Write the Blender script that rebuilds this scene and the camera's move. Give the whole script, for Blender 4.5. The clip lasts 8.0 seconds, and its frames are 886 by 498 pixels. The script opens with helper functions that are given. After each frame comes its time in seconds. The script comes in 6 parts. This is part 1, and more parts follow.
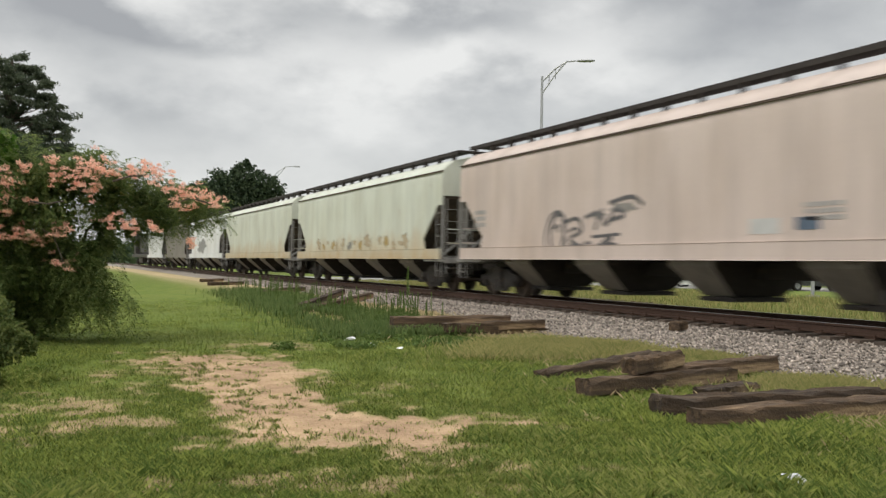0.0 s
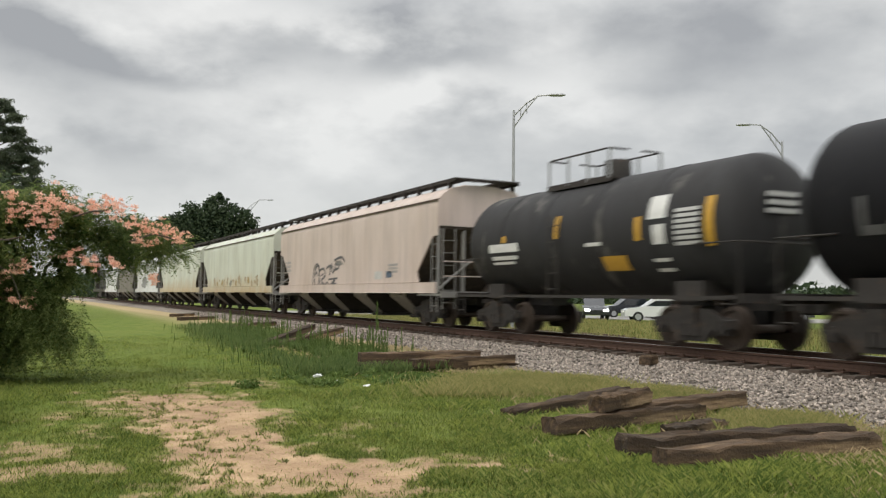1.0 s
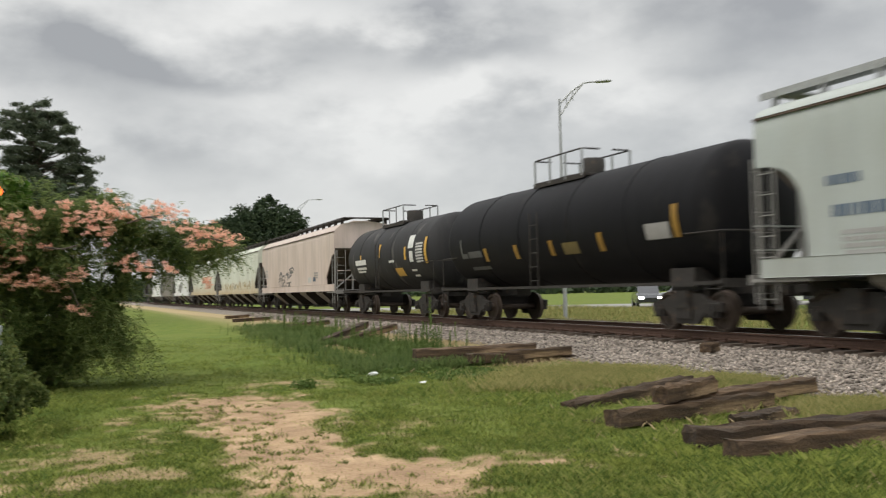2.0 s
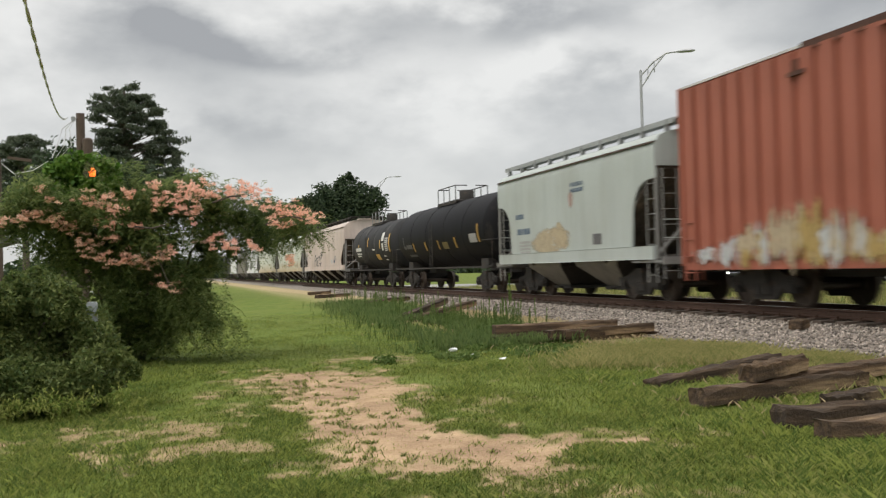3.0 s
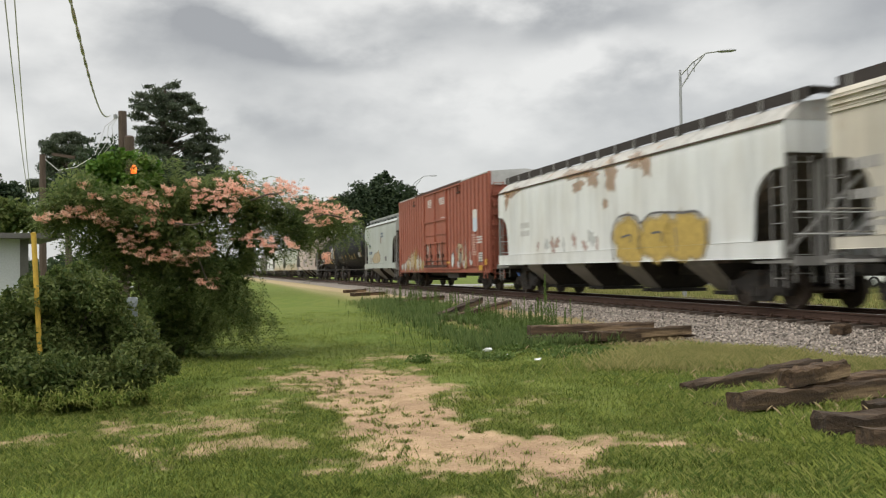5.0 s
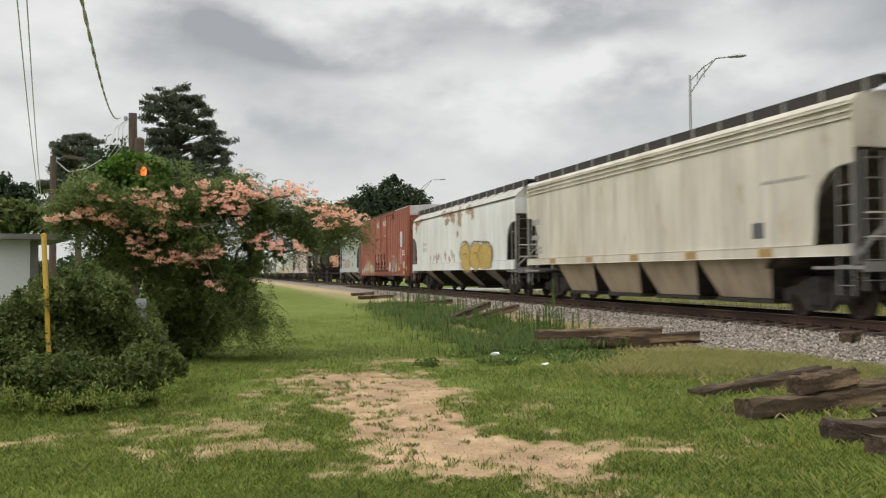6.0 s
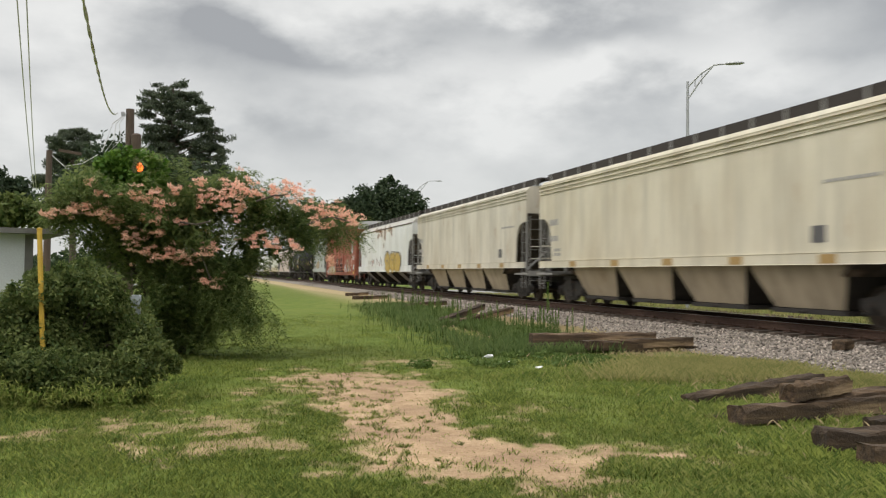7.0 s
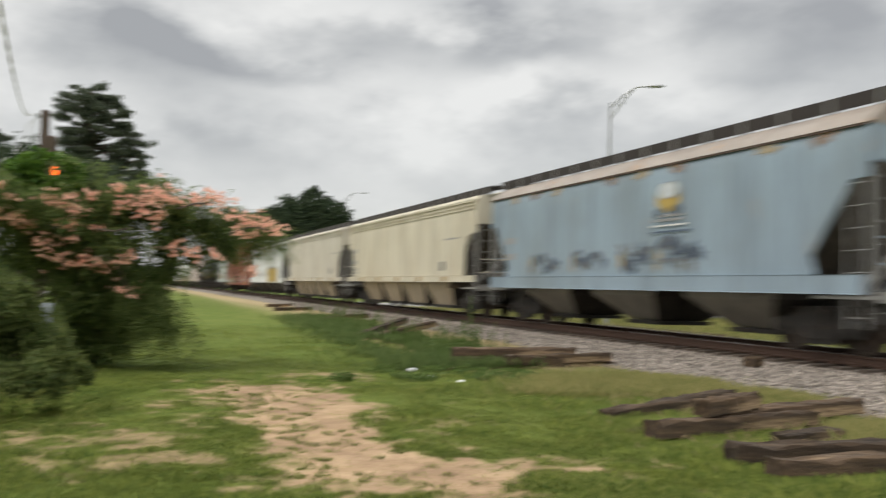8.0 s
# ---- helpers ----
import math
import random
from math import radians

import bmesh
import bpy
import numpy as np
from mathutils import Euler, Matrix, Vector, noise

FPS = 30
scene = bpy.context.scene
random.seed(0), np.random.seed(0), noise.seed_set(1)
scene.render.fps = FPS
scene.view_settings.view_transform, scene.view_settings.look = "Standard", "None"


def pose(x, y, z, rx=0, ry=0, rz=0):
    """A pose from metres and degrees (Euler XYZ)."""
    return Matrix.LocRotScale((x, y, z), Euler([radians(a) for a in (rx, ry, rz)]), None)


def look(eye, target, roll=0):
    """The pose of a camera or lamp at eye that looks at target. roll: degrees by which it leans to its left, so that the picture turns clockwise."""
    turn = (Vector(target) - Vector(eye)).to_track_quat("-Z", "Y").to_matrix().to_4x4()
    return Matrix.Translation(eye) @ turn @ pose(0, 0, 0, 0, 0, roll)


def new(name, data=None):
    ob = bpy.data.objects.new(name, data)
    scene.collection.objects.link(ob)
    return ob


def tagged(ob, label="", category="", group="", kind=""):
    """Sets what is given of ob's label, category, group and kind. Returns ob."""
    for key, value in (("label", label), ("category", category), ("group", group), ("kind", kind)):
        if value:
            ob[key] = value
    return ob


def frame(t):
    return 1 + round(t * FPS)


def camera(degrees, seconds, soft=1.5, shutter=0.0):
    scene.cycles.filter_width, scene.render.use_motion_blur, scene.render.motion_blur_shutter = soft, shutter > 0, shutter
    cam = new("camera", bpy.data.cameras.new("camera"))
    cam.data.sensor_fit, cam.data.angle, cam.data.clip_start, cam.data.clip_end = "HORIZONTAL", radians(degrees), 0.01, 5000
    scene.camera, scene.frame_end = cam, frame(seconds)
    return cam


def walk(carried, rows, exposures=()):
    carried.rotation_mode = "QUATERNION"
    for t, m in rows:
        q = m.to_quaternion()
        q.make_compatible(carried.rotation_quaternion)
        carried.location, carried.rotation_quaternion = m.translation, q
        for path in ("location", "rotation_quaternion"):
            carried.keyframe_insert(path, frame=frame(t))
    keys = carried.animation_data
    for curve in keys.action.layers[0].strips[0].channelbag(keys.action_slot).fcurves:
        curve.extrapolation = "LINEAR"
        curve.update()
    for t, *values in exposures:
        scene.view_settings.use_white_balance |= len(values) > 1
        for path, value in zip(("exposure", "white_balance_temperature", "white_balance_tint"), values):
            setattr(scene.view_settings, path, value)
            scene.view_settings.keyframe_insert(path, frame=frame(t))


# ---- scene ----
LENS = 54.04
EYE_Z = 1.5
# seconds, offset x y z of the eye, tilt, lean, turn
PATH = [
    (0.0, -0.182, -0.216, -0.061, 0.99, -1.01, -24.73),
    (0.1, -0.165, -0.226, -0.057, 0.80, -1.00, -24.87),
    (0.2, -0.148, -0.236, -0.053, 1.13, -0.99, -25.12),
    (0.3, -0.132, -0.243, -0.049, 1.40, -0.98, -25.47),
    (0.5, -0.100, -0.250, -0.041, 1.70, -0.97, -26.38),
    (1.0, -0.008, -0.146, -0.013, 3.16, -0.73, -26.34),
    (1.5, 0.003, -0.029, 0.012, 3.27, 0.17, -25.61),
    (2.0, 0.030, 0.030, -0.005, 2.76, 1.26, -23.00),
    (2.2, 0.025, 0.040, 0.000, 2.88, 1.43, -21.55),
    (3.3, 0.040, 0.062, 0.003, 0.99, 1.43, -17.27),
    (3.5, 0.037, 0.062, 0.001, 1.05, 1.36, -17.10),
    (4.0, 0.033, 0.067, 0.005, 1.07, 0.92, -16.28),
    (4.5, 0.030, 0.067, 0.006, 1.18, 0.81, -15.74),
    (6.0, 0.028, 0.065, 0.009, 1.55, 0.38, -14.97),
    (6.5, 0.020, 0.060, 0.010, 1.65, -0.09, -14.71),
    (7.0, 0.012, 0.063, 0.009, 1.65, -0.63, -15.33),
    (7.5, 0.004, 0.061, 0.010, 1.76, -1.21, -15.89),
    (7.7, 0.005, 0.061, 0.010, 1.95, -1.30, -16.48),
    (7.8, 0.006, 0.060, 0.011, 2.09, -1.36, -17.07),
    (7.9, 0.006, 0.060, 0.011, 2.28, -1.45, -18.15),
    (8.0, 0.007, 0.060, 0.011, 2.61, -1.60, -20.36),
    (8.1, 0.007, 0.060, 0.011, 2.95, -1.75, -22.80),
]
cam = camera(LENS, 8.0, 1.2, 0.5)
walk(cam, [(t, pose(x, y, EYE_Z + z, 90 + tilt, lean, turn)) for t, x, y, z, tilt, lean, turn in PATH])

# ---- sky and sun ----
SUN_EL, SUN_AZ = 52.0, 245.0
CLOUD_AT = (7.4, 2.6, 1.7)
# heavy and thin parts of the cloud cover: bearing, height, half width, half height in degrees, thickness
CLOUDS = [(25.5, 13.4, 4.5, 1.8, 0.13), (17.5, 12.3, 5.5, 1.6, 0.07), (-12.0, 13.0, 8.0, 5.0, 0.16), (-10.0, 7.5, 8.0, 3.0, 0.07), (0.0, 9.8, 6.0, 1.6, 0.03), (33.0, 14.4, 5.0, 1.6, 0.05), (16.0, 18.0, 6.0, 0.8, 0.05), (-4.0, 18.5, 6.0, 1.5, 0.05),
          (3.0, 15.4, 7.0, 1.9, -0.14), (9.5, 13.9, 5.5, 1.1, -0.10), (22.0, 16.2, 7.0, 1.5, -0.12), (40.0, 16.5, 6.0, 2.6, -0.06), (20.0, 8.2, 10.0, 1.6, -0.03), (6.0, 7.8, 6.0, 1.4, -0.05), (33.0, 11.0, 6.0, 1.2, -0.03), (48.0, 12.0, 8.0, 2.0, 0.05)]
sun = new("sun", bpy.data.lights.new("sun", "SUN"))
sun.data.energy, sun.data.angle, sun.data.color = 1.5, radians(40), (1.0, 0.93, 0.82)
sun.matrix_world = look((math.sin(radians(SUN_AZ)) * 50, math.cos(radians(SUN_AZ)) * 50, 50 * math.tan(radians(SUN_EL))), (0, 0, 0))
world = bpy.data.worlds.new("overcast")
scene.world = world
world.use_nodes = True
scene.view_settings.exposure = 0.0


def node(tree, kind, **values):
    n = tree.nodes.new(kind)
    for k, v in values.items():
        n.inputs[k.replace("_", " ")].default_value = v
    return n


def ramp(tree, stops, fac):
    n = tree.nodes.new("ShaderNodeValToRGB")
    els = n.color_ramp.elements
    while len(els) < len(stops):
        els.new(0.5)
    for el, (p, c) in zip(els, stops):
        el.position, el.color = p, (*c, 1)
    tree.links.new(fac, n.inputs[0])
    return n.outputs[0]


def mathn(tree, op, a, b=0.0, clamp=False):
    n = tree.nodes.new("ShaderNodeMath")
    n.operation, n.use_clamp = op, clamp
    for i, v in enumerate((a, b)):
        if isinstance(v, (int, float)):
            n.inputs[i].default_value = v
        else:
            tree.links.new(v, n.inputs[i])
    return n.outputs[0]


def mixc(tree, fac, a, b, mode="MIX"):
    n = tree.nodes.new("ShaderNodeMix")
    n.data_type, n.blend_type = "RGBA", mode
    for i, v in ((0, fac), (6, a), (7, b)):
        if isinstance(v, (int, float)):
            n.inputs[i].default_value = v
        elif isinstance(v, tuple):
            n.inputs[i].default_value = (*v, 1)
        else:
            tree.links.new(v, n.inputs[i])
    return n.outputs[2]


def build_sky():
    tr = world.node_tree
    bg = tr.nodes["Background"]
    co = tr.nodes.new("ShaderNodeTexCoord")
    sep = tr.nodes.new("ShaderNodeSeparateXYZ")
    tr.links.new(co.outputs["Generated"], sep.inputs[0])
    up = mathn(tr, "MAXIMUM", sep.outputs[2], 0.0)
    mp = tr.nodes.new("ShaderNodeMapping")
    mp.inputs["Location"].default_value = CLOUD_AT
    mp.inputs["Scale"].default_value = (1.0, 1.0, 1.9)
    tr.links.new(co.outputs["Generated"], mp.inputs[0])
    big = node(tr, "ShaderNodeTexNoise", Scale=1.9, Detail=3.0, Roughness=0.5)
    small = node(tr, "ShaderNodeTexNoise", Scale=6.0, Detail=6.0, Roughness=0.52)
    for n in (big, small):
        tr.links.new(mp.outputs[0], n.inputs["Vector"])
    mix = mathn(tr, "ADD", mathn(tr, "MULTIPLY", big.outputs[0], 0.42), mathn(tr, "MULTIPLY", small.outputs[0], 0.40))
    mix = mathn(tr, "ADD", mix, 0.078)
    wisp = node(tr, "ShaderNodeTexNoise", Scale=9.0, Detail=5.0, Roughness=0.55)
    tr.links.new(mp.outputs[0], wisp.inputs["Vector"])
    stray = mathn(tr, "SUBTRACT", wisp.outputs[0], 0.5)
    az = mathn(tr, "MULTIPLY", mathn(tr, "ARCTAN2", sep.outputs[0], sep.outputs[1]), 57.2958)
    az = mathn(tr, "ADD", az, mathn(tr, "MULTIPLY", stray, 14.0))
    el = mathn(tr, "MULTIPLY", mathn(tr, "ARCSINE", sep.outputs[2]), 57.2958)
    el = mathn(tr, "ADD", el, mathn(tr, "MULTIPLY", mathn(tr, "SUBTRACT", small.outputs[0], 0.5), 8.0))
    for a, e, wa, we, much in CLOUDS:
        u = mathn(tr, "POWER", mathn(tr, "ABSOLUTE", mathn(tr, "DIVIDE", mathn(tr, "SUBTRACT", az, a), wa)), 2.0)
        v = mathn(tr, "POWER", mathn(tr, "ABSOLUTE", mathn(tr, "DIVIDE", mathn(tr, "SUBTRACT", el, e), we)), 2.0)
        lump = mathn(tr, "EXPONENT", mathn(tr, "MULTIPLY", mathn(tr, "ADD", u, v), -1.0))
        mix = mathn(tr, "ADD", mix, mathn(tr, "MULTIPLY", lump, much))
    clouds = ramp(tr, [(0.38, (0.36, 0.365, 0.37)), (0.45, (0.49, 0.495, 0.49)), (0.52, (0.64, 0.64, 0.625)), (0.60, (0.80, 0.795, 0.77))], mix)
    hfac = ramp(tr, [(0.0, (0.7, 0.7, 0.7)), (0.10, (0.35, 0.35, 0.35)), (0.22, (0.0, 0.0, 0.0))], up)
    veil = mixc(tr, hfac, clouds, (0.62, 0.625, 0.62))
    # an overcast sky is about three times as bright overhead as along the horizon
    lift = ramp(tr, [(0.0, (0.36, 0.36, 0.36)), (0.30, (0.36, 0.36, 0.36)), (0.62, (1.0, 1.0, 1.0))], up)
    veil = mixc(tr, 1.0, veil, lift, "MULTIPLY")
    sky = tr.nodes.new("ShaderNodeTexSky")
    sky.sky_type, sky.sun_disc = "NISHITA", False
    sky.sun_elevation, sky.sun_rotation = radians(SUN_EL), radians(SUN_AZ)
    out = mixc(tr, 0.004, veil, sky.outputs[0], "ADD")
    tr.links.new(out, bg.inputs[0])
    bg.inputs[1].default_value = 2.78


build_sky()


# ---- materials ----
def material(name, colour, rough=0.7, metal=0.0, dark=0.75, scale=6.0, stretch=(1, 1, 1), bump=0.15, stain=None, stain_at=0.6, vary=0.0, coat=0.0, fine=40.0):
    m = bpy.data.materials.new(name)
    m.use_nodes = True
    tr = m.node_tree
    bsdf = tr.nodes["Principled BSDF"]
    co = tr.nodes.new("ShaderNodeTexCoord")
    mp = tr.nodes.new("ShaderNodeMapping")
    mp.inputs["Scale"].default_value = stretch
    tr.links.new(co.outputs["Object"], mp.inputs[0])
    n1 = node(tr, "ShaderNodeTexNoise", Scale=scale, Detail=5.0, Roughness=0.6)
    n2 = node(tr, "ShaderNodeTexNoise", Scale=fine, Detail=3.0, Roughness=0.6)
    tr.links.new(mp.outputs[0], n1.inputs["Vector"])
    tr.links.new(co.outputs["Object"], n2.inputs["Vector"])
    c = ramp(tr, [(0.3, tuple(v * dark for v in colour)), (0.7, colour)], n1.outputs[0])
    c = mixc(tr, 0.35, c, ramp(tr, [(0.3, (0.55, 0.55, 0.55)), (0.7, (1, 1, 1))], n2.outputs[0]), "MULTIPLY")
    if stain:
        n3 = node(tr, "ShaderNodeTexNoise", Scale=scale * 0.45, Detail=8.0, Roughness=0.65)
        tr.links.new(mp.outputs[0], n3.inputs["Vector"])
        f = ramp(tr, [(stain_at, (0, 0, 0)), (stain_at + 0.14, (1, 1, 1))], n3.outputs[0])
        c = mixc(tr, f, c, stain)
    if vary:
        info = tr.nodes.new("ShaderNodeObjectInfo")
        geo = tr.nodes.new("ShaderNodeNewGeometry")
        r = mathn(tr, "FRACT", mathn(tr, "ADD", info.outputs["Random"], geo.outputs["Random Per Island"]))
        c = mixc(tr, 1.0, c, ramp(tr, [(0.0, (1 - vary,) * 3), (1.0, (1 + vary * 0.4,) * 3)], r), "MULTIPLY")
    tr.links.new(c, bsdf.inputs["Base Color"])
    bsdf.inputs["Roughness"].default_value, bsdf.inputs["Metallic"].default_value = rough, metal
    bsdf.inputs["Coat Weight"].default_value = coat
    if bump:
        b = node(tr, "ShaderNodeBump", Strength=bump, Distance=0.02)
        tr.links.new(n2.outputs[0], b.inputs["Height"])
        tr.links.new(b.outputs[0], bsdf.inputs["Normal"])
    return m


def leaf_material(name, colour, other, through_light=0.35, low=0.25, high=0.75, patch=1.1):
    m = bpy.data.materials.new(name)
    m.use_nodes = True
    tr = m.node_tree
    bsdf = tr.nodes["Principled BSDF"]
    geo = tr.nodes.new("ShaderNodeNewGeometry")
    co = tr.nodes.new("ShaderNodeTexCoord")
    n = node(tr, "ShaderNodeTexNoise", Scale=patch, Detail=4.0)
    tr.links.new(co.outputs["Object"], n.inputs["Vector"])
    f = mathn(tr, "ADD", mathn(tr, "MULTIPLY", geo.outputs["Random Per Island"], 0.5), mathn(tr, "MULTIPLY", n.outputs[0], 0.5))
    c = ramp(tr, [(low, colour), (high, other)], f)
    tr.links.new(c, bsdf.inputs["Base Color"])
    bsdf.inputs["Roughness"].default_value = 0.65
    bsdf.inputs["Specular IOR Level"].default_value = 0.25
    tl = tr.nodes.new("ShaderNodeBsdfTranslucent")
    tr.links.new(c, tl.inputs[0])
    mx = tr.nodes.new("ShaderNodeMixShader")
    mx.inputs[0].default_value = through_light
    out = tr.nodes["Material Output"]
    tr.links.new(bsdf.outputs[0], mx.inputs[1])
    tr.links.new(tl.outputs[0], mx.inputs[2])
    tr.links.new(mx.outputs[0], out.inputs[0])
    return m


def soft_paint(name, colour, cover=1.0, scale=7.0):
    """Sprayed or bled marks with a soft uneven rim."""
    m = material(name, colour, 0.75, dark=0.65, scale=5.0, bump=0.05)
    tr = m.node_tree
    at = tr.nodes.new("ShaderNodeAttribute")
    at.attribute_name = "soft"
    co = tr.nodes.new("ShaderNodeTexCoord")
    n = node(tr, "ShaderNodeTexNoise", Scale=scale, Detail=6.0, Roughness=0.65)
    tr.links.new(co.outputs["Object"], n.inputs["Vector"])
    f = mathn(tr, "ADD", at.outputs["Fac"], mathn(tr, "MULTIPLY", n.outputs[0], 1.1))
    a = mathn(tr, "MULTIPLY", mathn(tr, "SUBTRACT", f, 0.62), 2.2, True)
    tr.links.new(mathn(tr, "MULTIPLY", a, cover), tr.nodes["Principled BSDF"].inputs["Alpha"])
    return m


def glow(name, colour, strength):
    m = bpy.data.materials.new(name)
    m.use_nodes = True
    b = m.node_tree.nodes["Principled BSDF"]
    b.inputs["Base Color"].default_value = (*colour, 1)
    b.inputs["Emission Color"].default_value = (*colour, 1)
    b.inputs["Emission Strength"].default_value = strength
    return m


def paint(name, colour, rust=(0.22, 0.09, 0.035), rust_at=0.66, dark=0.82, grime=0.5, bottom=None):
    """Weathered car paint: streaks that run down, grime, rust spots and dust along the sill."""
    m = bpy.data.materials.new(name)
    m.use_nodes = True
    tr = m.node_tree
    bsdf = tr.nodes["Principled BSDF"]
    co = tr.nodes.new("ShaderNodeTexCoord")
    info = tr.nodes.new("ShaderNodeObjectInfo")
    off = tr.nodes.new("ShaderNodeVectorMath")
    off.operation = "ADD"
    tr.links.new(co.outputs["Object"], off.inputs[0])

    def noise_at(stretch, scale, detail=6.0):
        mp = tr.nodes.new("ShaderNodeMapping")
        mp.inputs["Scale"].default_value = stretch
        tr.links.new(off.outputs[0], mp.inputs[0])
        n = node(tr, "ShaderNodeTexNoise", Scale=scale, Detail=detail, Roughness=0.62)
        tr.links.new(mp.outputs[0], n.inputs["Vector"])
        return n.outputs[0]

    streak = noise_at((1, 1, 0.12), 2.2)
    blot = noise_at((1, 1, 0.6), 0.6)
    spot = noise_at((1, 1, 0.5), 1.3, 9.0)
    fine = noise_at((1, 1, 1), 30.0, 3.0)
    c = ramp(tr, [(0.36, tuple(v * dark for v in colour)), (0.56, colour)], streak)
    c = mixc(tr, mathn(tr, "MULTIPLY", ramp(tr, [(0.42, (0, 0, 0)), (0.75, (1, 1, 1))], blot), grime), c, tuple(v * 0.72 * k for v, k in zip(colour, (1.0, 0.93, 0.82))))
    c = mixc(tr, 0.18, c, ramp(tr, [(0.3, (0.6, 0.6, 0.6)), (0.7, (1, 1, 1))], fine), "MULTIPLY")
    c = mixc(tr, ramp(tr, [(rust_at, (0, 0, 0)), (rust_at + 0.1, (1, 1, 1))], spot), c, rust)
    if bottom:
        sep = tr.nodes.new("ShaderNodeSeparateXYZ")
        tr.links.new(co.outputs["Object"], sep.inputs[0])
        low = mathn(tr, "SUBTRACT", mathn(tr, "ADD", 1.15, mathn(tr, "MULTIPLY", spot, 1.9)), sep.outputs[2])
        c = mixc(tr, mathn(tr, "MULTIPLY", low, 0.8, True), c, bottom)
    tr.links.new(c, bsdf.inputs["Base Color"])
    bsdf.inputs["Roughness"].default_value = 0.62
    b = node(tr, "ShaderNodeBump", Strength=0.12, Distance=0.02)
    tr.links.new(blot, b.inputs["Height"])
    tr.links.new(b.outputs[0], bsdf.inputs["Normal"])
    return m


RUST = (0.25, 0.10, 0.04)
PINK_CREAM = paint("pinkish cream paint", (0.58, 0.485, 0.44), rust_at=0.72)
GREEN_WHITE = paint("greenish white paint", (0.60, 0.63, 0.55), rust_at=0.66, bottom=(0.42, 0.30, 0.16))
PALE_WHITE = paint("pale white paint", (0.70, 0.72, 0.72), rust=(0.35, 0.17, 0.07), rust_at=0.70)
CREAM = paint("aged cream paint", (0.62, 0.58, 0.50), rust=(0.36, 0.27, 0.18), rust_at=0.62, dark=0.72, grime=0.7)
YELLOW_CREAM = paint("yellowish cream paint", (0.64, 0.59, 0.475), rust=(0.40, 0.30, 0.19), rust_at=0.64, dark=0.76, grime=0.7)
BLUE = paint("faded light blue paint", (0.285, 0.365, 0.44), rust=(0.30, 0.27, 0.22), rust_at=0.64, dark=0.74, grime=0.8)
LIGHT_GREY = paint("light grey paint", (0.40, 0.435, 0.42), rust=(0.30, 0.22, 0.15), rust_at=0.74, dark=0.9)
RUST_BROWN = material("dark rusty door hardware", (0.085, 0.036, 0.024), 0.85, 0, 0.6, 8.0, stain=(0.20, 0.08, 0.045), stain_at=0.56)
OXIDE = paint("faded oxide red paint", (0.335, 0.102, 0.063), rust=(0.13, 0.045, 0.03), rust_at=0.64, dark=0.75)
TANK_BLACK = paint("matt black tank paint", (0.013, 0.013, 0.015), rust=(0.024, 0.022, 0.021), rust_at=0.62)
TANK_GREY = paint("worn dark grey tank paint", (0.042, 0.042, 0.044), rust=(0.10, 0.095, 0.09), rust_at=0.58)
for black in (TANK_BLACK, TANK_GREY):
    black.node_tree.nodes["Principled BSDF"].inputs["Specular IOR Level"].default_value = 0.09
DUSTY = paint("dusty hopper sheets", (0.40, 0.33, 0.24), rust=(0.20, 0.13, 0.08), rust_at=0.60, dark=0.7)
# grey darkened for the shade on set-back bays; one far car's coat too
DUSTY_SHADE_GREY = paint("dusty grey hopper sheets with bay shade", (0.205, 0.19, 0.165), rust=(0.09, 0.07, 0.055), rust_at=0.62, dark=0.7)
ROOF_RUST = paint("rusty tan roof sheets", (0.36, 0.31, 0.27), rust=(0.40, 0.22, 0.09), rust_at=0.60, dark=0.7)
ROOF_PALE = paint("dull grey white roof sheets", (0.47, 0.46, 0.43), rust=(0.36, 0.20, 0.09), rust_at=0.60, dark=0.7)
EAVE_DARK = material("dark eave seam", (0.11, 0.075, 0.055), 0.85, 0, 0.6, 5.0)
# dark brown with the shade of the end recess put into the colour
END_SHADE = material("shade brown of the end recess", (0.085, 0.066, 0.048), 0.9, 0, 0.5, 3.0, stain=(0.16, 0.12, 0.085), stain_at=0.58)
# near black that holds the shade of the downward-facing bay slopes
BAY_SHADE = material("shade black of the bay slopes", (0.035, 0.028, 0.022), 0.9, 0, 0.6, 6.0, stain=(0.09, 0.07, 0.05), stain_at=0.6)
FRAME_GREY = paint("grimy grey end frames", (0.26, 0.255, 0.245), rust=(0.14, 0.11, 0.09), rust_at=0.62)
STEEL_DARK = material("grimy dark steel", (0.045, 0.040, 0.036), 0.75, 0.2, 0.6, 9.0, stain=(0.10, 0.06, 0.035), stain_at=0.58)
GRATE = material("weathered grating", (0.045, 0.036, 0.032), 0.8, 0.1, 0.6, 12.0)
GRATE_PALE = material("galvanised grating", (0.42, 0.43, 0.43), 0.6, 0.4, 0.7, 12.0)
WHEEL = material("worn wheel steel", (0.10, 0.075, 0.06), 0.55, 0.5, 0.6, 10.0)
TREAD = material("polished steel tread", (0.55, 0.54, 0.52), 0.3, 0.95, 0.85, 20.0, bump=0.05)
WHITE = material("white decal", (0.72, 0.72, 0.70), 0.6, dark=0.8, scale=5)
SMUDGE = material("faded grey lettering", (0.36, 0.35, 0.34), 0.7, dark=0.8, scale=5)
BLUE_SMUDGE = material("faded dark blue paint marks", (0.10, 0.14, 0.20), 0.7, dark=0.7, scale=4)
BLACK_INK = material("black sprayed paint", (0.12, 0.115, 0.12), 0.6, dark=0.7, scale=5)
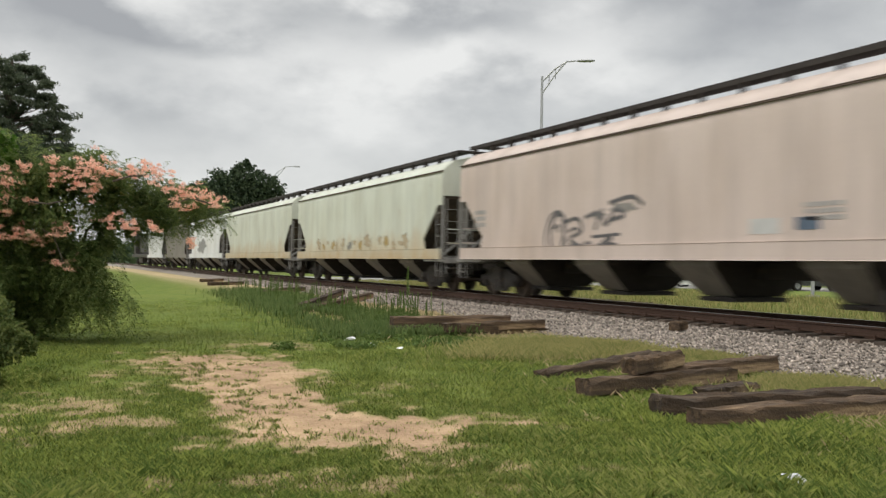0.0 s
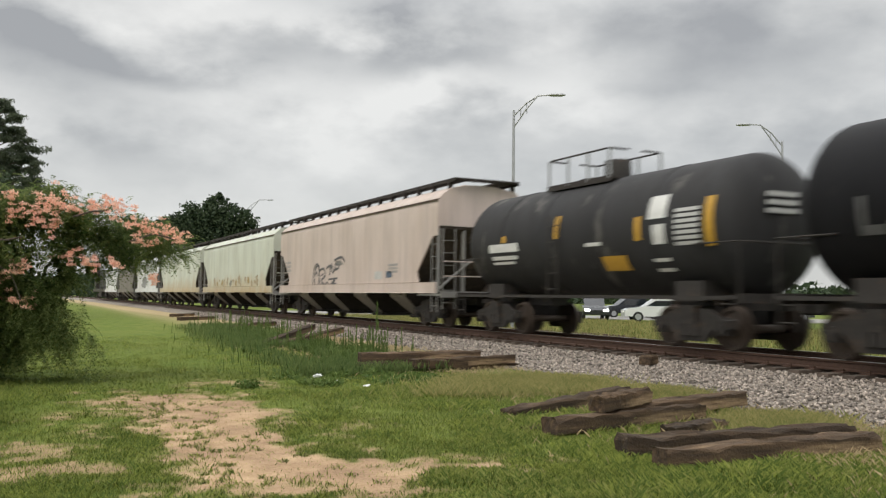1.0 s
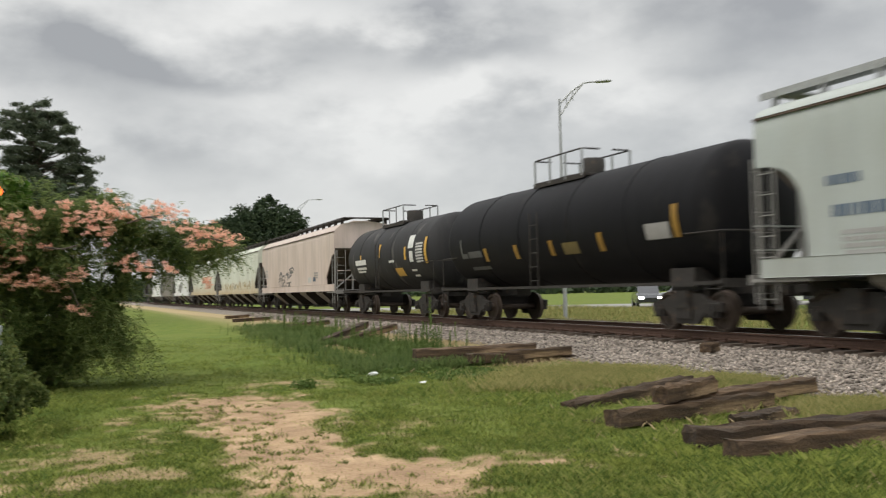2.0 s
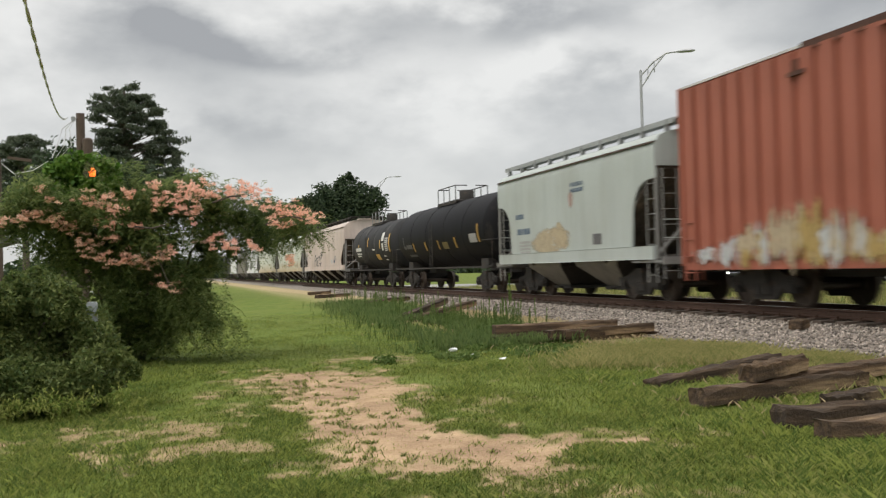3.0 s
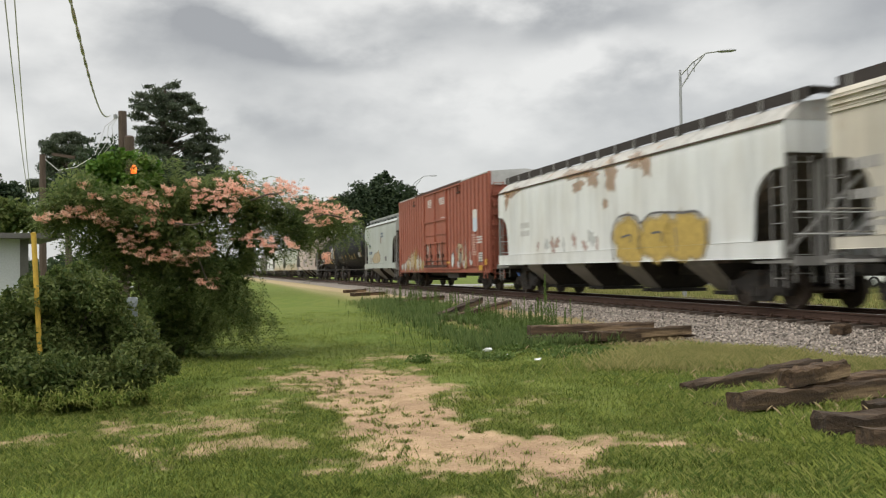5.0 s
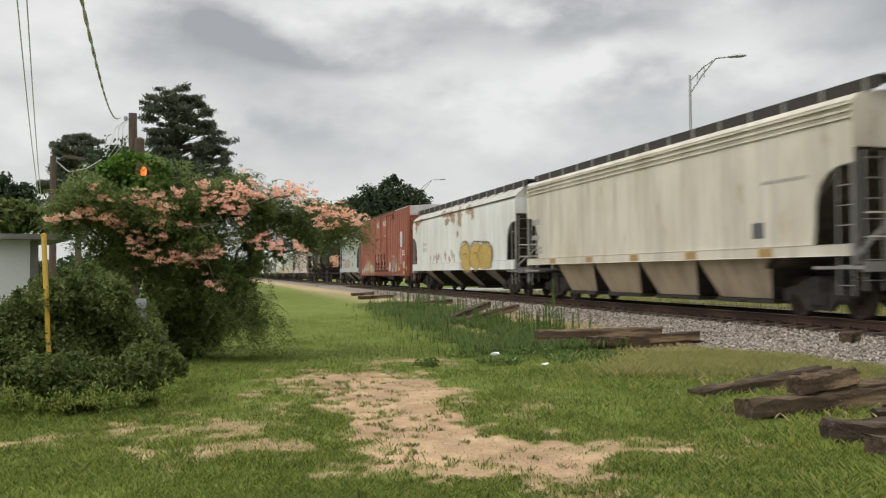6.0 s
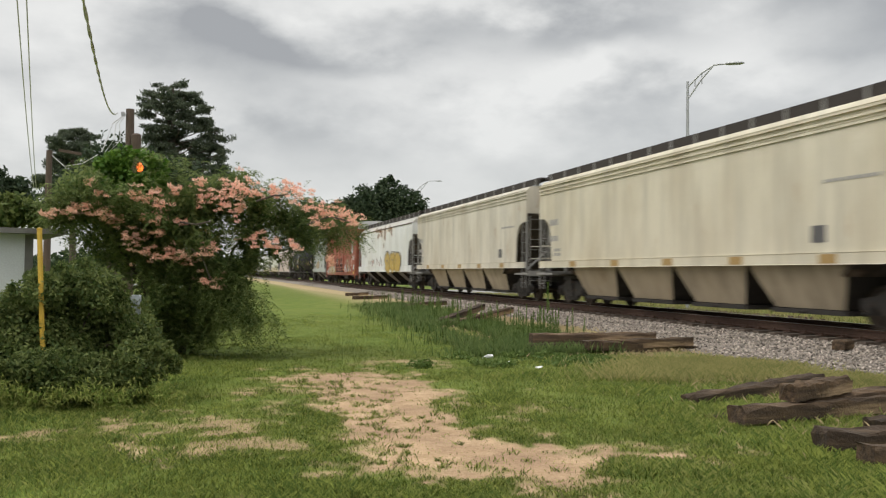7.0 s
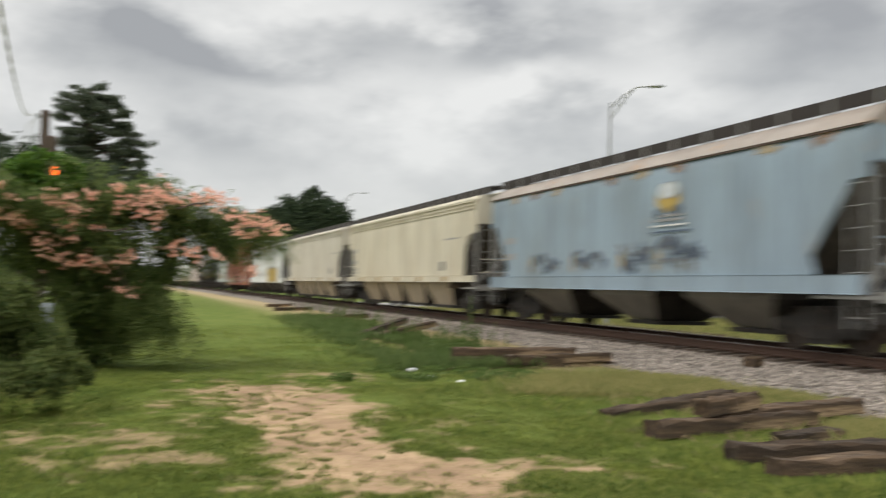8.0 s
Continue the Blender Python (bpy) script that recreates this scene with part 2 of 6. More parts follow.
GOLD_DECAL = material("reflective amber strip", (0.60, 0.34, 0.035), 0.4, dark=0.85, scale=8)
PALE_BLUE = material("pale blue decal", (0.55, 0.65, 0.76), 0.6, dark=0.9, scale=4)
RUST_PATCH = soft_paint("orange rust bloom", (0.46, 0.23, 0.085), 0.52, 4.0)
SOFT = [soft_paint(n, c, k) for n, c, k in (("beige bled paint", (0.55, 0.45, 0.30), 0.8), ("gold bled paint", (0.52, 0.37, 0.13), 0.75), ("pinkish bled paint", (0.55, 0.36, 0.31), 0.55), ("grey bled paint", (0.32, 0.32, 0.30), 0.6), ("pale bled paint", (0.62, 0.64, 0.64), 0.75), ("blue black bled paint", (0.11, 0.14, 0.19), 0.75))]
S_BEIGE, S_GOLD, S_PINK, S_GREY, S_PALE, S_DARK = SOFT
PALE_PANEL = material("pale grey panel", (0.55, 0.55, 0.54), 0.7, dark=0.8, scale=3)
AIR_HOSE = material("blue brake hose", (0.03, 0.10, 0.32), 0.6)
LOCO = material("dark locomotive paint", (0.05, 0.045, 0.04), 0.5, 0.1, 0.7, 3.0)
RAIL = material("rusty rail web", (0.105, 0.060, 0.042), 0.75, 0.3, 0.7, 14.0)
TIE = material("creosoted timber", (0.15, 0.115, 0.09), 0.9, 0, 0.35, 9.0, (1, 0.12, 1), 0.6, (0.25, 0.22, 0.19), 0.60, 0.4)
OLD_TIE = material("weathered old timber", (0.155, 0.098, 0.055), 0.95, 0, 0.10, 11.0, (0.09, 1, 1), 0.9, (0.42, 0.30, 0.18), 0.54, 0.5)
BALLAST = material("crushed granite ballast", (0.54, 0.465, 0.40), 0.9, 0, 0.5, 8.0, bump=0.4, vary=0.8)
POLE = material("brown utility pole timber", (0.12, 0.085, 0.065), 0.9, 0, 0.6, 8.0, (6, 6, 0.5), 0.5)
BARK = material("grey brown bark", (0.15, 0.12, 0.095), 0.95, 0, 0.5, 14.0, (1, 1, 0.3), 0.7)
GALV = material("galvanised lamp post", (0.42, 0.43, 0.44), 0.5, 0.6, 0.85, 5.0)
WIRE = material("grey service cable", (0.74, 0.73, 0.73), 0.7)
YELLOW_POST = material("yellow post paint", (0.58, 0.37, 0.035), 0.55, 0, 0.7, 7.0, (3, 3, 0.6), 0.2, (0.30, 0.17, 0.05), 0.66)
SHED_WHITE = material("white metal siding", (0.66, 0.68, 0.70), 0.6, 0, 0.9, 2.0)
SHED_TRIM = material("grey roof edge", (0.20, 0.19, 0.18), 0.8, 0, 0.7, 4.0)
METER = material("pale grey meter box", (0.42, 0.46, 0.49), 0.6)
ASPHALT = material("pale worn asphalt", (0.30, 0.29, 0.28), 0.9, 0, 0.8, 1.5, bump=0.3)
CAR_WHITE = material("white car paint", (0.72, 0.73, 0.74), 0.25, 0, 0.97, 1, bump=0, coat=0.8)
CAR_DARK = material("dark car paint", (0.03, 0.033, 0.04), 0.25, 0.2, 0.9, 1, bump=0, coat=0.8)
CAR_SILVER = material("silver car paint", (0.42, 0.43, 0.45), 0.3, 0.5, 0.95, 1, bump=0, coat=0.8)
GLASS_DARK = material("dark car window", (0.02, 0.025, 0.03), 0.08, 0, 0.9, 1, bump=0, coat=0.5)
TYRE = material("tyre rubber", (0.02, 0.02, 0.02), 0.85)
LITTER = material("white crumpled litter", (0.78, 0.78, 0.78), 0.6, 0, 0.85, 9)
HEADLIGHT = glow("lit headlamp", (1.0, 0.95, 0.85), 14.0)
OLD_AMBER = material("dulled amber strip", (0.34, 0.19, 0.03), 0.5, dark=0.75, scale=8)
AMBER_GLOW = glow("glowing orange lamp", (1.0, 0.16, 0.02), 2.5)
GRASS_LEAF = leaf_material("grass blades", (0.100, 0.158, 0.024), (0.315, 0.365, 0.075), 0.45, 0.36, 0.66, 1.6)
DRY_GRASS = leaf_material("straw grass", (0.34, 0.27, 0.13), (0.48, 0.38, 0.21), 0.25)
LIME_GRASS = leaf_material("seeding pale grass", (0.20, 0.23, 0.06), (0.44, 0.39, 0.16), 0.5)
PALE_BLADE = leaf_material("paler grass blades", (0.13, 0.195, 0.034), (0.34, 0.36, 0.100), 0.45, 0.36, 0.66, 1.6)
WEED_LEAF = leaf_material("tall weed leaves", (0.07, 0.125, 0.028), (0.16, 0.215, 0.06), 0.4)
MIMOSA_LEAF = leaf_material("feathery silk tree leaves", (0.070, 0.118, 0.034), (0.225, 0.265, 0.090), 0.5)
BRIGHT_LEAF = leaf_material("bright green vine leaves", (0.05, 0.12, 0.015), (0.13, 0.22, 0.03), 0.35)
SHRUB_LEAF = leaf_material("dark shrub leaves", (0.050, 0.082, 0.020), (0.165, 0.195, 0.060), 0.42, 0.3, 0.7)
PINE_LEAF = leaf_material("dark pine needles", (0.050, 0.070, 0.044), (0.115, 0.135, 0.085), 0.4)
TREE_LEAF = leaf_material("dark broad tree leaves", (0.024, 0.044, 0.022), (0.058, 0.082, 0.038), 0.25)
BLOSSOM = leaf_material("pink silk blossoms", (0.84, 0.42, 0.31), (0.92, 0.66, 0.52), 0.45)


# ---- mesh helpers ----
class Shape:
    """Collects vertices and faces of one part."""

    def __init__(self):
        self.v, self.f, self.soft = [], [], {}

    def add(self, verts, faces):
        k = len(self.v)
        self.v += [tuple(p) for p in verts]
        self.f += [tuple(i + k for i in f) for f in faces]
        return self

    def box(self, x0, x1, y0, y1, z0, z1, m=None, cut=0.0):
        if cut:
            a = cut
            ring = [(x0 + a, z0), (x1 - a, z0), (x1, z0 + a), (x1, z1 - a), (x1 - a, z1), (x0 + a, z1), (x0, z1 - a), (x0, z0 + a)]
            return self.prism([(x, z) for x, z in ring], y0, y1, m)
        p = [Vector((x, y, z)) for z in (z0, z1) for x, y in ((x0, y0), (x1, y0), (x1, y1), (x0, y1))]
        if m:
            p = [m @ q for q in p]
        return self.add(p, [(3, 2, 1, 0), (4, 5, 6, 7), (0, 1, 5, 4), (1, 2, 6, 5), (2, 3, 7, 6), (3, 0, 4, 7)])

    def prism(self, ring, y0, y1, m=None):
        """A ring of (x, z) drawn out along y."""
        n = len(ring)
        p = [Vector((x, y0, z)) for x, z in ring] + [Vector((x, y1, z)) for x, z in ring]
        if m:
            p = [m @ q for q in p]
        return self.add(p, [tuple(range(n)), tuple(reversed(range(n, 2 * n)))] + [(i, n + i, n + (i + 1) % n, (i + 1) % n) for i in range(n)])

    def slab(self, ring, x0, x1):
        """A ring of (y, z) drawn out along x."""
        n = len(ring)
        p = [(x0, y, z) for y, z in ring] + [(x1, y, z) for y, z in ring]
        return self.add(p, [tuple(range(n)), tuple(reversed(range(n, 2 * n)))] + [(i, n + i, n + (i + 1) % n, (i + 1) % n) for i in range(n)])

    def tube(self, pts, radii, sides=8):
        pts = [Vector(p) for p in pts]
        if isinstance(radii, (int, float)):
            radii = [radii] * len(pts)
        rings = []
        for i, p in enumerate(pts):
            d = (pts[min(i + 1, len(pts) - 1)] - pts[max(i - 1, 0)]).normalized()
            a = d.cross(Vector((0, 0, 1)) if abs(d.z) < 0.9 else Vector((1, 0, 0))).normalized()
            b = d.cross(a)
            rings.append([p + radii[i] * (math.cos(2 * math.pi * k / sides) * a + math.sin(2 * math.pi * k / sides) * b) for k in range(sides)])
        f = []
        for i in range(len(pts) - 1):
            f += [(i * sides + k, i * sides + (k + 1) % sides, (i + 1) * sides + (k + 1) % sides, (i + 1) * sides + k) for k in range(sides)]
        f += [tuple(reversed(range(sides))), tuple(range((len(pts) - 1) * sides, len(pts) * sides))]
        return self.add([q for r in rings for q in r], f)

    def lathe(self, profile, axis="x", sides=24, m=None):
        """A profile of (along, radius) turned round an axis."""
        n = len(profile)
        p = []
        for k in range(sides):
            c, s = math.cos(2 * math.pi * k / sides), math.sin(2 * math.pi * k / sides)
            for a, r in profile:
                q = {"x": (a, r * c, r * s), "y": (r * s, a, r * c), "z": (r * c, r * s, a)}[axis]
                p.append(m @ Vector(q) if m else q)
        f = []
        for k in range(sides):
            j = (k + 1) % sides
            f += [(k * n + i, k * n + i + 1, j * n + i + 1, j * n + i) for i in range(n - 1)]
        return self.add(p, f)

    def mesh(self, name, mats, smooth=False, fix=True):
        me = bpy.data.meshes.new(name)
        me.from_pydata(self.v, [], self.f)
        if fix:
            bm = bmesh.new()
            bm.from_mesh(me)
            bmesh.ops.delete(bm, geom=[v for v in bm.verts if not v.link_faces], context="VERTS") if not self.soft else None
            bmesh.ops.recalc_face_normals(bm, faces=bm.faces)
            bm.to_mesh(me)
            bm.free()
        if self.soft:
            at = me.attributes.new("soft", "FLOAT", "POINT")
            at.data.foreach_set("value", [self.soft.get(i, 1.0) for i in range(len(self.v))])
        for m in mats if isinstance(mats, (list, tuple)) else [mats]:
            me.materials.append(m)
        if smooth:
            me.shade_smooth()
            me.set_sharp_from_angle(angle=radians(38))
        return me


def part(name, shape, mat, parent, label="", smooth=False, m=None):
    me = shape if isinstance(shape, bpy.types.Mesh) else shape.mesh(name, mat, smooth)
    ob = new(name, me)
    ob.parent = parent
    if m is not None:
        ob.matrix_basis = m
    return tagged(ob, label)


def thing(name, m, label, category, group="", kind=""):
    ob = new(name)
    ob.empty_display_size = 0.2
    ob.matrix_basis = m
    return tagged(ob, label, category, group, kind)


def solid(name, shape, mat, label, category="", group="", kind="", m=None, smooth=False):
    me = shape if isinstance(shape, bpy.types.Mesh) else shape.mesh(name, mat, smooth)
    ob = new(name, me)
    if m is not None:
        ob.matrix_basis = m
    return tagged(ob, label, category, group, kind)


def big_mesh(name, verts, faces, mat):
    """A large mesh of equal faces from arrays."""
    me = bpy.data.meshes.new(name)
    verts, faces = np.asarray(verts, np.float32), np.asarray(faces, np.int32)
    k = faces.shape[1]
    me.vertices.add(len(verts))
    me.vertices.foreach_set("co", verts.ravel())
    me.loops.add(faces.size)
    me.loops.foreach_set("vertex_index", faces.ravel())
    me.polygons.add(len(faces))
    me.polygons.foreach_set("loop_start", np.arange(0, faces.size, k, dtype=np.int32))
    me.update(calc_edges=True)
    me.materials.append(mat)
    return me


def upright(me):
    """Shades a mesh of thin blades like the lawn that they make up."""
    n = len(me.vertices)
    r = np.random.default_rng(4)
    v = np.stack([r.normal(0, 0.22, n), r.normal(0, 0.22, n), np.ones(n)], -1)
    v /= np.linalg.norm(v, axis=1)[:, None]
    me.normals_split_custom_set_from_vertices(v.tolist())
    return me


# ---- the ground ----
TRACK_X, RAIL_Z = 13.162, 0.522
rng = np.random.default_rng(7)


def fnoise(x, y, s, seed=0.0):
    return noise.noise(Vector((x * s + seed, y * s - seed, seed * 0.37)))


def seg_dist(x, y, ax, ay, bx, by):
    t = max(0.0, min(1.0, ((x - ax) * (bx - ax) + (y - ay) * (by - ay)) / ((bx - ax) ** 2 + (by - ay) ** 2)))
    return math.hypot(x - ax - t * (bx - ax), y - ay - t * (by - ay))


# bare earth: strips from point to point with a half width
BARE = [(1.85, 12.3, 1.80, 9.0, 0.62), (2.35, 12.2, 2.1, 8.6, 0.45), (1.95, 9.2, 2.05, 6.7, 0.72), (2.3, 7.6, 2.5, 6.3, 0.48), (2.7, 7.0, 3.65, 6.5, 0.17), (1.9, 6.2, 2.25, 6.0, 0.34),
        (-1.8, 8.5, -0.5, 8.2, 0.16), (-0.5, 8.9, 1.0, 8.5, 0.20), (-0.7, 7.6, 0.6, 7.55, 0.14), (-3.0, 8.9, -1.9, 8.7, 0.10), (2.8, 14.2, 3.45, 14.1, 0.18), (0.7, 10.9, 1.3, 10.7, 0.18), (1.0, 5.1, 1.5, 4.95, 0.16),
        (2.6, 4.35, 3.3, 4.1, 0.12), (2.8, 10.1, 3.2, 9.2, 0.14)]


def bare(x, y):
    if not (-4 < x < 6 and 3 < y < 15):
        return 0.0
    d = min((seg_dist(x, y, *b[:4]) - b[4]) for b in BARE)
    scraps = 1.0 if 1.0 < x < 3.9 and 5.5 < y < 13 else 1.7
    n = 0.42 * fnoise(x, y, 1.3, 3.1) + 0.50 * fnoise(x * 0.8, y, 3.7, 8.2) + 0.34 * fnoise(x, y, 8.5, 1.2)
    inner = max(0.0, 1.5 * fnoise(x, y * 0.7, 2.2, 6.6) + 0.5 * fnoise(x, y, 6.0, 2.0) - 0.10 + 0.12 * (1.9 - x)) * 1.3
    return max(0.0, min(1.0 if scraps == 1.0 else 0.62, 0.5 + (0.10 - d + n * scraps) * 2.4 - min(inner, 0.6)))


def lush(x, y):
    """How tall the turf stands: clumps, and a longer sward towards the timbers and the standing place."""
    k = 0.75 + 1.5 * max(0.0, fnoise(x, y, 0.9, 14.0)) + 1.1 * max(0.0, fnoise(x, y, 2.6, 3.0))
    right = max(0.0, min(1.0, (x - 2.9 - 0.05 * y) / 1.2)) * max(0.0, min(1.0, (13.8 - y) / 2.0))
    near = max(0.0, min(1.0, (6.3 - y) / 1.2))
    return k * (1.0 + 0.25 * right + 0.3 * near) * (1.0 - 0.5 * bare(x, y))


def straw(x, y):
    """Dry grass along the foot of the ballast."""
    edge = 8.5 + 0.03 * min(18, max(0, y - 14)) + 0.5 * fnoise(x, y, 0.25, 5.0)
    w = math.exp(-((x - edge) / 1.65) ** 2) * (0.35 + 1.15 * max(0.0, min(1.0, (y - 15.5) / 3)))
    w = max(w, 0.55 * math.exp(-(((x - 7.3) / 0.9) ** 2 + ((y - 12.3) / 1.0) ** 2)))
    return max(0.0, min(1.0, w * (0.9 + 0.75 * fnoise(x, y, 0.8, 2.0))))


def ground_z(x, y):
    z = 0.05 + 0.03 * fnoise(x, y, 0.35, 4.0) + 0.015 * fnoise(x, y, 1.7, 9.0) if abs(x) < 40 and -5 < y < 120 else 0.05
    if y > 24:
        z += 0.10 * min(1.0, (y - 24) / 20) * math.exp(-((x - 6) / 6) ** 2)
    return z


def steps(a, b, fine, lo, hi):
    out, v = [], a
    while v < b:
        out.append(v)
        v += fine
    out.append(b)
    low, gap = [], fine
    v = a
    while v > lo:
        gap *= 1.35
        v -= gap
        low.append(max(v, lo))
    gap, v = fine, b
    high = []
    while v < hi:
        gap *= 1.35
        v += gap
        high.append(min(v, hi))
    return low[::-1] + out + high


def ground_material():
    m = bpy.data.materials.new("grassy ground")
    m.use_nodes = True
    tr = m.node_tree
    bsdf = tr.nodes["Principled BSDF"]
    co = tr.nodes.new("ShaderNodeTexCoord")

    def ns(scale, detail=5.0):
        n = node(tr, "ShaderNodeTexNoise", Scale=scale, Detail=detail, Roughness=0.65)
        tr.links.new(co.outputs["Object"], n.inputs["Vector"])
        return n.outputs[0]

    big, mid, fine = ns(0.35), ns(2.5, 6.0), ns(28.0)
    green = ramp(tr, [(0.3, (0.062, 0.104, 0.014)), (0.7, (0.140, 0.176, 0.032))], mid)
    green = mixc(tr, ramp(tr, [(0.4, (0, 0, 0)), (0.7, (0.7, 0.7, 0.7))], big), green, (0.155, 0.170, 0.040))
    earth = ramp(tr, [(0.25, (0.30, 0.21, 0.12)), (0.5, (0.46, 0.325, 0.195)), (0.75, (0.58, 0.43, 0.27))], mid)
    earth = mixc(tr, ramp(tr, [(0.38, (0, 0, 0)), (0.62, (0.75, 0.75, 0.75))], ns(1.1, 6.0)), earth, (0.27, 0.18, 0.115))
    earth = mixc(tr, 0.5, earth, ramp(tr, [(0.35, (0.55, 0.5, 0.45)), (0.6, (1, 1, 1))], fine), "MULTIPLY")
    dry = ramp(tr, [(0.3, (0.30, 0.23, 0.12)), (0.7, (0.46, 0.37, 0.22))], fine)
    for name, colour in (("bare", earth), ("straw", dry)):
        at = tr.nodes.new("ShaderNodeAttribute")
        at.attribute_name = name
        green = mixc(tr, at.outputs["Fac"], green, colour)
    tr.links.new(green, bsdf.inputs["Base Color"])
    bsdf.inputs["Roughness"].default_value = 0.95
    bsdf.inputs["Specular IOR Level"].default_value = 0.15
    b = node(tr, "ShaderNodeBump", Strength=0.5, Distance=0.03)
    tr.links.new(mathn(tr, "ADD", fine, mid), b.inputs["Height"])
    tr.links.new(b.outputs[0], bsdf.inputs["Normal"])
    return m


def build_ground():
    xs, ys = steps(-4.0, 10.0, 0.11, -2500, 2500), steps(3.2, 16.0, 0.11, -2500, 2500)
    v = [(x, y, ground_z(x, y)) for y in ys for x in xs]
    n = len(xs)
    f = [(j * n + i, j * n + i + 1, (j + 1) * n + i + 1, (j + 1) * n + i) for j in range(len(ys) - 1) for i in range(n - 1)]
    me = big_mesh("ground", v, f, ground_material())
    for name, fn in (("bare", lambda x, y: min(1.0, bare(x, y) * 1.25)), ("straw", straw)):
        at = me.attributes.new(name, "FLOAT", "POINT")
        at.data.foreach_set("value", [fn(p[0], p[1]) for p in v])
    me.shade_smooth()
    tagged(new("ground", me), "mown green grass ground with bare sandy earth", "ground", kind="structure")


# ---- the railway ----
def build_track():
    sh = Shape()
    prof = [(-5.0, -0.1), (-4.4, 0.06), (-3.2, 0.16), (-1.95, RAIL_Z - 0.29), (-1.2, RAIL_Z - 0.26), (1.95, RAIL_Z - 0.24), (3.4, 0.1), (4.2, -0.1)]
    ys = [-60, -20, -5] + [0.5 * k for k in range(0, 121)] + [70, 100, 160, 260, 420, 700, 1200]
    v, f = [], []
    for y in ys:
        for x, z in prof:
            w = 0.10 * fnoise(x, y, 0.7, 2.2) if 0 < y < 61 else 0
            x = x * (1 - 0.27 * max(0.0, min(1.0, (y - 13) / 9))) if x < -3 else x
            v.append((TRACK_X + x + (w * 2.2 if x < -3 else 0), y, z + (w * 0.25 if -4.8 < x < -2 else 0)))
    n = len(prof)
    for j in range(len(ys) - 1):
        f += [(j * n + i, j * n + i + 1, (j + 1) * n + i + 1, (j + 1) * n + i) for i in range(n - 1)]
    solid("ballast_bed", big_mesh("ballast_bed", v, f, BALLAST_BED), None, "bank of crushed grey granite ballast under the track", "ballast", kind="structure")
    railbar = [(-0.07, -0.172), (0.07, -0.172), (0.07, -0.155), (0.012, -0.135), (0.010, -0.045), (0.036, -0.036), (0.036, -0.006), (0.028, 0), (-0.028, 0), (-0.036, -0.006), (-0.036, -0.036), (-0.010, -0.045), (-0.012, -0.135), (-0.07, -0.155)]
    for side in (-0.755, 0.755):
        rail = solid("rail", Shape().prism(railbar, -80, 900), RAIL, "long rusty brown steel rail with a polished top", "rail", "rails of the track", m=pose(TRACK_X + side, 0, RAIL_Z))
        part("rail_head", Shape().box(-0.027, 0.027, -80, 900, 0.0, 0.0025), TREAD, rail, "polished bright running surface")
    tie = Shape().box(-1.3, 1.3, -0.115, 0.115, -0.18, 0.0, cut=0.0).mesh("tie", TIE)
    plate = Shape().box(-0.18, 0.18, -0.10, 0.10, 0.0, 0.018).box(-0.11, -0.075, -0.05, -0.02, 0.018, 0.06).box(0.075, 0.11, 0.02, 0.05, 0.018, 0.06).mesh("tie_plate", RAIL)
    for k in range(150):
        y = 0.54 * k - 2
        t = solid("railway_tie", tie, None, "dark creosoted timber tie bedded in the ballast", "railway tie", "ties under the rails", m=pose(TRACK_X + rng.uniform(-0.04, 0.04), y, RAIL_Z - 0.19 + rng.uniform(-0.006, 0.004), 0, 0, rng.uniform(-1, 1)))
        for side in (-0.755, 0.755):
            part("tie_plate", plate, None, t, m=pose(side, 0, 0))


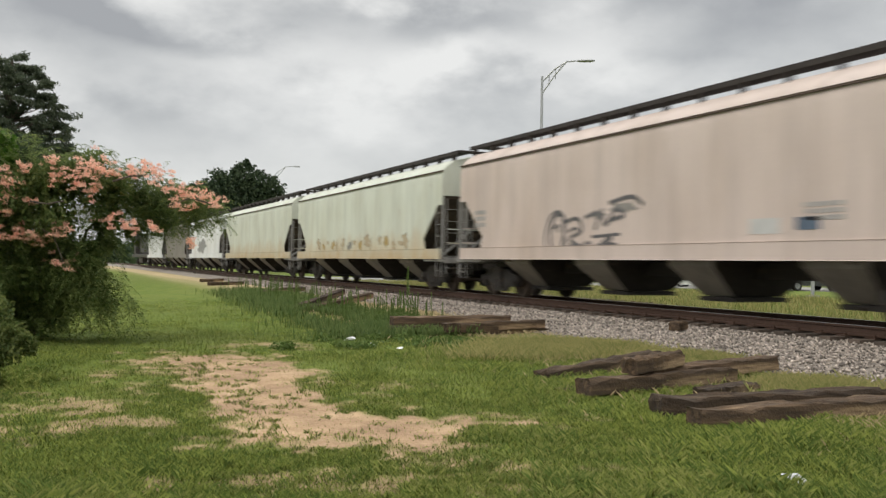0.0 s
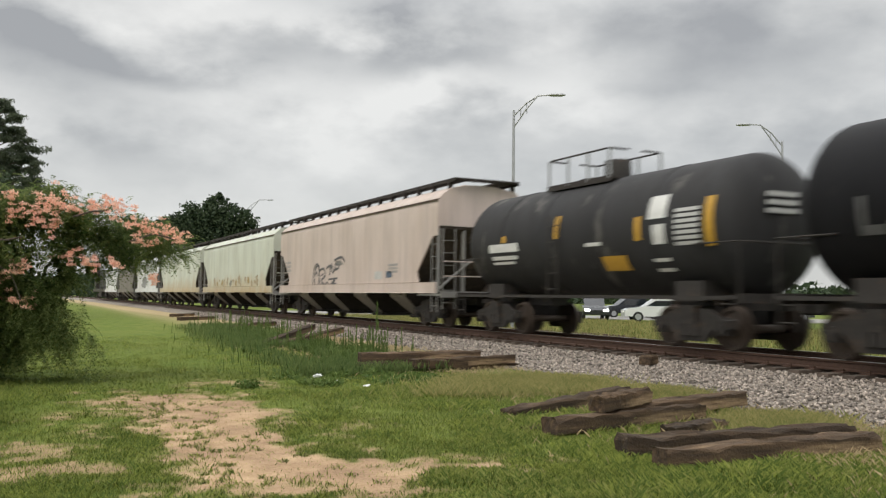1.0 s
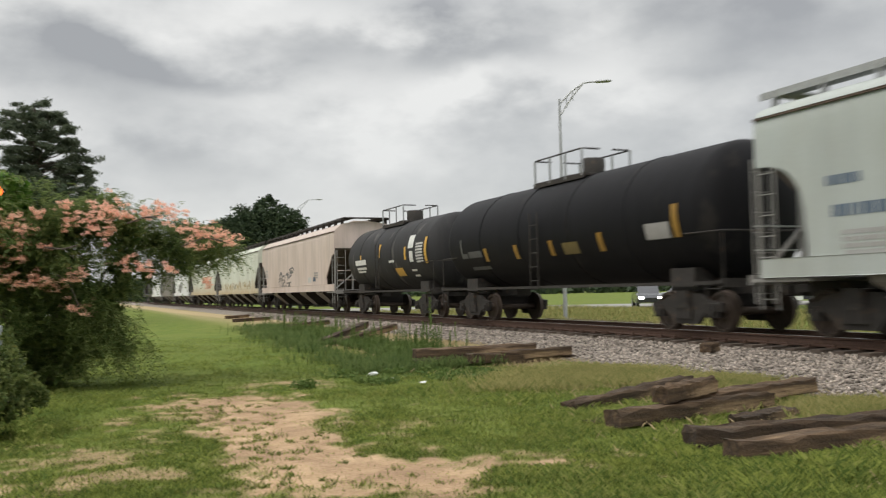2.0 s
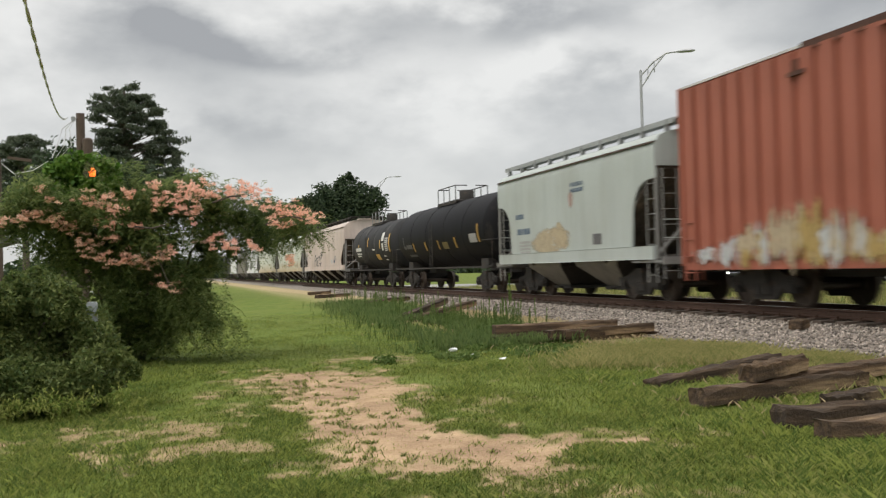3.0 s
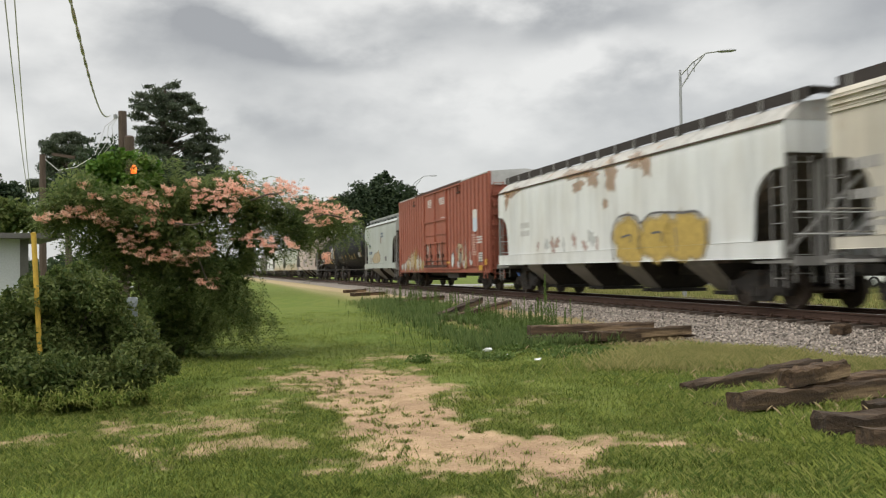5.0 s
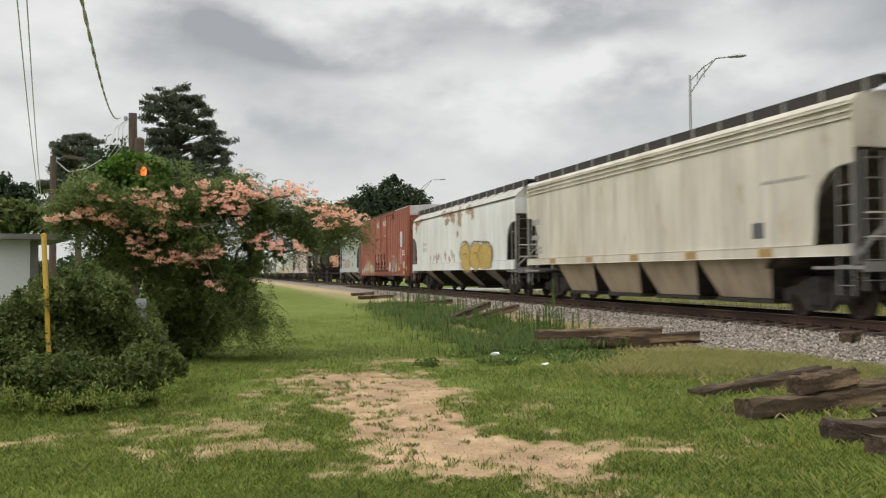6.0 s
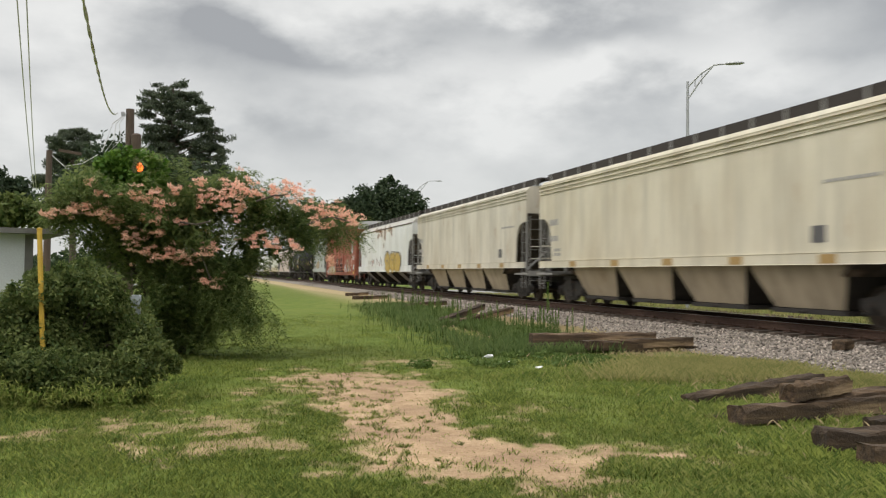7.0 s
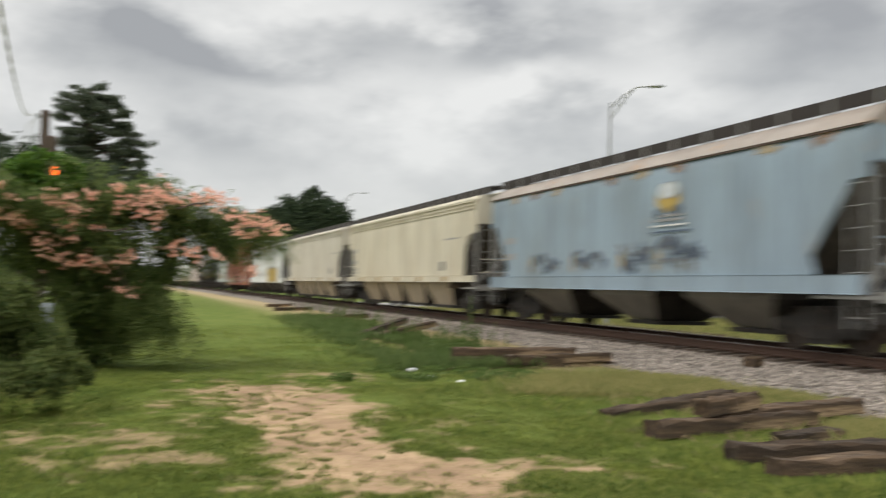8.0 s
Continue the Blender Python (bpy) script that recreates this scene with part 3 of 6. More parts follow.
def build_stones():
    """Loose ballast stones, uneven lumps."""
    base = np.array([(1, 0, 0), (-1, 0, 0), (0, 1, 0), (0, -1, 0), (0, 0, 1), (0, 0, -1)], float)
    tri = np.array([(0, 2, 4), (2, 1, 4), (1, 3, 4), (3, 0, 4), (2, 0, 5), (1, 2, 5), (3, 1, 5), (0, 3, 5)])
    n = 62000
    y = 2 + 58 * rng.random(n) ** 1.7
    x = TRACK_X - 5.0 + (3.9 + 2.2) * rng.random(n) ** 0.85
    edge = np.array([0.35 * fnoise(a, b, 0.5, 6.0) + 0.25 * fnoise(a, b, 1.9, 2.0) for a, b in zip(x, y)])
    keep = (x > TRACK_X - 4.35 + 1.15 * np.clip((y - 13) / 9, 0, 1) + edge * 1.6) | (rng.random(n) < 0.07)
    x, y = x[keep], y[keep]
    n = len(x)
    z = np.interp((x - TRACK_X) / np.where(x - TRACK_X < -2.3, 1 - 0.27 * np.clip((y - 13) / 9, 0, 1), 1.0), [-5.0, -4.4, -3.2, -1.95, -1.2, 2], [0.03, 0.075, 0.17, RAIL_Z - 0.285, RAIL_Z - 0.255, RAIL_Z - 0.235])
    size = rng.uniform(0.014, 0.038, n) * (1 + 0.25 * (y > 25))
    v = base[None] * rng.uniform(0.6, 1.25, (n, 6, 1)) + rng.normal(0, 0.16, (n, 6, 3))
    a = rng.uniform(0, 6.28, n)
    c, s = np.cos(a)[:, None], np.sin(a)[:, None]
    v = np.stack([v[..., 0] * c - v[..., 1] * s, v[..., 0] * s + v[..., 1] * c, v[..., 2] * 0.75], -1)
    tilt = rng.uniform(-0.8, 0.8, n)
    c, s = np.cos(tilt)[:, None], np.sin(tilt)[:, None]
    v = np.stack([v[..., 0], v[..., 1] * c - v[..., 2] * s, v[..., 1] * s + v[..., 2] * c], -1)
    v = v * size[:, None, None] + np.stack([x, y, z + size * 0.2], -1)[:, None]
    f = (tri[None] + 6 * np.arange(n)[:, None, None]).reshape(-1, 3)
    solid("ballast_stones", big_mesh("ballast_stones", v.reshape(-1, 3), f, BALLAST), None, "loose grey and pinkish crushed granite stones", "ballast", kind="stuff")


# ---- the train ----
SPEED = 16.9
TRAIN, WHEELS = [], []


def wheelset_mesh():
    sh = Shape()
    for s in (-1, 1):
        sh.lathe([(s * 0.69, 0.10), (s * 0.69, 0.455), (s * 0.715, 0.445), (s * 0.725, 0.42), (s * 0.82, 0.412), (s * 0.82, 0.36), (s * 0.775, 0.34), (s * 0.765, 0.20), (s * 0.80, 0.12), (s * 0.98, 0.08), (s * 0.98, 0.0)], "x", 24)
    sh.lathe([(-0.7, 0.085), (0.7, 0.085)], "x", 12)
    return sh.mesh("wheelset", WHEEL, True)


def side_frame_mesh():
    r = [(-1.12, 0.42), (-1.12, 0.60), (-0.72, 0.66), (-0.42, 0.80), (0.42, 0.80), (0.72, 0.66), (1.12, 0.60), (1.12, 0.42), (0.70, 0.46), (0.38, 0.16), (-0.38, 0.16), (-0.70, 0.46)]
    sh = Shape().slab(r, -0.06, 0.06)
    for s in (-1, 1):
        sh.slab([(s * 0.875 - 0.14, 0.30), (s * 0.875 + 0.14, 0.30), (s * 0.875 + 0.12, 0.56), (s * 0.875 - 0.12, 0.56)], -0.10, 0.10)
        sh.lathe([(-0.15, 0.0), (-0.15, 0.085), (-0.05, 0.10)], "x", 12, pose(0, s * 0.875, 0.42))
    for k in (-0.17, 0.0, 0.17):
        sh.lathe([(0.27, 0.0), (0.27, 0.075), (0.55, 0.075), (0.55, 0.0)], "z", 10, pose(-0.085, k, 0))
    return sh.mesh("side_frame", STEEL_DARK)


WHEELSET, SIDE_FRAME = wheelset_mesh(), side_frame_mesh()
BOLSTER = Shape().box(-1.15, 1.15, -0.2, 0.2, 0.5, 0.86).box(-0.35, 0.35, -0.35, 0.35, 0.86, 0.98).box(-0.9, 0.9, -0.62, -0.54, 0.38, 0.5).box(-0.9, 0.9, 0.54, 0.62, 0.38, 0.5).mesh("truck", STEEL_DARK)


def add_truck(car, y):
    truck = part("truck", BOLSTER, None, car, "grimy dark cast steel truck", m=pose(0, y, 0))
    for s in (-1, 1):
        part("side_frame", SIDE_FRAME, None, truck, m=pose(s * 1.0, 0, 0))
        w = part("wheelset", WHEELSET, None, truck, "worn steel wheels on an axle", m=pose(0, s * 0.875, 0.42))
        WHEELS.append((w, s * 0.875))


def new_car(name, front, back, label, category, group=""):
    """A car between two coupling points on the train, counted from the track's origin at the start."""
    mid = 0.5 * (front + back)
    car = thing(name, pose(TRACK_X, mid, RAIL_Z), label, category, group)
    TRAIN.append((car, mid))
    half = 0.5 * (front - back)
    for s in (-1, 1):
        sh = Shape().box(-0.11, 0.11, s * (half - 0.75), s * (half - 0.12), 0.80, 0.98).box(-0.13, 0.16, s * (half - 0.22), s * (half + 0.06), 0.72, 1.02, cut=0.03)
        part("coupler", sh, STEEL_DARK, car)
    return car, half


def rungs(sh, x, y, z0, z1, width, along="y", gap=0.38, r=0.014):
    """A ladder: two stiles and rungs; along says which way the rungs run."""
    d = Vector((0, width / 2, 0)) if along == "y" else Vector((width / 2, 0, 0))
    c = Vector((x, y, 0))
    for s in (-1, 1):
        p = c + s * d
        sh.box(p.x - 0.014, p.x + 0.014, p.y - 0.014, p.y + 0.014, z0, z1)
    z = z0 + gap * 0.5
    while z < z1:
        sh.tube([c - d + Vector((0, 0, z)), c + d + Vector((0, 0, z))], r, 6)
        z += gap
    return sh


def decal(car, name, y, z, w, h, mat, x=-1.606, label="", tilt=0.0):
    """A flat painted mark on the side that faces the yard; y and z of its middle."""
    sh = Shape().box(-0.002, 0.002, -w / 2, w / 2, -h / 2, h / 2)
    return part(name, sh, mat, car, label, m=pose(x, y, z, tilt, 0, 0))


def lettering(car, y, z, w, h, rows, mat, x=-1.606, name="lettering", seed=1):
    """Plain bars in place of unreadable writing."""
    r = random.Random(seed)
    sh = Shape()
    step = h / rows
    for k in range(rows):
        yy = -w / 2
        while yy < w / 2 - 0.02:
            l = min(r.uniform(0.08, 0.22) * max(1, step * 3), w / 2 - yy)
            z1 = h / 2 - k * step
            sh.box(-0.002, 0.002, yy, yy + l, z1 - step * 0.66, z1)
            yy += l + 0.045
    return part(name, sh, mat, car, m=pose(x, y, z))


def stroke(sh, pts, width, x=0.0, jitter=0.0):
    """A sprayed line through points (y, z)."""
    pts = [Vector((p[0], p[1])) for p in pts]
    out = []
    for i in range(len(pts) - 1):
        p0, p1, p2, p3 = pts[max(i - 1, 0)], pts[i], pts[i + 1], pts[min(i + 2, len(pts) - 1)]
        for k in range(5):
            t = k / 5
            out.append(0.5 * ((2 * p1) + (p2 - p0) * t + (2 * p0 - 5 * p1 + 4 * p2 - p3) * t * t + (3 * p1 - p0 - 3 * p2 + p3) * t ** 3))
    out.append(pts[-1])
    v, n = [], len(out)
    for i, p in enumerate(out):
        d = (out[min(i + 1, n - 1)] - out[max(i - 1, 0)]).normalized()
        q = Vector((-d.y, d.x)) * width / 2
        v += [(x, p.x + q.x, p.y + q.y), (x, p.x - q.x, p.y - q.y)]
    sh.add(v, [(2 * i, 2 * i + 1, 2 * i + 3, 2 * i + 2) for i in range(n - 1)])
    return sh


def blob(sh, y, z, ry, rz, rough=0.15, seed=1, x=0.0):
    """A flat patch with an uneven outline."""
    r = random.Random(seed)
    ph = [r.uniform(0, 6.28) for _ in range(4)]
    n = 28
    v, k0 = [(x, y, z)], len(sh.v)
    sh.soft[k0] = 1.0
    for level, soft in ((0.55, 0.8), (1.0, 0.28), (1.25, -0.4)):
        for k in range(n):
            a = 2 * math.pi * k / n
            q = level * (1 + rough * (math.sin(2 * a + ph[0]) * 0.6 + math.sin(5 * a + ph[1]) * 0.5 + math.sin(9 * a + ph[2]) * 0.35))
            sh.soft[k0 + len(v)] = soft
            v.append((x, y + ry * q * math.cos(a), z + rz * q * math.sin(a)))
    f = [(0, 1 + k, 1 + (k + 1) % n) for k in range(n)]
    for b in (1, 1 + n):
        f += [(b + k, b + n + k, b + n + (k + 1) % n, b + (k + 1) % n) for k in range(n)]
    sh.add(v, f)
    return sh


def ring_of(half, top, eave, shoulder):
    """Half cross-section of a hopper body above the cut, from one eave to the other."""
    side = [(half, 2.6), (half, eave - 0.25), (half - 0.03, eave), (half - 0.15, eave + 0.15), (half - shoulder, top - 0.08), (0.45, top + 0.03), (0, top + 0.05)]
    return side + [(-x, z) for x, z in side[-2::-1]]


def hopper_car(front, back, coat, label, group, bays=4, cut="angle", under=None, eave=3.97, board=None, band=False, end_coat=None, sill_coat=None, cut_len=1.4, cut_top=2.85, top=4.42, sill=(1.08, 1.42), fascia=0.13, roof_coat=None):
    car, half = new_car("hopper_car", front, back, label, "hopper car", group)
    # bays default to the grey that has underside shade mixed in
    under, board, end_coat, sill_coat = under or DUSTY_SHADE_GREY, board or GRATE, end_coat or coat, sill_coat or coat
    hl = half - 0.68                       # half length of the body
    hw = 1.58
    # lower side sheets with the opening at each end
    if cut == "angle":
        edge = [(hl - cut_len, sill[1] - 0.02), (hl - cut_len - 0.12, 1.75), (hl - 0.35, cut_top), (hl, cut_top)]
    else:
        edge = []
        for k in range(9):
            a = math.pi / 2 * k / 8
            edge.append((hl - cut_len * 0.95 * math.cos(a) ** 0.75, 1.9 + (cut_top - 1.9) * math.sin(a) ** 0.8))
        edge = [(hl - cut_len, sill[1] - 0.02)] + edge
    ring = edge + [(hl, cut_top + 0.3), (-hl, cut_top + 0.3)] + [(-y, z) for y, z in reversed(edge)]
    for s in (-1, 1):
        part("side_sheet", Shape().slab(ring, s * (hw - 0.05), s * hw), coat, car)
    body = [(x, max(z, cut_top + 0.3)) for x, z in ring_of(hw, top, eave, 0.44)]
    part("body", Shape().prism(body, -hl, hl), coat, car, smooth=True)
    if roof_coat:
        up = [(x * 1.004, z + 0.008) for x, z in body if z > eave - 0.02]
        part("roof", Shape().prism(up, -hl - 0.01, hl + 0.01), roof_coat, car, "rusty curved roof sheet", smooth=True)
    # slope sheets and end bulkheads
    for s in (-1, 1):
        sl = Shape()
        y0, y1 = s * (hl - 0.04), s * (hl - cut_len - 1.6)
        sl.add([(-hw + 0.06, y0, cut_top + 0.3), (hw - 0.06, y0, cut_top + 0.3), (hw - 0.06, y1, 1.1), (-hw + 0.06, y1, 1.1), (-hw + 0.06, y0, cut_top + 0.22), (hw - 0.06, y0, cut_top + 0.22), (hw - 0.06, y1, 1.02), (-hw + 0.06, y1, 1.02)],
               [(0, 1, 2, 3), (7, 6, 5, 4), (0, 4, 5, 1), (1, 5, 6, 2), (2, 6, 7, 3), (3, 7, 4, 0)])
        # the recess looks deep because this sheet is coloured as shaded
        part("slope_sheet", sl, END_SHADE, car, "inclined end slope sheet browned as if in shade")
        fr = Shape()
        for x in (-0.62, 0.62):
            fr.box(x - 0.035, x + 0.035, s * (hl - 0.22), s * (hl - 0.08), 1.1, cut_top + 0.3)
        for x in (-hw + 0.05, hw - 0.05):
            fr.box(x - 0.03, x + 0.03, s * (hl - 0.07), s * (hl - 0.0), 1.1, cut_top + 0.2)
        fr.tube([(-hw + 0.08, s * (hl - 0.1), 1.2), (0.6, s * (hl - 0.15), cut_top)], 0.04, 6)
        part("end_frame", fr, FRAME_GREY, car)
        part("end_platform", Shape().box(-hw, hw, s * (hl - cut_len), s * (half - 0.46), 1.0, 1.06).box(-hw, hw, s * (half - 0.48), s * (half - 0.42), 0.95, 1.14), FRAME_GREY, car)
        for x in (-hw + 0.02, hw - 0.02):
            part("ladder", rungs(Shape(), x, s * (half - 0.92), 0.5, cut_top + 0.1, 0.40, r=0.011), FRAME_GREY, car)
        part("ladder", rungs(Shape(), -hw + 0.3, s * (half - 0.50), 0.6, cut_top + 0.2, 0.42, "x", r=0.010), FRAME_GREY, car)
        hand = Shape().tube([(-1.45, s * (half - 0.5), 1.6), (1.45, s * (half - 0.5), 1.6)], 0.018, 6).tube([(-1.45, s * (half - 0.5), 2.05), (1.45, s * (half - 0.5), 2.05)], 0.018, 6)
        part("handrail", hand, end_coat, car)
        add_truck(car, s * (half - 2.35))
    # sills
    for s in (-1, 1):
        part("side_sill", Shape().box(s * (hw - 0.06), s * (hw + 0.045), -hl + 0.1, hl - 0.1, sill[0], sill[1], cut=0.012), sill_coat, car)
    part("centre_sill", Shape().box(-0.25, 0.25, -half + 0.6, half - 0.6, 0.72, 1.05), STEEL_DARK, car)
    # discharge bays
    inner = hl - (2.6 if under is DUSTY else 1.6 if bays > 3 else 1.75)
    wide = 2 * inner / bays
    for k in range(bays):
        y = -inner + wide * (k + 0.5)
        a, b, low = (wide * 0.5, wide * 0.33, 1.12) if under is DUSTY else (wide * 0.20, wide * 0.12, 0.68) if bays > 3 else (wide * 0.37, wide * 0.15, 0.74)
        pts = []
        for x0, y0, z in ((hw - 0.12, a, sill[0] + 0.08), (hw - 0.16, a * 0.93, sill[0] - 0.12), (low, b, 0.36)):
            pts += [(-x0, y - y0, z), (x0, y - y0, z), (x0, y + y0, z), (-x0, y + y0, z)]
        sides = [(r + i, r + 4 + i, r + 4 + (i + 1) % 4, r + (i + 1) % 4) for r in (0, 4) for i in (1, 3)]
        slopes = [(r + i, r + 4 + i, r + 4 + (i + 1) % 4, r + (i + 1) % 4) for r in (0, 4) for i in (0, 2)]
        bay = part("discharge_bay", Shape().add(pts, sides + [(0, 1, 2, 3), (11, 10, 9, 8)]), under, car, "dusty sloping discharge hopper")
        # front and back slopes get their shade as a black colour
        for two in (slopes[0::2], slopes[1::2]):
            part("bay_slope", Shape().add(pts, two), BAY_SHADE, bay, "slope sheet blackened as if in shade")
        gate = Shape().box(-low - 0.06, low + 0.06, y - b - 0.08, y + b + 0.08, 0.25, 0.345).tube([(-low - 0.2, y, 0.29), (low + 0.2, y, 0.29)], 0.035, 8)
        part("outlet_gate", gate, STEEL_DARK, bay)
    # roof
    if band:
        for s in (-1, 1):
            sh = Shape()
            for k in range(3):
                z = eave - 0.32 + 0.13 * k
                sh.box(s * (hw - 0.02), s * (hw + 0.028), -hl + 0.02, hl - 0.02, z, z + 0.065, cut=0.01)
            part("eave_rib", sh, coat, car)
    else:
        for s in (-1, 1):
            part("eave_rib", Shape().box(s * (hw - 0.04), s * (hw + 0.015), -hl, hl, eave - 0.035, eave + 0.005, cut=0.008), EAVE_DARK, car, "dark rusty eave seam")
    for e in (-1, 1):
        part("running_board", Shape().box(e * 0.55, e * 1.12, -hl - 0.25, hl + 0.25, top + 0.17, top + 0.208), board, car, "weathered grated roof walkway")
        part("board_edge", Shape().box(e * 1.122, e * 1.16, -hl - 0.25, hl + 0.25, top + 0.21 - fascia, top + 0.21), board, car)
        part("end_board", Shape().box(-1.12, 1.12, e * (hl - 0.2), e * (hl + 0.3), top + 0.172, top + 0.212), board, car)
    bracket = Shape().box(-0.08, 0.06 if fascia < 0.2 else 0.08, -0.03, 0.03, eave + 0.14, top + 0.20).mesh("board_bracket", board if fascia < 0.2 else FRAME_GREY)
    n = int(hl * 2 / 1.15)
    for k in range(n + 1):
        y = -hl + 0.1 + (2 * hl - 0.2) * k / n
        for s in (-1, 1):
            part("board_bracket", bracket, None, car, m=pose(s * 1.11, y, 0))
    hatch = Shape().box(-0.42, 0.42, -0.4, 0.4, top - 0.05, top + 0.12, cut=0.03).mesh("hatch_cover", coat)
    for k in range(int(hl * 2 / 3.0) * 2):
        y = -hl + 1.0 + k * (2 * hl - 2.0) / (int(hl * 2 / 3.0) * 2 - 1)
        part("hatch_cover", hatch, None, car, m=pose(0, y, 0))
    return car, hl


def tank_car(front, back, coat, label, radius, dome_at=0.0):
    car, half = new_car("tank_car", front, back, label, "tank car", "black tank cars")
    hl, zc = half - 0.6, 1.05 + radius
    prof = [(-hl, 0.0)]
    for k in range(1, 9):
        a = math.pi / 2 * k / 8
        prof.append((-hl + 0.62 * (1 - math.cos(a)), radius * math.sin(a)))
    prof += [(-y, r) for y, r in reversed(prof)]
    part("tank", Shape().lathe(prof, "y", 40, pose(0, 0, zc)), coat, car, smooth=True)
    for y in (-hl * 0.55, -hl * 0.18, hl * 0.2, hl * 0.57):
        part("weld_band", Shape().lathe([(y - 0.03, radius), (y - 0.03, radius + 0.012), (y + 0.03, radius + 0.012), (y + 0.03, radius)], "y", 40, pose(0, 0, zc)), coat, car)
    for s in (-1, 1):
        add_truck(car, s * (half - 2.1))
        part("saddle", Shape().box(-1.1, 1.1, s * (half - 2.5), s * (half - 1.7), 0.95, 1.35).box(-1.45, 1.45, s * (half - 0.45), s * (half - 0.38), 0.92, 1.10).box(-0.25, 0.25, s * (half - 3.6), s * (half - 0.4), 0.78, 1.02), STEEL_DARK, car)
        part("end_sill", Shape().box(-1.48, 1.48, s * (half - 0.80), s * (half - 0.42), 1.00, 1.06), STEEL_DARK, car)
        rail = Shape()
        for x in (-1.42, 1.42):
            rail.tube([(x, s * (half - 0.45), 1.0), (x, s * (half - 0.45), 2.05), (x, s * (half - 1.6), 2.05)], 0.02, 6)
        rail.tube([(-1.42, s * (half - 0.45), 2.05), (1.42, s * (half - 0.45), 2.05)], 0.02, 6)
        part("end_handrail", rail, STEEL_DARK, car)
        st = Shape()
        rungs(st, -1.46, s * (half - 0.7), 0.45, 1.1, 0.4, gap=0.3)
        part("sill_step", st, STEEL_DARK, car)
        part("side_rail", Shape().box(s * 1.42, s * 1.50, -half + 0.6, half - 0.6, 0.98, 1.05), STEEL_DARK, car)
    zt = zc + radius
    for s in (-1, 1):
        part("platform", Shape().box(s * 0.42, s * 0.74, dome_at - 1.2, dome_at + 1.2, zt - 0.10, zt - 0.05), GRATE, car, "grated platform beside the dome")
        part("platform", Shape().box(-0.74, 0.74, dome_at + s * 1.2, dome_at + s * 1.34, zt - 0.10, zt - 0.05), GRATE, car, "grated platform beside the dome")
        part("platform_edge", Shape().box(s * 0.74, s * 0.78, dome_at - 1.34, dome_at + 1.34, zt - 0.17, zt - 0.03), GRATE, car)
    post = Shape().box(-0.02, 0.02, -0.03, 0.03, zt - 0.1, zt + 0.62).mesh("rail_post", GALV)
    for s in (-1, 1):
        for y in (-1.27, -0.42, 0.42, 1.27):
            part("rail_post", post, None, car, "thin pale steel post", m=pose(s * 0.76, dome_at + y, 0))
        part("top_rail", Shape().tube([(s * 0.2, dome_at - 1.27, zt + 0.62), (s * 0.70, dome_at - 1.27, zt + 0.62), (s * 0.76, dome_at - 1.2, zt + 0.62), (s * 0.76, dome_at + 1.2, zt + 0.62), (s * 0.70, dome_at + 1.27, zt + 0.62), (s * 0.2, dome_at + 1.27, zt + 0.62)], 0.024, 6), STEEL_DARK, car)
    part("dome", Shape().lathe([(-0.15, 0.42), (0.02, 0.42), (0.04, 0.33), (0.42, 0.33), (0.46, 0.30), (0.48, 0.0)], "z", 24, pose(0, dome_at - 0.6, zt)), STEEL_DARK, car, smooth=True)
    part("manway", Shape().lathe([(-0.15, 0.33), (0.10, 0.33), (0.14, 0.2), (0.15, 0.0)], "z", 20, pose(0, dome_at + 0.45, zt)), STEEL_DARK, car, smooth=True)
    lad = Shape()
    rungs(lad, -radius - 0.08, dome_at, 1.0, zc + 0.5, 0.42)
    part("ladder", lad, STEEL_DARK, car)
    return car, half, radius, zc


def tank_mark(car, y, w, z0, z1, radius, zc, mat, name="marking"):
    """A mark that lies on the curved side of a tank."""
    sh = Shape()
    a0, a1 = math.asin(max(-1, min(1, (z0 - zc) / radius))), math.asin(max(-1, min(1, (z1 - zc) / radius)))
    n = 6
    v = []
    for k in range(n + 1):
        a = a0 + (a1 - a0) * k / n
        r = radius + 0.012
        v += [(-r * math.cos(a), y - w / 2, zc + r * math.sin(a)), (-r * math.cos(a), y + w / 2, zc + r * math.sin(a))]
    sh.add(v, [(2 * k, 2 * k + 1, 2 * k + 3, 2 * k + 2) for k in range(n)])
    return part(name, sh, mat, car)


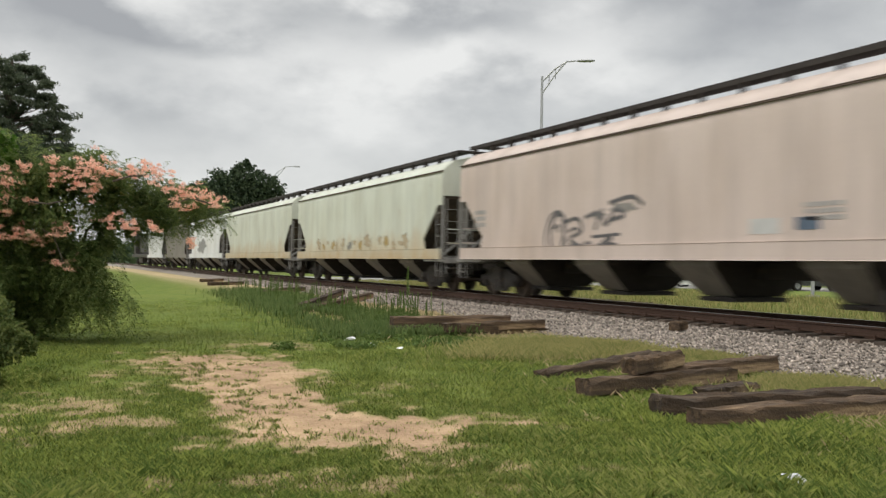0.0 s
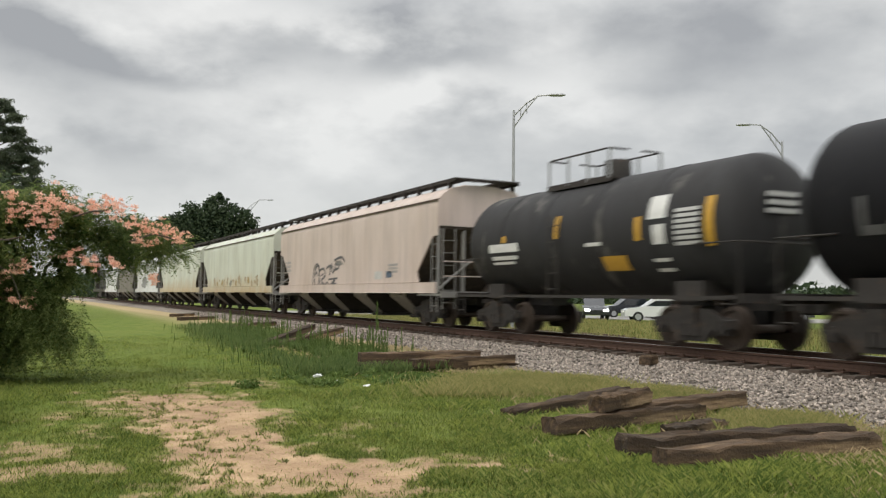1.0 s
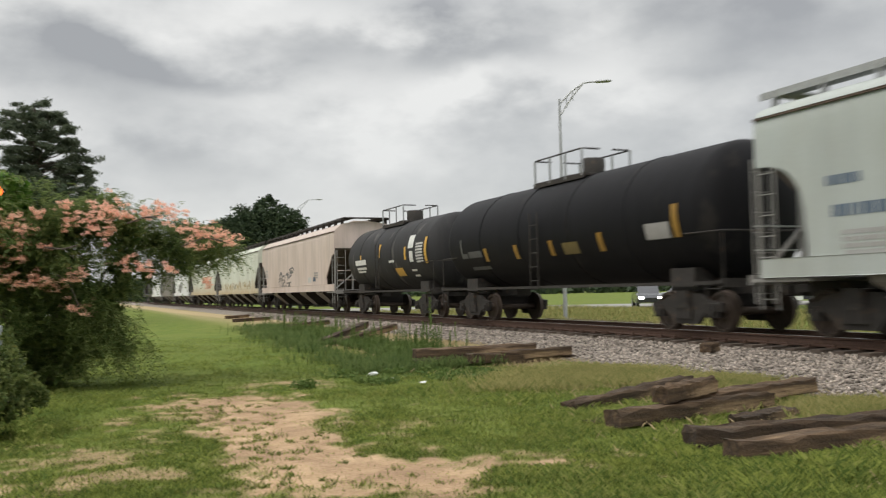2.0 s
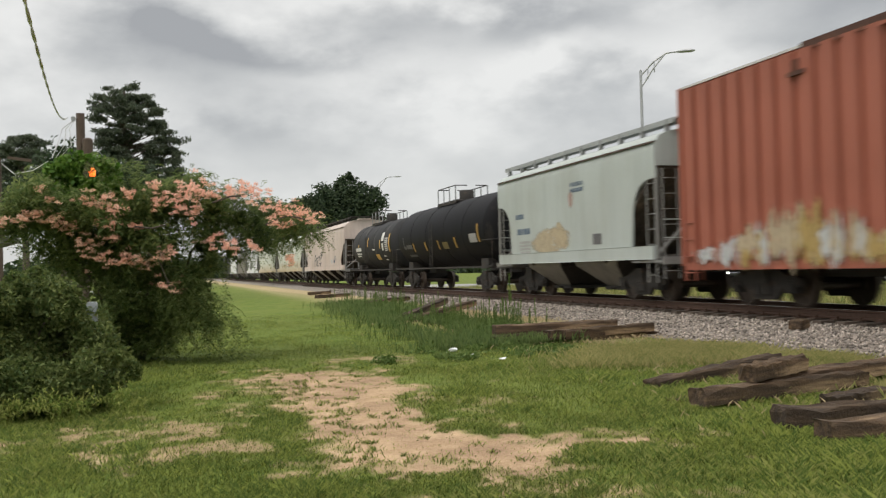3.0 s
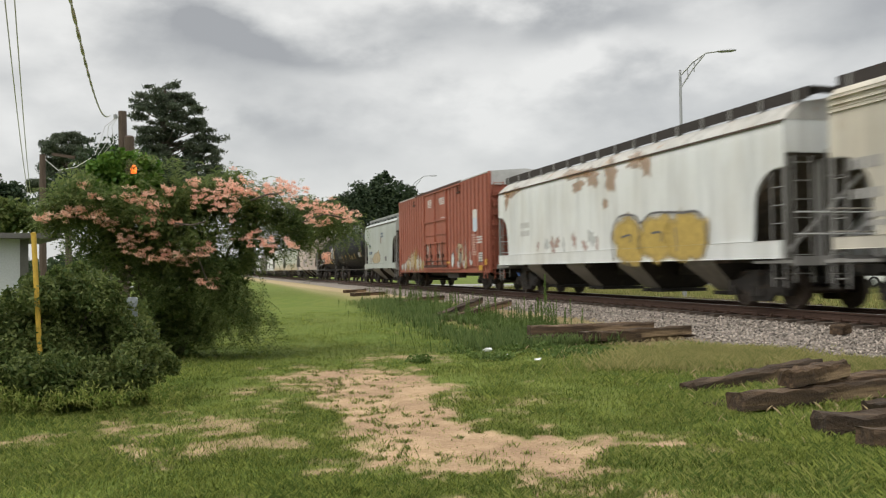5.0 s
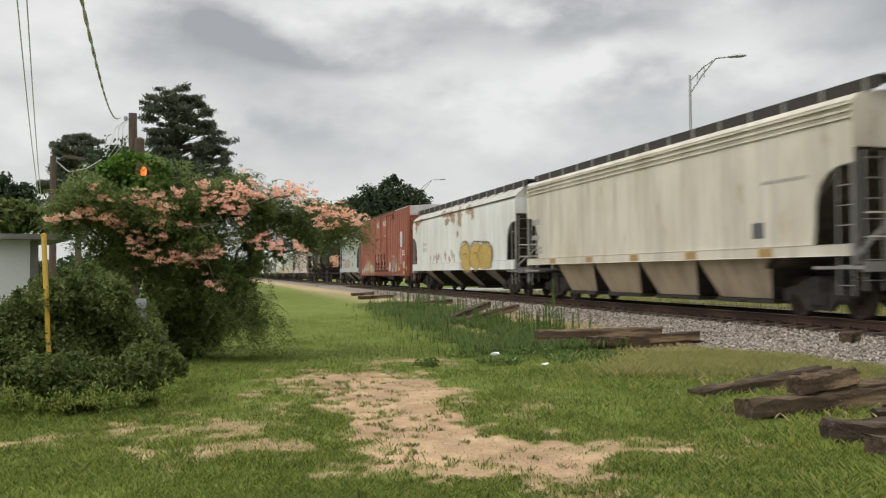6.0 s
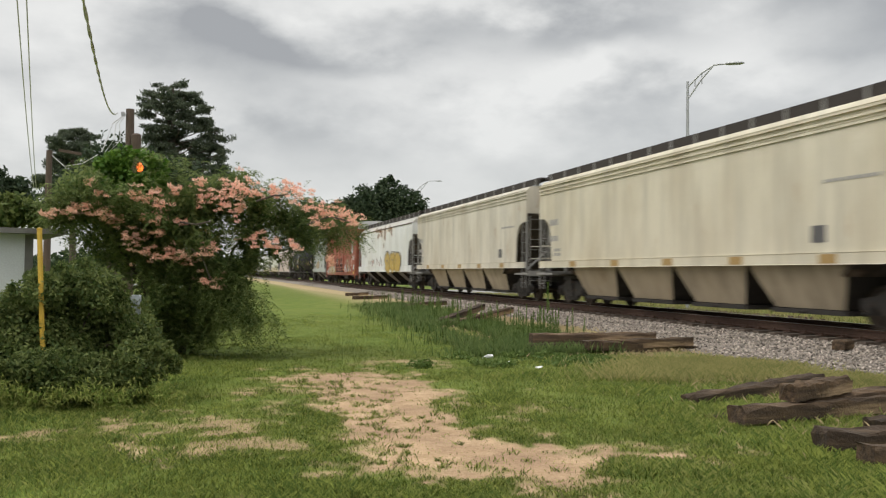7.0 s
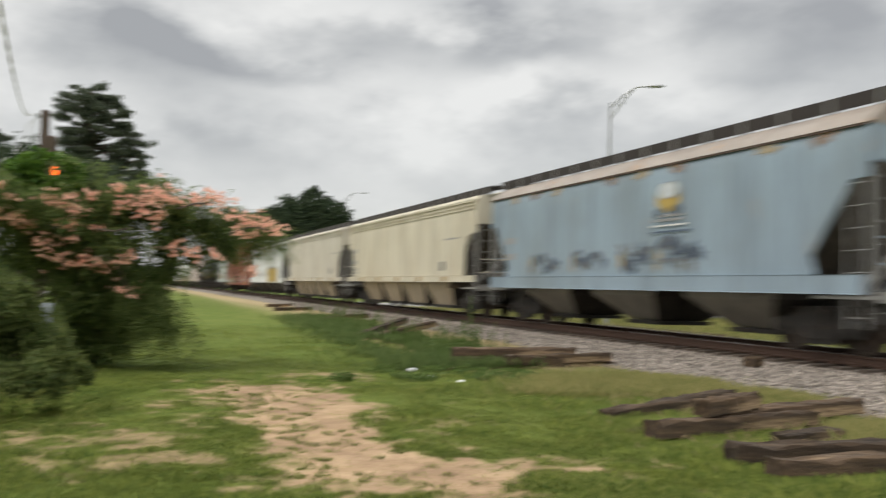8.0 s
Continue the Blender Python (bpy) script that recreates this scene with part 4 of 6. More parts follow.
def box_car(front, back):
    car, half = new_car("box_car", front, back, "tall faded red boxcar with ribbed sides and graffiti", "boxcar")
    hl, hw, z0, z1 = half - 0.5, 1.55, 0.95, 5.0
    part("body", Shape().box(-hw, hw, -hl + 0.03, hl - 0.03, z0, z1), OXIDE, car)
    roof = Shape().prism([(-hw - 0.03, z1), (hw + 0.03, z1), (hw + 0.03, z1 + 0.05), (0, z1 + 0.17), (-hw - 0.03, z1 + 0.05)], -hl, hl)
    part("roof", roof, PALE_PANEL, car, "pale galvanised roof")
    part("eave_rail", Shape().box(-hw - 0.06, -hw + 0.0, -hl + 4.1, hl - 4.1, z1 - 0.09, z1 + 0.075), RUST_BROWN, car, "dark rusty eave rail")
    for yy in (hl - 4.0, -hl + 4.3):
        part("eave_bracket", Shape().box(-hw - 0.13, -hw - 0.02, yy - 0.22, yy + 0.22, z1 - 0.52, z1 - 0.44).box(-hw - 0.13, -hw - 0.02, yy - 0.05, yy + 0.05, z1 - 0.45, z1 - 0.22), RUST_BROWN, car)
    # outside ribs, door between
    door_lo, door_hi = -2.25, 2.35
    prof = [(-0.20, 0.0), (-0.175, -0.085), (0.175, -0.085), (0.20, 0.0)]
    v = [(x, y, z) for z in (z0 + 0.12, z1 - 0.05) for y, x in prof]
    rm = Shape().add(v, [(0, 1, 5, 4), (1, 2, 6, 5), (2, 3, 7, 6), (3, 2, 1, 0), (4, 5, 6, 7)]).mesh("side_rib", OXIDE)
    for lo, hi in ((door_hi, hl - 0.1), (-hl + 0.1, door_lo)):
        n = int((hi - lo) / 0.52)
        for k in range(n):
            yy = lo + (hi - lo) * (k + 0.5) / n
            part("side_rib", rm, None, car, m=pose(-hw, yy, 0))
            part("side_rib", rm, None, car, m=pose(hw, yy, 0, 0, 0, 180))
    for s in (-1, 1):
        part("corner_post", Shape().box(-hw - 0.06, -hw + 0.06, s * hl - 0.06, s * hl + 0.06, z0 - 0.05, z1 + 0.03), OXIDE, car)
        part("corner_post", Shape().box(hw - 0.06, hw + 0.06, s * hl - 0.06, s * hl + 0.06, z0 - 0.05, z1 + 0.03), OXIDE, car)
        # ribbed ends with a pale panel at the top
        end = Shape().prism([(-hw + 0.1, 0.0), (hw - 0.1, 0.0), (hw - 0.1, 0.2), (-hw + 0.1, 0.2)], s * (hl - 0.03), s * (hl + 0.09)).mesh("end_rib", OXIDE)
        for k in range(8):
            part("end_rib", end, None, car, m=pose(0, 0, z0 + 0.15 + k * 0.42))
        part("end_panel", Shape().box(-hw + 0.04, hw - 0.04, s * (hl - 0.03), s * (hl + 0.03), z1 - 0.52, z1 + 0.02), PALE_PANEL, car, "pale grey upper end panel")
        add_truck(car, s * (half - 2.6))
        part("ladder", rungs(Shape(), -hw - 0.11, s * (hl - 0.35), 0.55, 2.2, 0.42), OXIDE, car)
        part("ladder", rungs(Shape(), -hw + 0.35, s * (hl + 0.13), 0.55, 4.6, 0.42, "x"), OXIDE, car)
    # sliding doors
    for lo, hi in ((door_lo + 0.1, 0.03), (0.07, door_hi - 0.1)):
        door = part("door", Shape().box(-hw - 0.075, -hw - 0.0, lo, hi, z0 + 0.08, z1 - 0.14), OXIDE, car, "scuffed plug door with rusty cross bars")
        for z, h, out, mat in ((3.39, 0.09, 0.055, OXIDE), (2.70, 0.05, 0.035, OXIDE), (2.26, 0.09, 0.055, OXIDE), (1.34, 0.05, 0.045, RUST_BROWN), (1.14, 0.05, 0.045, RUST_BROWN), (z0 + 0.10, 0.10, 0.06, RUST_BROWN)):
            part("door_bar", Shape().box(-hw - 0.075 - out, -hw - 0.07, lo + 0.02, hi - 0.02, z, z + h), mat, door)
        for yy in (lo + 0.03, hi - 0.09):
            part("door_edge", Shape().box(-hw - 0.125, -hw - 0.07, yy, yy + 0.06, z0 + 0.1, z1 - 0.16), OXIDE, door)
        for q in (0.30, 0.72):
            yy = lo + (hi - lo) * q
            part("lock_rod", Shape().tube([(-hw - 0.15, yy, z0 + 0.15), (-hw - 0.15, yy, 2.3)], 0.024, 6), RUST_BROWN, door)
            part("lock_bracket", Shape().box(-hw - 0.17, -hw - 0.07, yy - 0.07, yy + 0.07, 1.55, 1.72), RUST_BROWN, door)
    for z in (z0 + 0.02, z1 - 0.14):
        part("door_track", Shape().box(-hw - 0.13, -hw - 0.03, door_lo - 2.3, door_hi + 0.1, z, z + 0.06), OXIDE, car)
    part("side_sill", Shape().box(-hw - 0.04, -hw + 0.1, -hl, hl, 0.80, 0.97).box(hw - 0.1, hw + 0.04, -hl, hl, 0.80, 0.97), OXIDE, car)
    part("underframe", Shape().box(-0.5, 0.5, -hl + 0.5, hl - 0.5, 0.62, 0.95).box(-hw + 0.1, -hw + 0.5, -3.4, -1.6, 0.55, 0.9), STEEL_DARK, car)
    x = -hw - 0.075
    for yy, zz, w, h, rows in ((1.14, 4.36, 0.75, 0.42, 5), (-1.26, 4.34, 0.95, 0.36, 4), (-1.5, 3.45, 0.7, 0.18, 2)):
        lettering(car, yy, zz, w, h, rows, WHITE, x - 0.006, seed=int(yy * 9))
    part("marking", Shape().slab([(-0.30, -0.42), (-0.12, -0.50), (0.12, -0.50), (0.30, -0.42), (0.30, 0.10), (-0.30, 0.10)], -0.002, 0.002), PALE_BLUE, car, "pale blue shield", m=pose(x - 0.020, -6.7, 3.08))
    part("marking", Shape().slab([(-0.30, 0.105), (0.30, 0.105), (0.30, 0.44), (0.0, 0.50), (-0.30, 0.44)], -0.002, 0.002), WHITE, car, "white top of the shield", m=pose(x - 0.020, -6.7, 3.08))
    lettering(car, -6.5, 2.0, 0.6, 0.95, 9, PINKISH, x - 0.016, seed=7)
    lettering(car, -7.3, 2.2, 0.7, 0.35, 3, WHITE, x - 0.016, seed=8)
    decal(car, "marking", -7.44, 1.46, 0.52, 0.42, BLACK_INK, x - 0.016)
    lettering(car, -7.44, 1.46, 0.50, 0.40, 4, WHITE, x - 0.020, seed=9)
    decal(car, "marking", -7.42, 1.0, 0.48, 0.22, GOLD_DECAL, x - 0.016)
    decal(car, "marking", -8.2, 1.25, 0.38, 0.24, GOLD_DECAL, x - 0.016)
    decal(car, "marking", -2.35, 1.28, 0.6, 0.09, GOLD_DECAL, x - 0.016)
    # graffiti low on the side: tall smears on the ribs
    r = random.Random(3)
    k = 0
    for yy in [7.9 - 0.235 * n for n in range(24)]:
        tall = 0.25 + 0.55 * max(0.0, 1 - abs(yy - 4.6) / 2.6)
        mats = (S_PALE, S_PINK, S_PALE) if yy > 6.3 else (S_GOLD, S_GOLD, S_BEIGE, S_BEIGE, S_PALE)
        for n in range(2):
            k += 1
            part("graffiti", blob(Shape(), 0, 0, r.uniform(0.07, 0.16), tall * r.uniform(0.45, 0.8), 0.3, k), r.choice(mats), car, m=pose(x - 0.016 - 0.0004 * k, yy + r.uniform(-0.08, 0.08), 0.95 + tall * r.uniform(0.45, 0.95)))
    for k, (yy, zz, a, b, mt) in enumerate(((-3.14, 1.42, 0.24, 0.38, S_PALE), (-3.14, 1.40, 0.20, 0.34, PALE_SOLID), (-4.35, 2.02, 0.42, 0.12, S_BEIGE), (-4.20, 1.65, 0.16, 0.40, S_BEIGE), (-4.75, 1.60, 0.14, 0.42, S_BEIGE), (-4.45, 1.42, 0.22, 0.36, S_GREY), (-4.1, 1.15, 0.18, 0.22, S_PALE),
                                           (-3.85, 1.85, 0.16, 0.14, S_PINK), (-5.25, 1.75, 0.22, 0.44, S_PINK), (-5.3, 1.35, 0.20, 0.30, S_BEIGE), (-5.2, 1.10, 0.18, 0.14, S_GOLD), (-5.95, 1.55, 0.16, 0.30, S_PINK), (-6.1, 1.25, 0.20, 0.14, S_PALE), (-5.0, 1.2, 0.12, 0.20, S_PALE))):
        part("graffiti", blob(Shape(), 0, 0, a, b, 0.18, 60 + k), mt, car, m=pose(x - 0.018 - 0.001 * k, yy, zz))
    for k, (yy, zz, a, h) in enumerate(((1.5, 2.0, 0.14, 0.30), (1.35, 1.7, 0.10, 0.22), (-0.75, 2.05, 0.18, 0.34), (-0.85, 1.65, 0.10, 0.3), (0.9, 1.45, 0.3, 0.10), (-1.2, 1.3, 0.35, 0.10), (0.6, 1.25, 0.08, 0.12))):
        part("scrape", blob(Shape(), 0, 0, a, h, 0.35, 90 + k), S_PINK if k % 3 else S_PALE, car, "paint scraped to pale primer", m=pose(x - 0.022, yy, zz))
    part("brake_hose", Shape().tube([(-0.35, -half + 0.55, 0.78), (-0.3, -half + 0.2, 0.5), (-0.1, -half - 0.1, 0.45), (0.2, -half - 0.3, 0.7)], 0.04, 8), AIR_HOSE, car)
    return car


PALE_SOLID = soft_paint("pale blue white plate", (0.66, 0.70, 0.72), 1.0, 2.0)
PINKISH = material("pinkish faded paint", (0.58, 0.36, 0.30), 0.7, dark=0.8, scale=5)
BALLAST_BED = material("dusty ballast bed", (0.34, 0.295, 0.25), 0.95, 0, 0.45, 22.0, bump=0.9, fine=70.0)


def locomotive(front, back):
    car, half = new_car("locomotive", front, back, "dark diesel locomotive seen far off with a lit lamp", "locomotive")
    part("frame", Shape().box(-1.5, 1.5, -half + 0.5, half - 0.5, 1.1, 1.55, cut=0.05), LOCO, car)
    part("hood", Shape().box(-1.0, 1.0, -half + 1.2, half - 5.5, 1.55, 4.2, cut=0.2), LOCO, car)
    part("cab", Shape().box(-1.5, 1.5, half - 5.5, half - 2.6, 1.55, 4.5, cut=0.2), LOCO, car)
    part("nose", Shape().box(-0.9, 0.9, half - 2.6, half - 0.8, 1.55, 3.0, cut=0.15), LOCO, car)
    part("fuel_tank", Shape().box(-1.3, 1.3, -2.5, 2.5, 0.35, 1.1, cut=0.15), LOCO, car)
    for s in (-1, 1):
        add_truck(car, s * (half - 3.6))
        part("walkway_rail", Shape().tube([(s * 1.45, -half + 0.7, 2.5), (s * 1.45, half - 6, 2.5)], 0.02, 6), LOCO, car)
    part("ditch_light", Shape().lathe([(0, 0.0), (0, 0.14), (0.1, 0.16)], "y", 14, pose(-1.0, -half + 0.42, 1.3)), HEADLIGHT, car, "lit white lamp")
    return car


def build_train():
    locomotive(134.5, 113.5)
    hopper_car(113.5, 96.8, PALE_WHITE, "grey white covered hopper car", "covered hopper cars", 3, "angle")
    hopper_car(96.8, 79.8, DUSTY_SHADE_GREY, "grey covered hopper car with a pale patch", "covered hopper cars", 3, "angle")
    e, hl = hopper_car(79.8, 62.8, PALE_WHITE, "white covered hopper car with dark graffiti", "covered hopper cars", 3, "round", band=True)
    part("graffiti", blob(Shape(), 0, 0, 2.2, 0.5, 0.3, 5), S_GREY, e, m=pose(-1.606, 1, 2.0))
    hopper_car(62.8, 43.7, GREEN_WHITE, "greenish white covered hopper car", "covered hopper cars", 4, "angle")
    b, hl = hopper_car(43.7, 24.8, GREEN_WHITE, "greenish white covered hopper car with rusty graffiti along its foot", "covered hopper cars", 4, "angle")
    r = random.Random(5)
    for k in range(16):
        part("graffiti", blob(Shape(), 0, 0, r.uniform(0.12, 0.42), r.uniform(0.10, 0.28), 0.4, k), r.choice((S_BEIGE, S_BEIGE, S_GREY, S_GOLD)), b, m=pose(-1.584 - 0.001 * k, -5.8 + 11.5 * k / 16 + r.uniform(-0.2, 0.2), 1.5 + 0.3 * r.random()))
    a, hl = hopper_car(24.8, 6.1, PINK_CREAM, "pinkish cream covered hopper car with thin black graffiti", "covered hopper cars", 4, "angle", end_coat=PINK_CREAM, fascia=0.11)
    g = Shape()
    o = 1.65
    for pts in (((o + 1.0, 1.30), (o + 1.22, 1.7), (o + 1.1, 2.25), (o + 0.8, 2.3), (o + 0.75, 1.9), (o + 0.85, 1.5)), ((o + 0.8, 2.1), (o + 0.35, 2.2), (o + 0.2, 1.9), (o + 0.55, 1.7), (o + 0.1, 1.45)),
                ((o + 0.1, 2.2), (o - 0.3, 2.3), (o - 0.2, 1.9)), ((o - 0.4, 2.4), (o - 0.5, 2.0), (o - 0.8, 2.35), (o - 1.0, 2.2), (o - 0.6, 2.1)),
                ((o - 0.3, 1.5), (o - 0.7, 1.75), (o - 0.5, 1.45), (o - 1.0, 1.4)), ((o - 0.6, 2.5), (o - 1.2, 2.6), (o - 1.5, 2.4))):
        stroke(g, [(o + (y - o) * 1.38, z - 0.12) for y, z in pts], 0.10)
    for pts in (((3.55, 1.15), (3.6, 1.7), (3.3, 2.2), (2.85, 2.25), (2.7, 1.7), (2.5, 1.2)), ((2.6, 1.3), (2.3, 1.45), (2.1, 1.25), (2.45, 1.15)), ((1.9, 1.4), (1.6, 1.5), (1.5, 1.25), (1.85, 1.2)), ((2.5, 1.75), (2.2, 1.85), (2.0, 1.7)), ((1.5, 1.62), (0.4, 1.66)), ((1.3, 1.42), (0.5, 1.44)), ((3.2, 1.85), (3.0, 1.95), (2.95, 1.75))):
        stroke(g, pts, 0.075)
    part("graffiti", g, BLACK_INK, a, "thin looping black sprayed lines", m=pose(-1.588, 0, 0))
    part("graffiti", blob(blob(Shape(), 0.3, 2.25, 0.42, 0.14, 0.3, 3), 1.2, 2.1, 0.2, 0.1, 0.4, 8), S_GREY, a, m=pose(-1.586, 0, 0))
    decal(a, "marking", -3.9, 1.7, 0.7, 0.28, PALE_PANEL, -1.584)
    decal(a, "marking", -4.88, 1.72, 0.5, 0.22, BLUE_SMUDGE, -1.586)
    lettering(a, 7.3, 2.25, 0.7, 0.55, 3, SMUDGE, -1.586, seed=2)
    lettering(a, -5.2, 1.9, 0.8, 0.35, 3, SMUDGE, -1.586, seed=5)
    # tank cars
    t, half, rad, zc = tank_car(6.1, -5.8, TANK_GREY, "worn dark grey tank car with white lettering", 1.42, 0.45)
    for y, w, z0, z1, mt in ((4.3, 1.5, 2.18, 2.40, WHITE), (4.3, 1.3, 1.98, 2.08, WHITE), (4.4, 1.1, 1.86, 1.93, WHITE), (4.25, 0.2, 2.43, 2.60, GOLD_DECAL),
                             (1.75, 0.22, 2.4, 2.95, GOLD_DECAL), (-0.35, 0.85, 1.60, 1.92, GOLD_DECAL), (0.3, 0.6, 2.16, 2.24, WHITE), (-1.9, 0.55, 2.62, 3.1, WHITE), (-1.95, 0.36, 2.1, 2.5, WHITE),
                             (-1.9, 0.5, 1.55, 1.62, WHITE), (-1.9, 0.5, 1.75, 1.82, WHITE), (-3.4, 0.22, 2.0, 2.95, GOLD_DECAL), (-1.3, 0.18, 2.2, 2.7, GOLD_DECAL)):
        tank_mark(t, y - 1.35, w, z0, z1, rad, zc, mt)
    for k in range(7):
        tank_mark(t, -4.13, 0.7, 2.05 + 0.11 * k, 2.12 + 0.11 * k, rad, zc, PALE_PANEL, "lettering")
    for k in range(3):
        part("lettering", Shape().box(-0.55, 0.25, -5.375, -5.345, 2.95 - 0.16 * k, 3.04 - 0.16 * k), PALE_PANEL, t)
    t, half, rad, zc = tank_car(-5.8, -20.7, TANK_BLACK, "matt black tank car with amber reflective strips", 1.50, 0.3)
    for y, w, z0, z1, mt in ((6.0, 0.4, 2.0, 2.15, DIM), (5.25, 0.95, 2.0, 2.2, DIM), (5.2, 1.3, 1.62, 1.72, DIM), (4.5, 0.2, 1.85, 2.25, OLD_AMBER), (2.52, 0.22, 1.85, 2.25, OLD_AMBER),
                             (0.52, 0.2, 1.85, 2.25, OLD_AMBER), (-0.44, 0.75, 1.85, 2.15, OLIVE), (-1.84, 0.22, 1.85, 2.3, OLD_AMBER), (-4.1, 0.85, 2.0, 2.35, SMUDGE), (-4.75, 0.2, 2.0, 2.7, OLD_AMBER), (6.2, 0.12, 2.0, 2.6, DIM)):
        tank_mark(t, y - 0.9, w, z0, z1, rad, zc, mt)
    # short grey hopper
    g, hl = hopper_car(-20.7, -32.6, LIGHT_GREY, "short light grey covered hopper car with a beige patch", "covered hopper cars", 2, "round", board=GRATE_PALE, eave=4.0, cut_len=1.2, cut_top=3.1, top=4.35)
    part("marking", blob(blob(Shape(), 0.9, 1.75, 1.35, 0.42, 0.12, 9), 0.2, 1.9, 0.6, 0.35, 0.3, 2), S_BEIGE, g, m=pose(-1.587, 0, 0))
    lettering(g, 3.3, 2.62, 0.7, 0.25, 1, BLUE_SMUDGE, -1.586, seed=1)
    lettering(g, 3.0, 2.1, 1.1, 0.30, 1, BLUE_SMUDGE, -1.586, seed=2)
    lettering(g, 2.9, 1.6, 0.9, 0.45, 4, SMUDGE, -1.586, seed=3)
    lettering(g, -1.0, 3.25, 0.8, 0.35, 2, BLUE_SMUDGE, -1.586, seed=4)
    part("marking", blob(Shape(), -0.6, 2.95, 0.16, 0.28, 0.1, 4), S_PINK, g, m=pose(-1.586, 0, 0))
    decal(g, "marking", -2.2, 1.7, 0.5, 0.3, BLACK_INK, -1.585)
    box_car(-32.6, -50.6)
    # white hopper with rust and a yellow tag
    w, hl = hopper_car(-50.6, -69.8, PALE_WHITE, "white covered hopper car with rust stains and yellow graffiti", "covered hopper cars", 4, "round", cut_len=1.1, cut_top=3.0, sill=(1.10, 1.48), fascia=0.24, roof_coat=ROOF_PALE)
    for k, y in enumerate((-1.6, -3.2, -4.6)):
        part("graffiti", blob(Shape(), y, 1.95, 0.95, 0.68, 0.14, k + 2), S_GOLD2, w, "bulging yellow sprayed letter", m=pose(-1.632 - 0.001 * k, -0.6, -0.25))
    for pts in (((-0.7, 1.4), (-0.6, 2.2), (-1.1, 2.65), (-2.0, 2.62), (-2.3, 2.4), (-2.9, 2.62), (-3.8, 2.6), (-4.4, 2.55), (-5.2, 2.5), (-5.5, 2.0), (-5.4, 1.4)), ((-1.2, 2.05), (-1.7, 2.1), (-1.75, 1.9)), ((-2.2, 2.3), (-2.25, 1.7)), ((-2.9, 2.1), (-3.4, 2.1), (-3.4, 1.85)), ((-4.1, 2.2), (-4.2, 1.6))):
        part("graffiti", stroke(Shape(), pts, 0.06), BLACK_INK, w, "dark outline stroke", m=pose(-1.638, -0.6, -0.25))
    r = random.Random(8)
    for k, (y, z, a, b) in enumerate(((7.6, 3.85, 0.8, 0.14), (6.7, 3.95, 0.4, 0.12), (1.5, 3.95, 1.1, 0.16), (0.2, 3.75, 0.5, 0.30), (-1.1, 3.65, 0.45, 0.42), (1.2, 3.55, 0.4, 0.22), (-0.7, 2.85, 0.22, 0.13), (-2.6, 3.9, 0.5, 0.2), (-3.2, 3.7, 0.25, 0.35), (7.9, 3.6, 0.25, 0.3))):
        part("rust_patch", blob(Shape(), 0, 0, a, b, 0.35, k + 20), RUST_PATCH, w, m=pose(-1.584 - 0.0007 * k, y, z))
    for k in range(9):
        part("graffiti", blob(Shape(), 0, 0, 0.10 + 0.05 * (k % 4), 0.16 + 0.06 * (k % 3), 0.5, 50 + k), (S_PINK, S_PALE, S_PINK)[k % 3], w, m=pose(-1.585, 4.7 - 0.62 * k + 0.2 * math.sin(5 * k), 1.75 + 0.14 * math.sin(3 * k)))
    lettering(w, 6.0, 2.35, 0.9, 0.6, 2, PALE_PANEL, -1.585, seed=6)
    # two cream hoppers and a blue one
    c, hl = hopper_car(-69.8, -88.4, CREAM, "aged cream covered hopper car with brown streaks", "covered hopper cars", 4, "round", under=DUSTY, band=True, cut_len=1.15, cut_top=3.0, sill=(1.25, 1.48), eave=4.16, fascia=0.24)
    c2, hl = hopper_car(-88.4, -107.8, YELLOW_CREAM, "yellowish cream covered hopper car with dusty bays", "covered hopper cars", 4, "round", under=DUSTY, band=True, cut_len=1.15, cut_top=3.0, sill=(1.25, 1.48), eave=4.16, fascia=0.24)
    for k, q in enumerate((c, c2)):
        lettering(q, 7.7, 2.75, 0.75, 0.32, 1, SMUDGE, -1.586, seed=11)
        lettering(q, 7.7, 2.2, 0.75, 0.28, 1, SMUDGE, -1.586, seed=12)
        lettering(q, 7.4, 1.75, 0.6, 0.3, 2, SMUDGE, -1.586, seed=13)
        lettering(q, -6.6, 2.85, 1.5, 0.10, 1, SMUDGE, -1.586, seed=14)
        decal(q, "placard", -5.7, 1.85, 0.42, 0.34, BLACK_INK, -1.585, "dark square placard")
        for s in range(5):
            decal(q, "marking", -6 + 3 * s, 1.36, 0.5, 0.18, GOLD_DIM, -1.627)
    bl, hl = hopper_car(-107.8, -124.8, BLUE, "faded light blue covered hopper car with dark blotches", "covered hopper cars", 3, "angle", cut_len=1.2, cut_top=3.05, fascia=0.24, roof_coat=ROOF_RUST)
    r = random.Random(12)
    k = 0
    for y0, y1, z0, z1, n in ((4.75, 3.1, 1.62, 2.02, 9), (2.2, 0.55, 1.60, 2.08, 11), (-0.25, -1.5, 1.60, 2.05, 10), (-1.8, -3.3, 1.60, 2.22, 15)):
        for q in range(n):
            k += 1
            part("graffiti", blob(Shape(), 0, 0, r.uniform(0.10, 0.24), r.uniform(0.07, 0.20), 0.5, 100 + k), S_DARK if q % 4 else S_GREY, bl, m=pose(-1.585 - 0.0005 * k, y0 + (y1 - y0) * (q + 0.5) / n + r.uniform(-0.1, 0.1), r.uniform(z0, z1)))
        part("graffiti", blob(Shape(), 0, 0, 0.10, 0.24, 0.4, 180 + n), S_GOLD, bl, m=pose(-1.584, y0 + 0.02, 1.8))
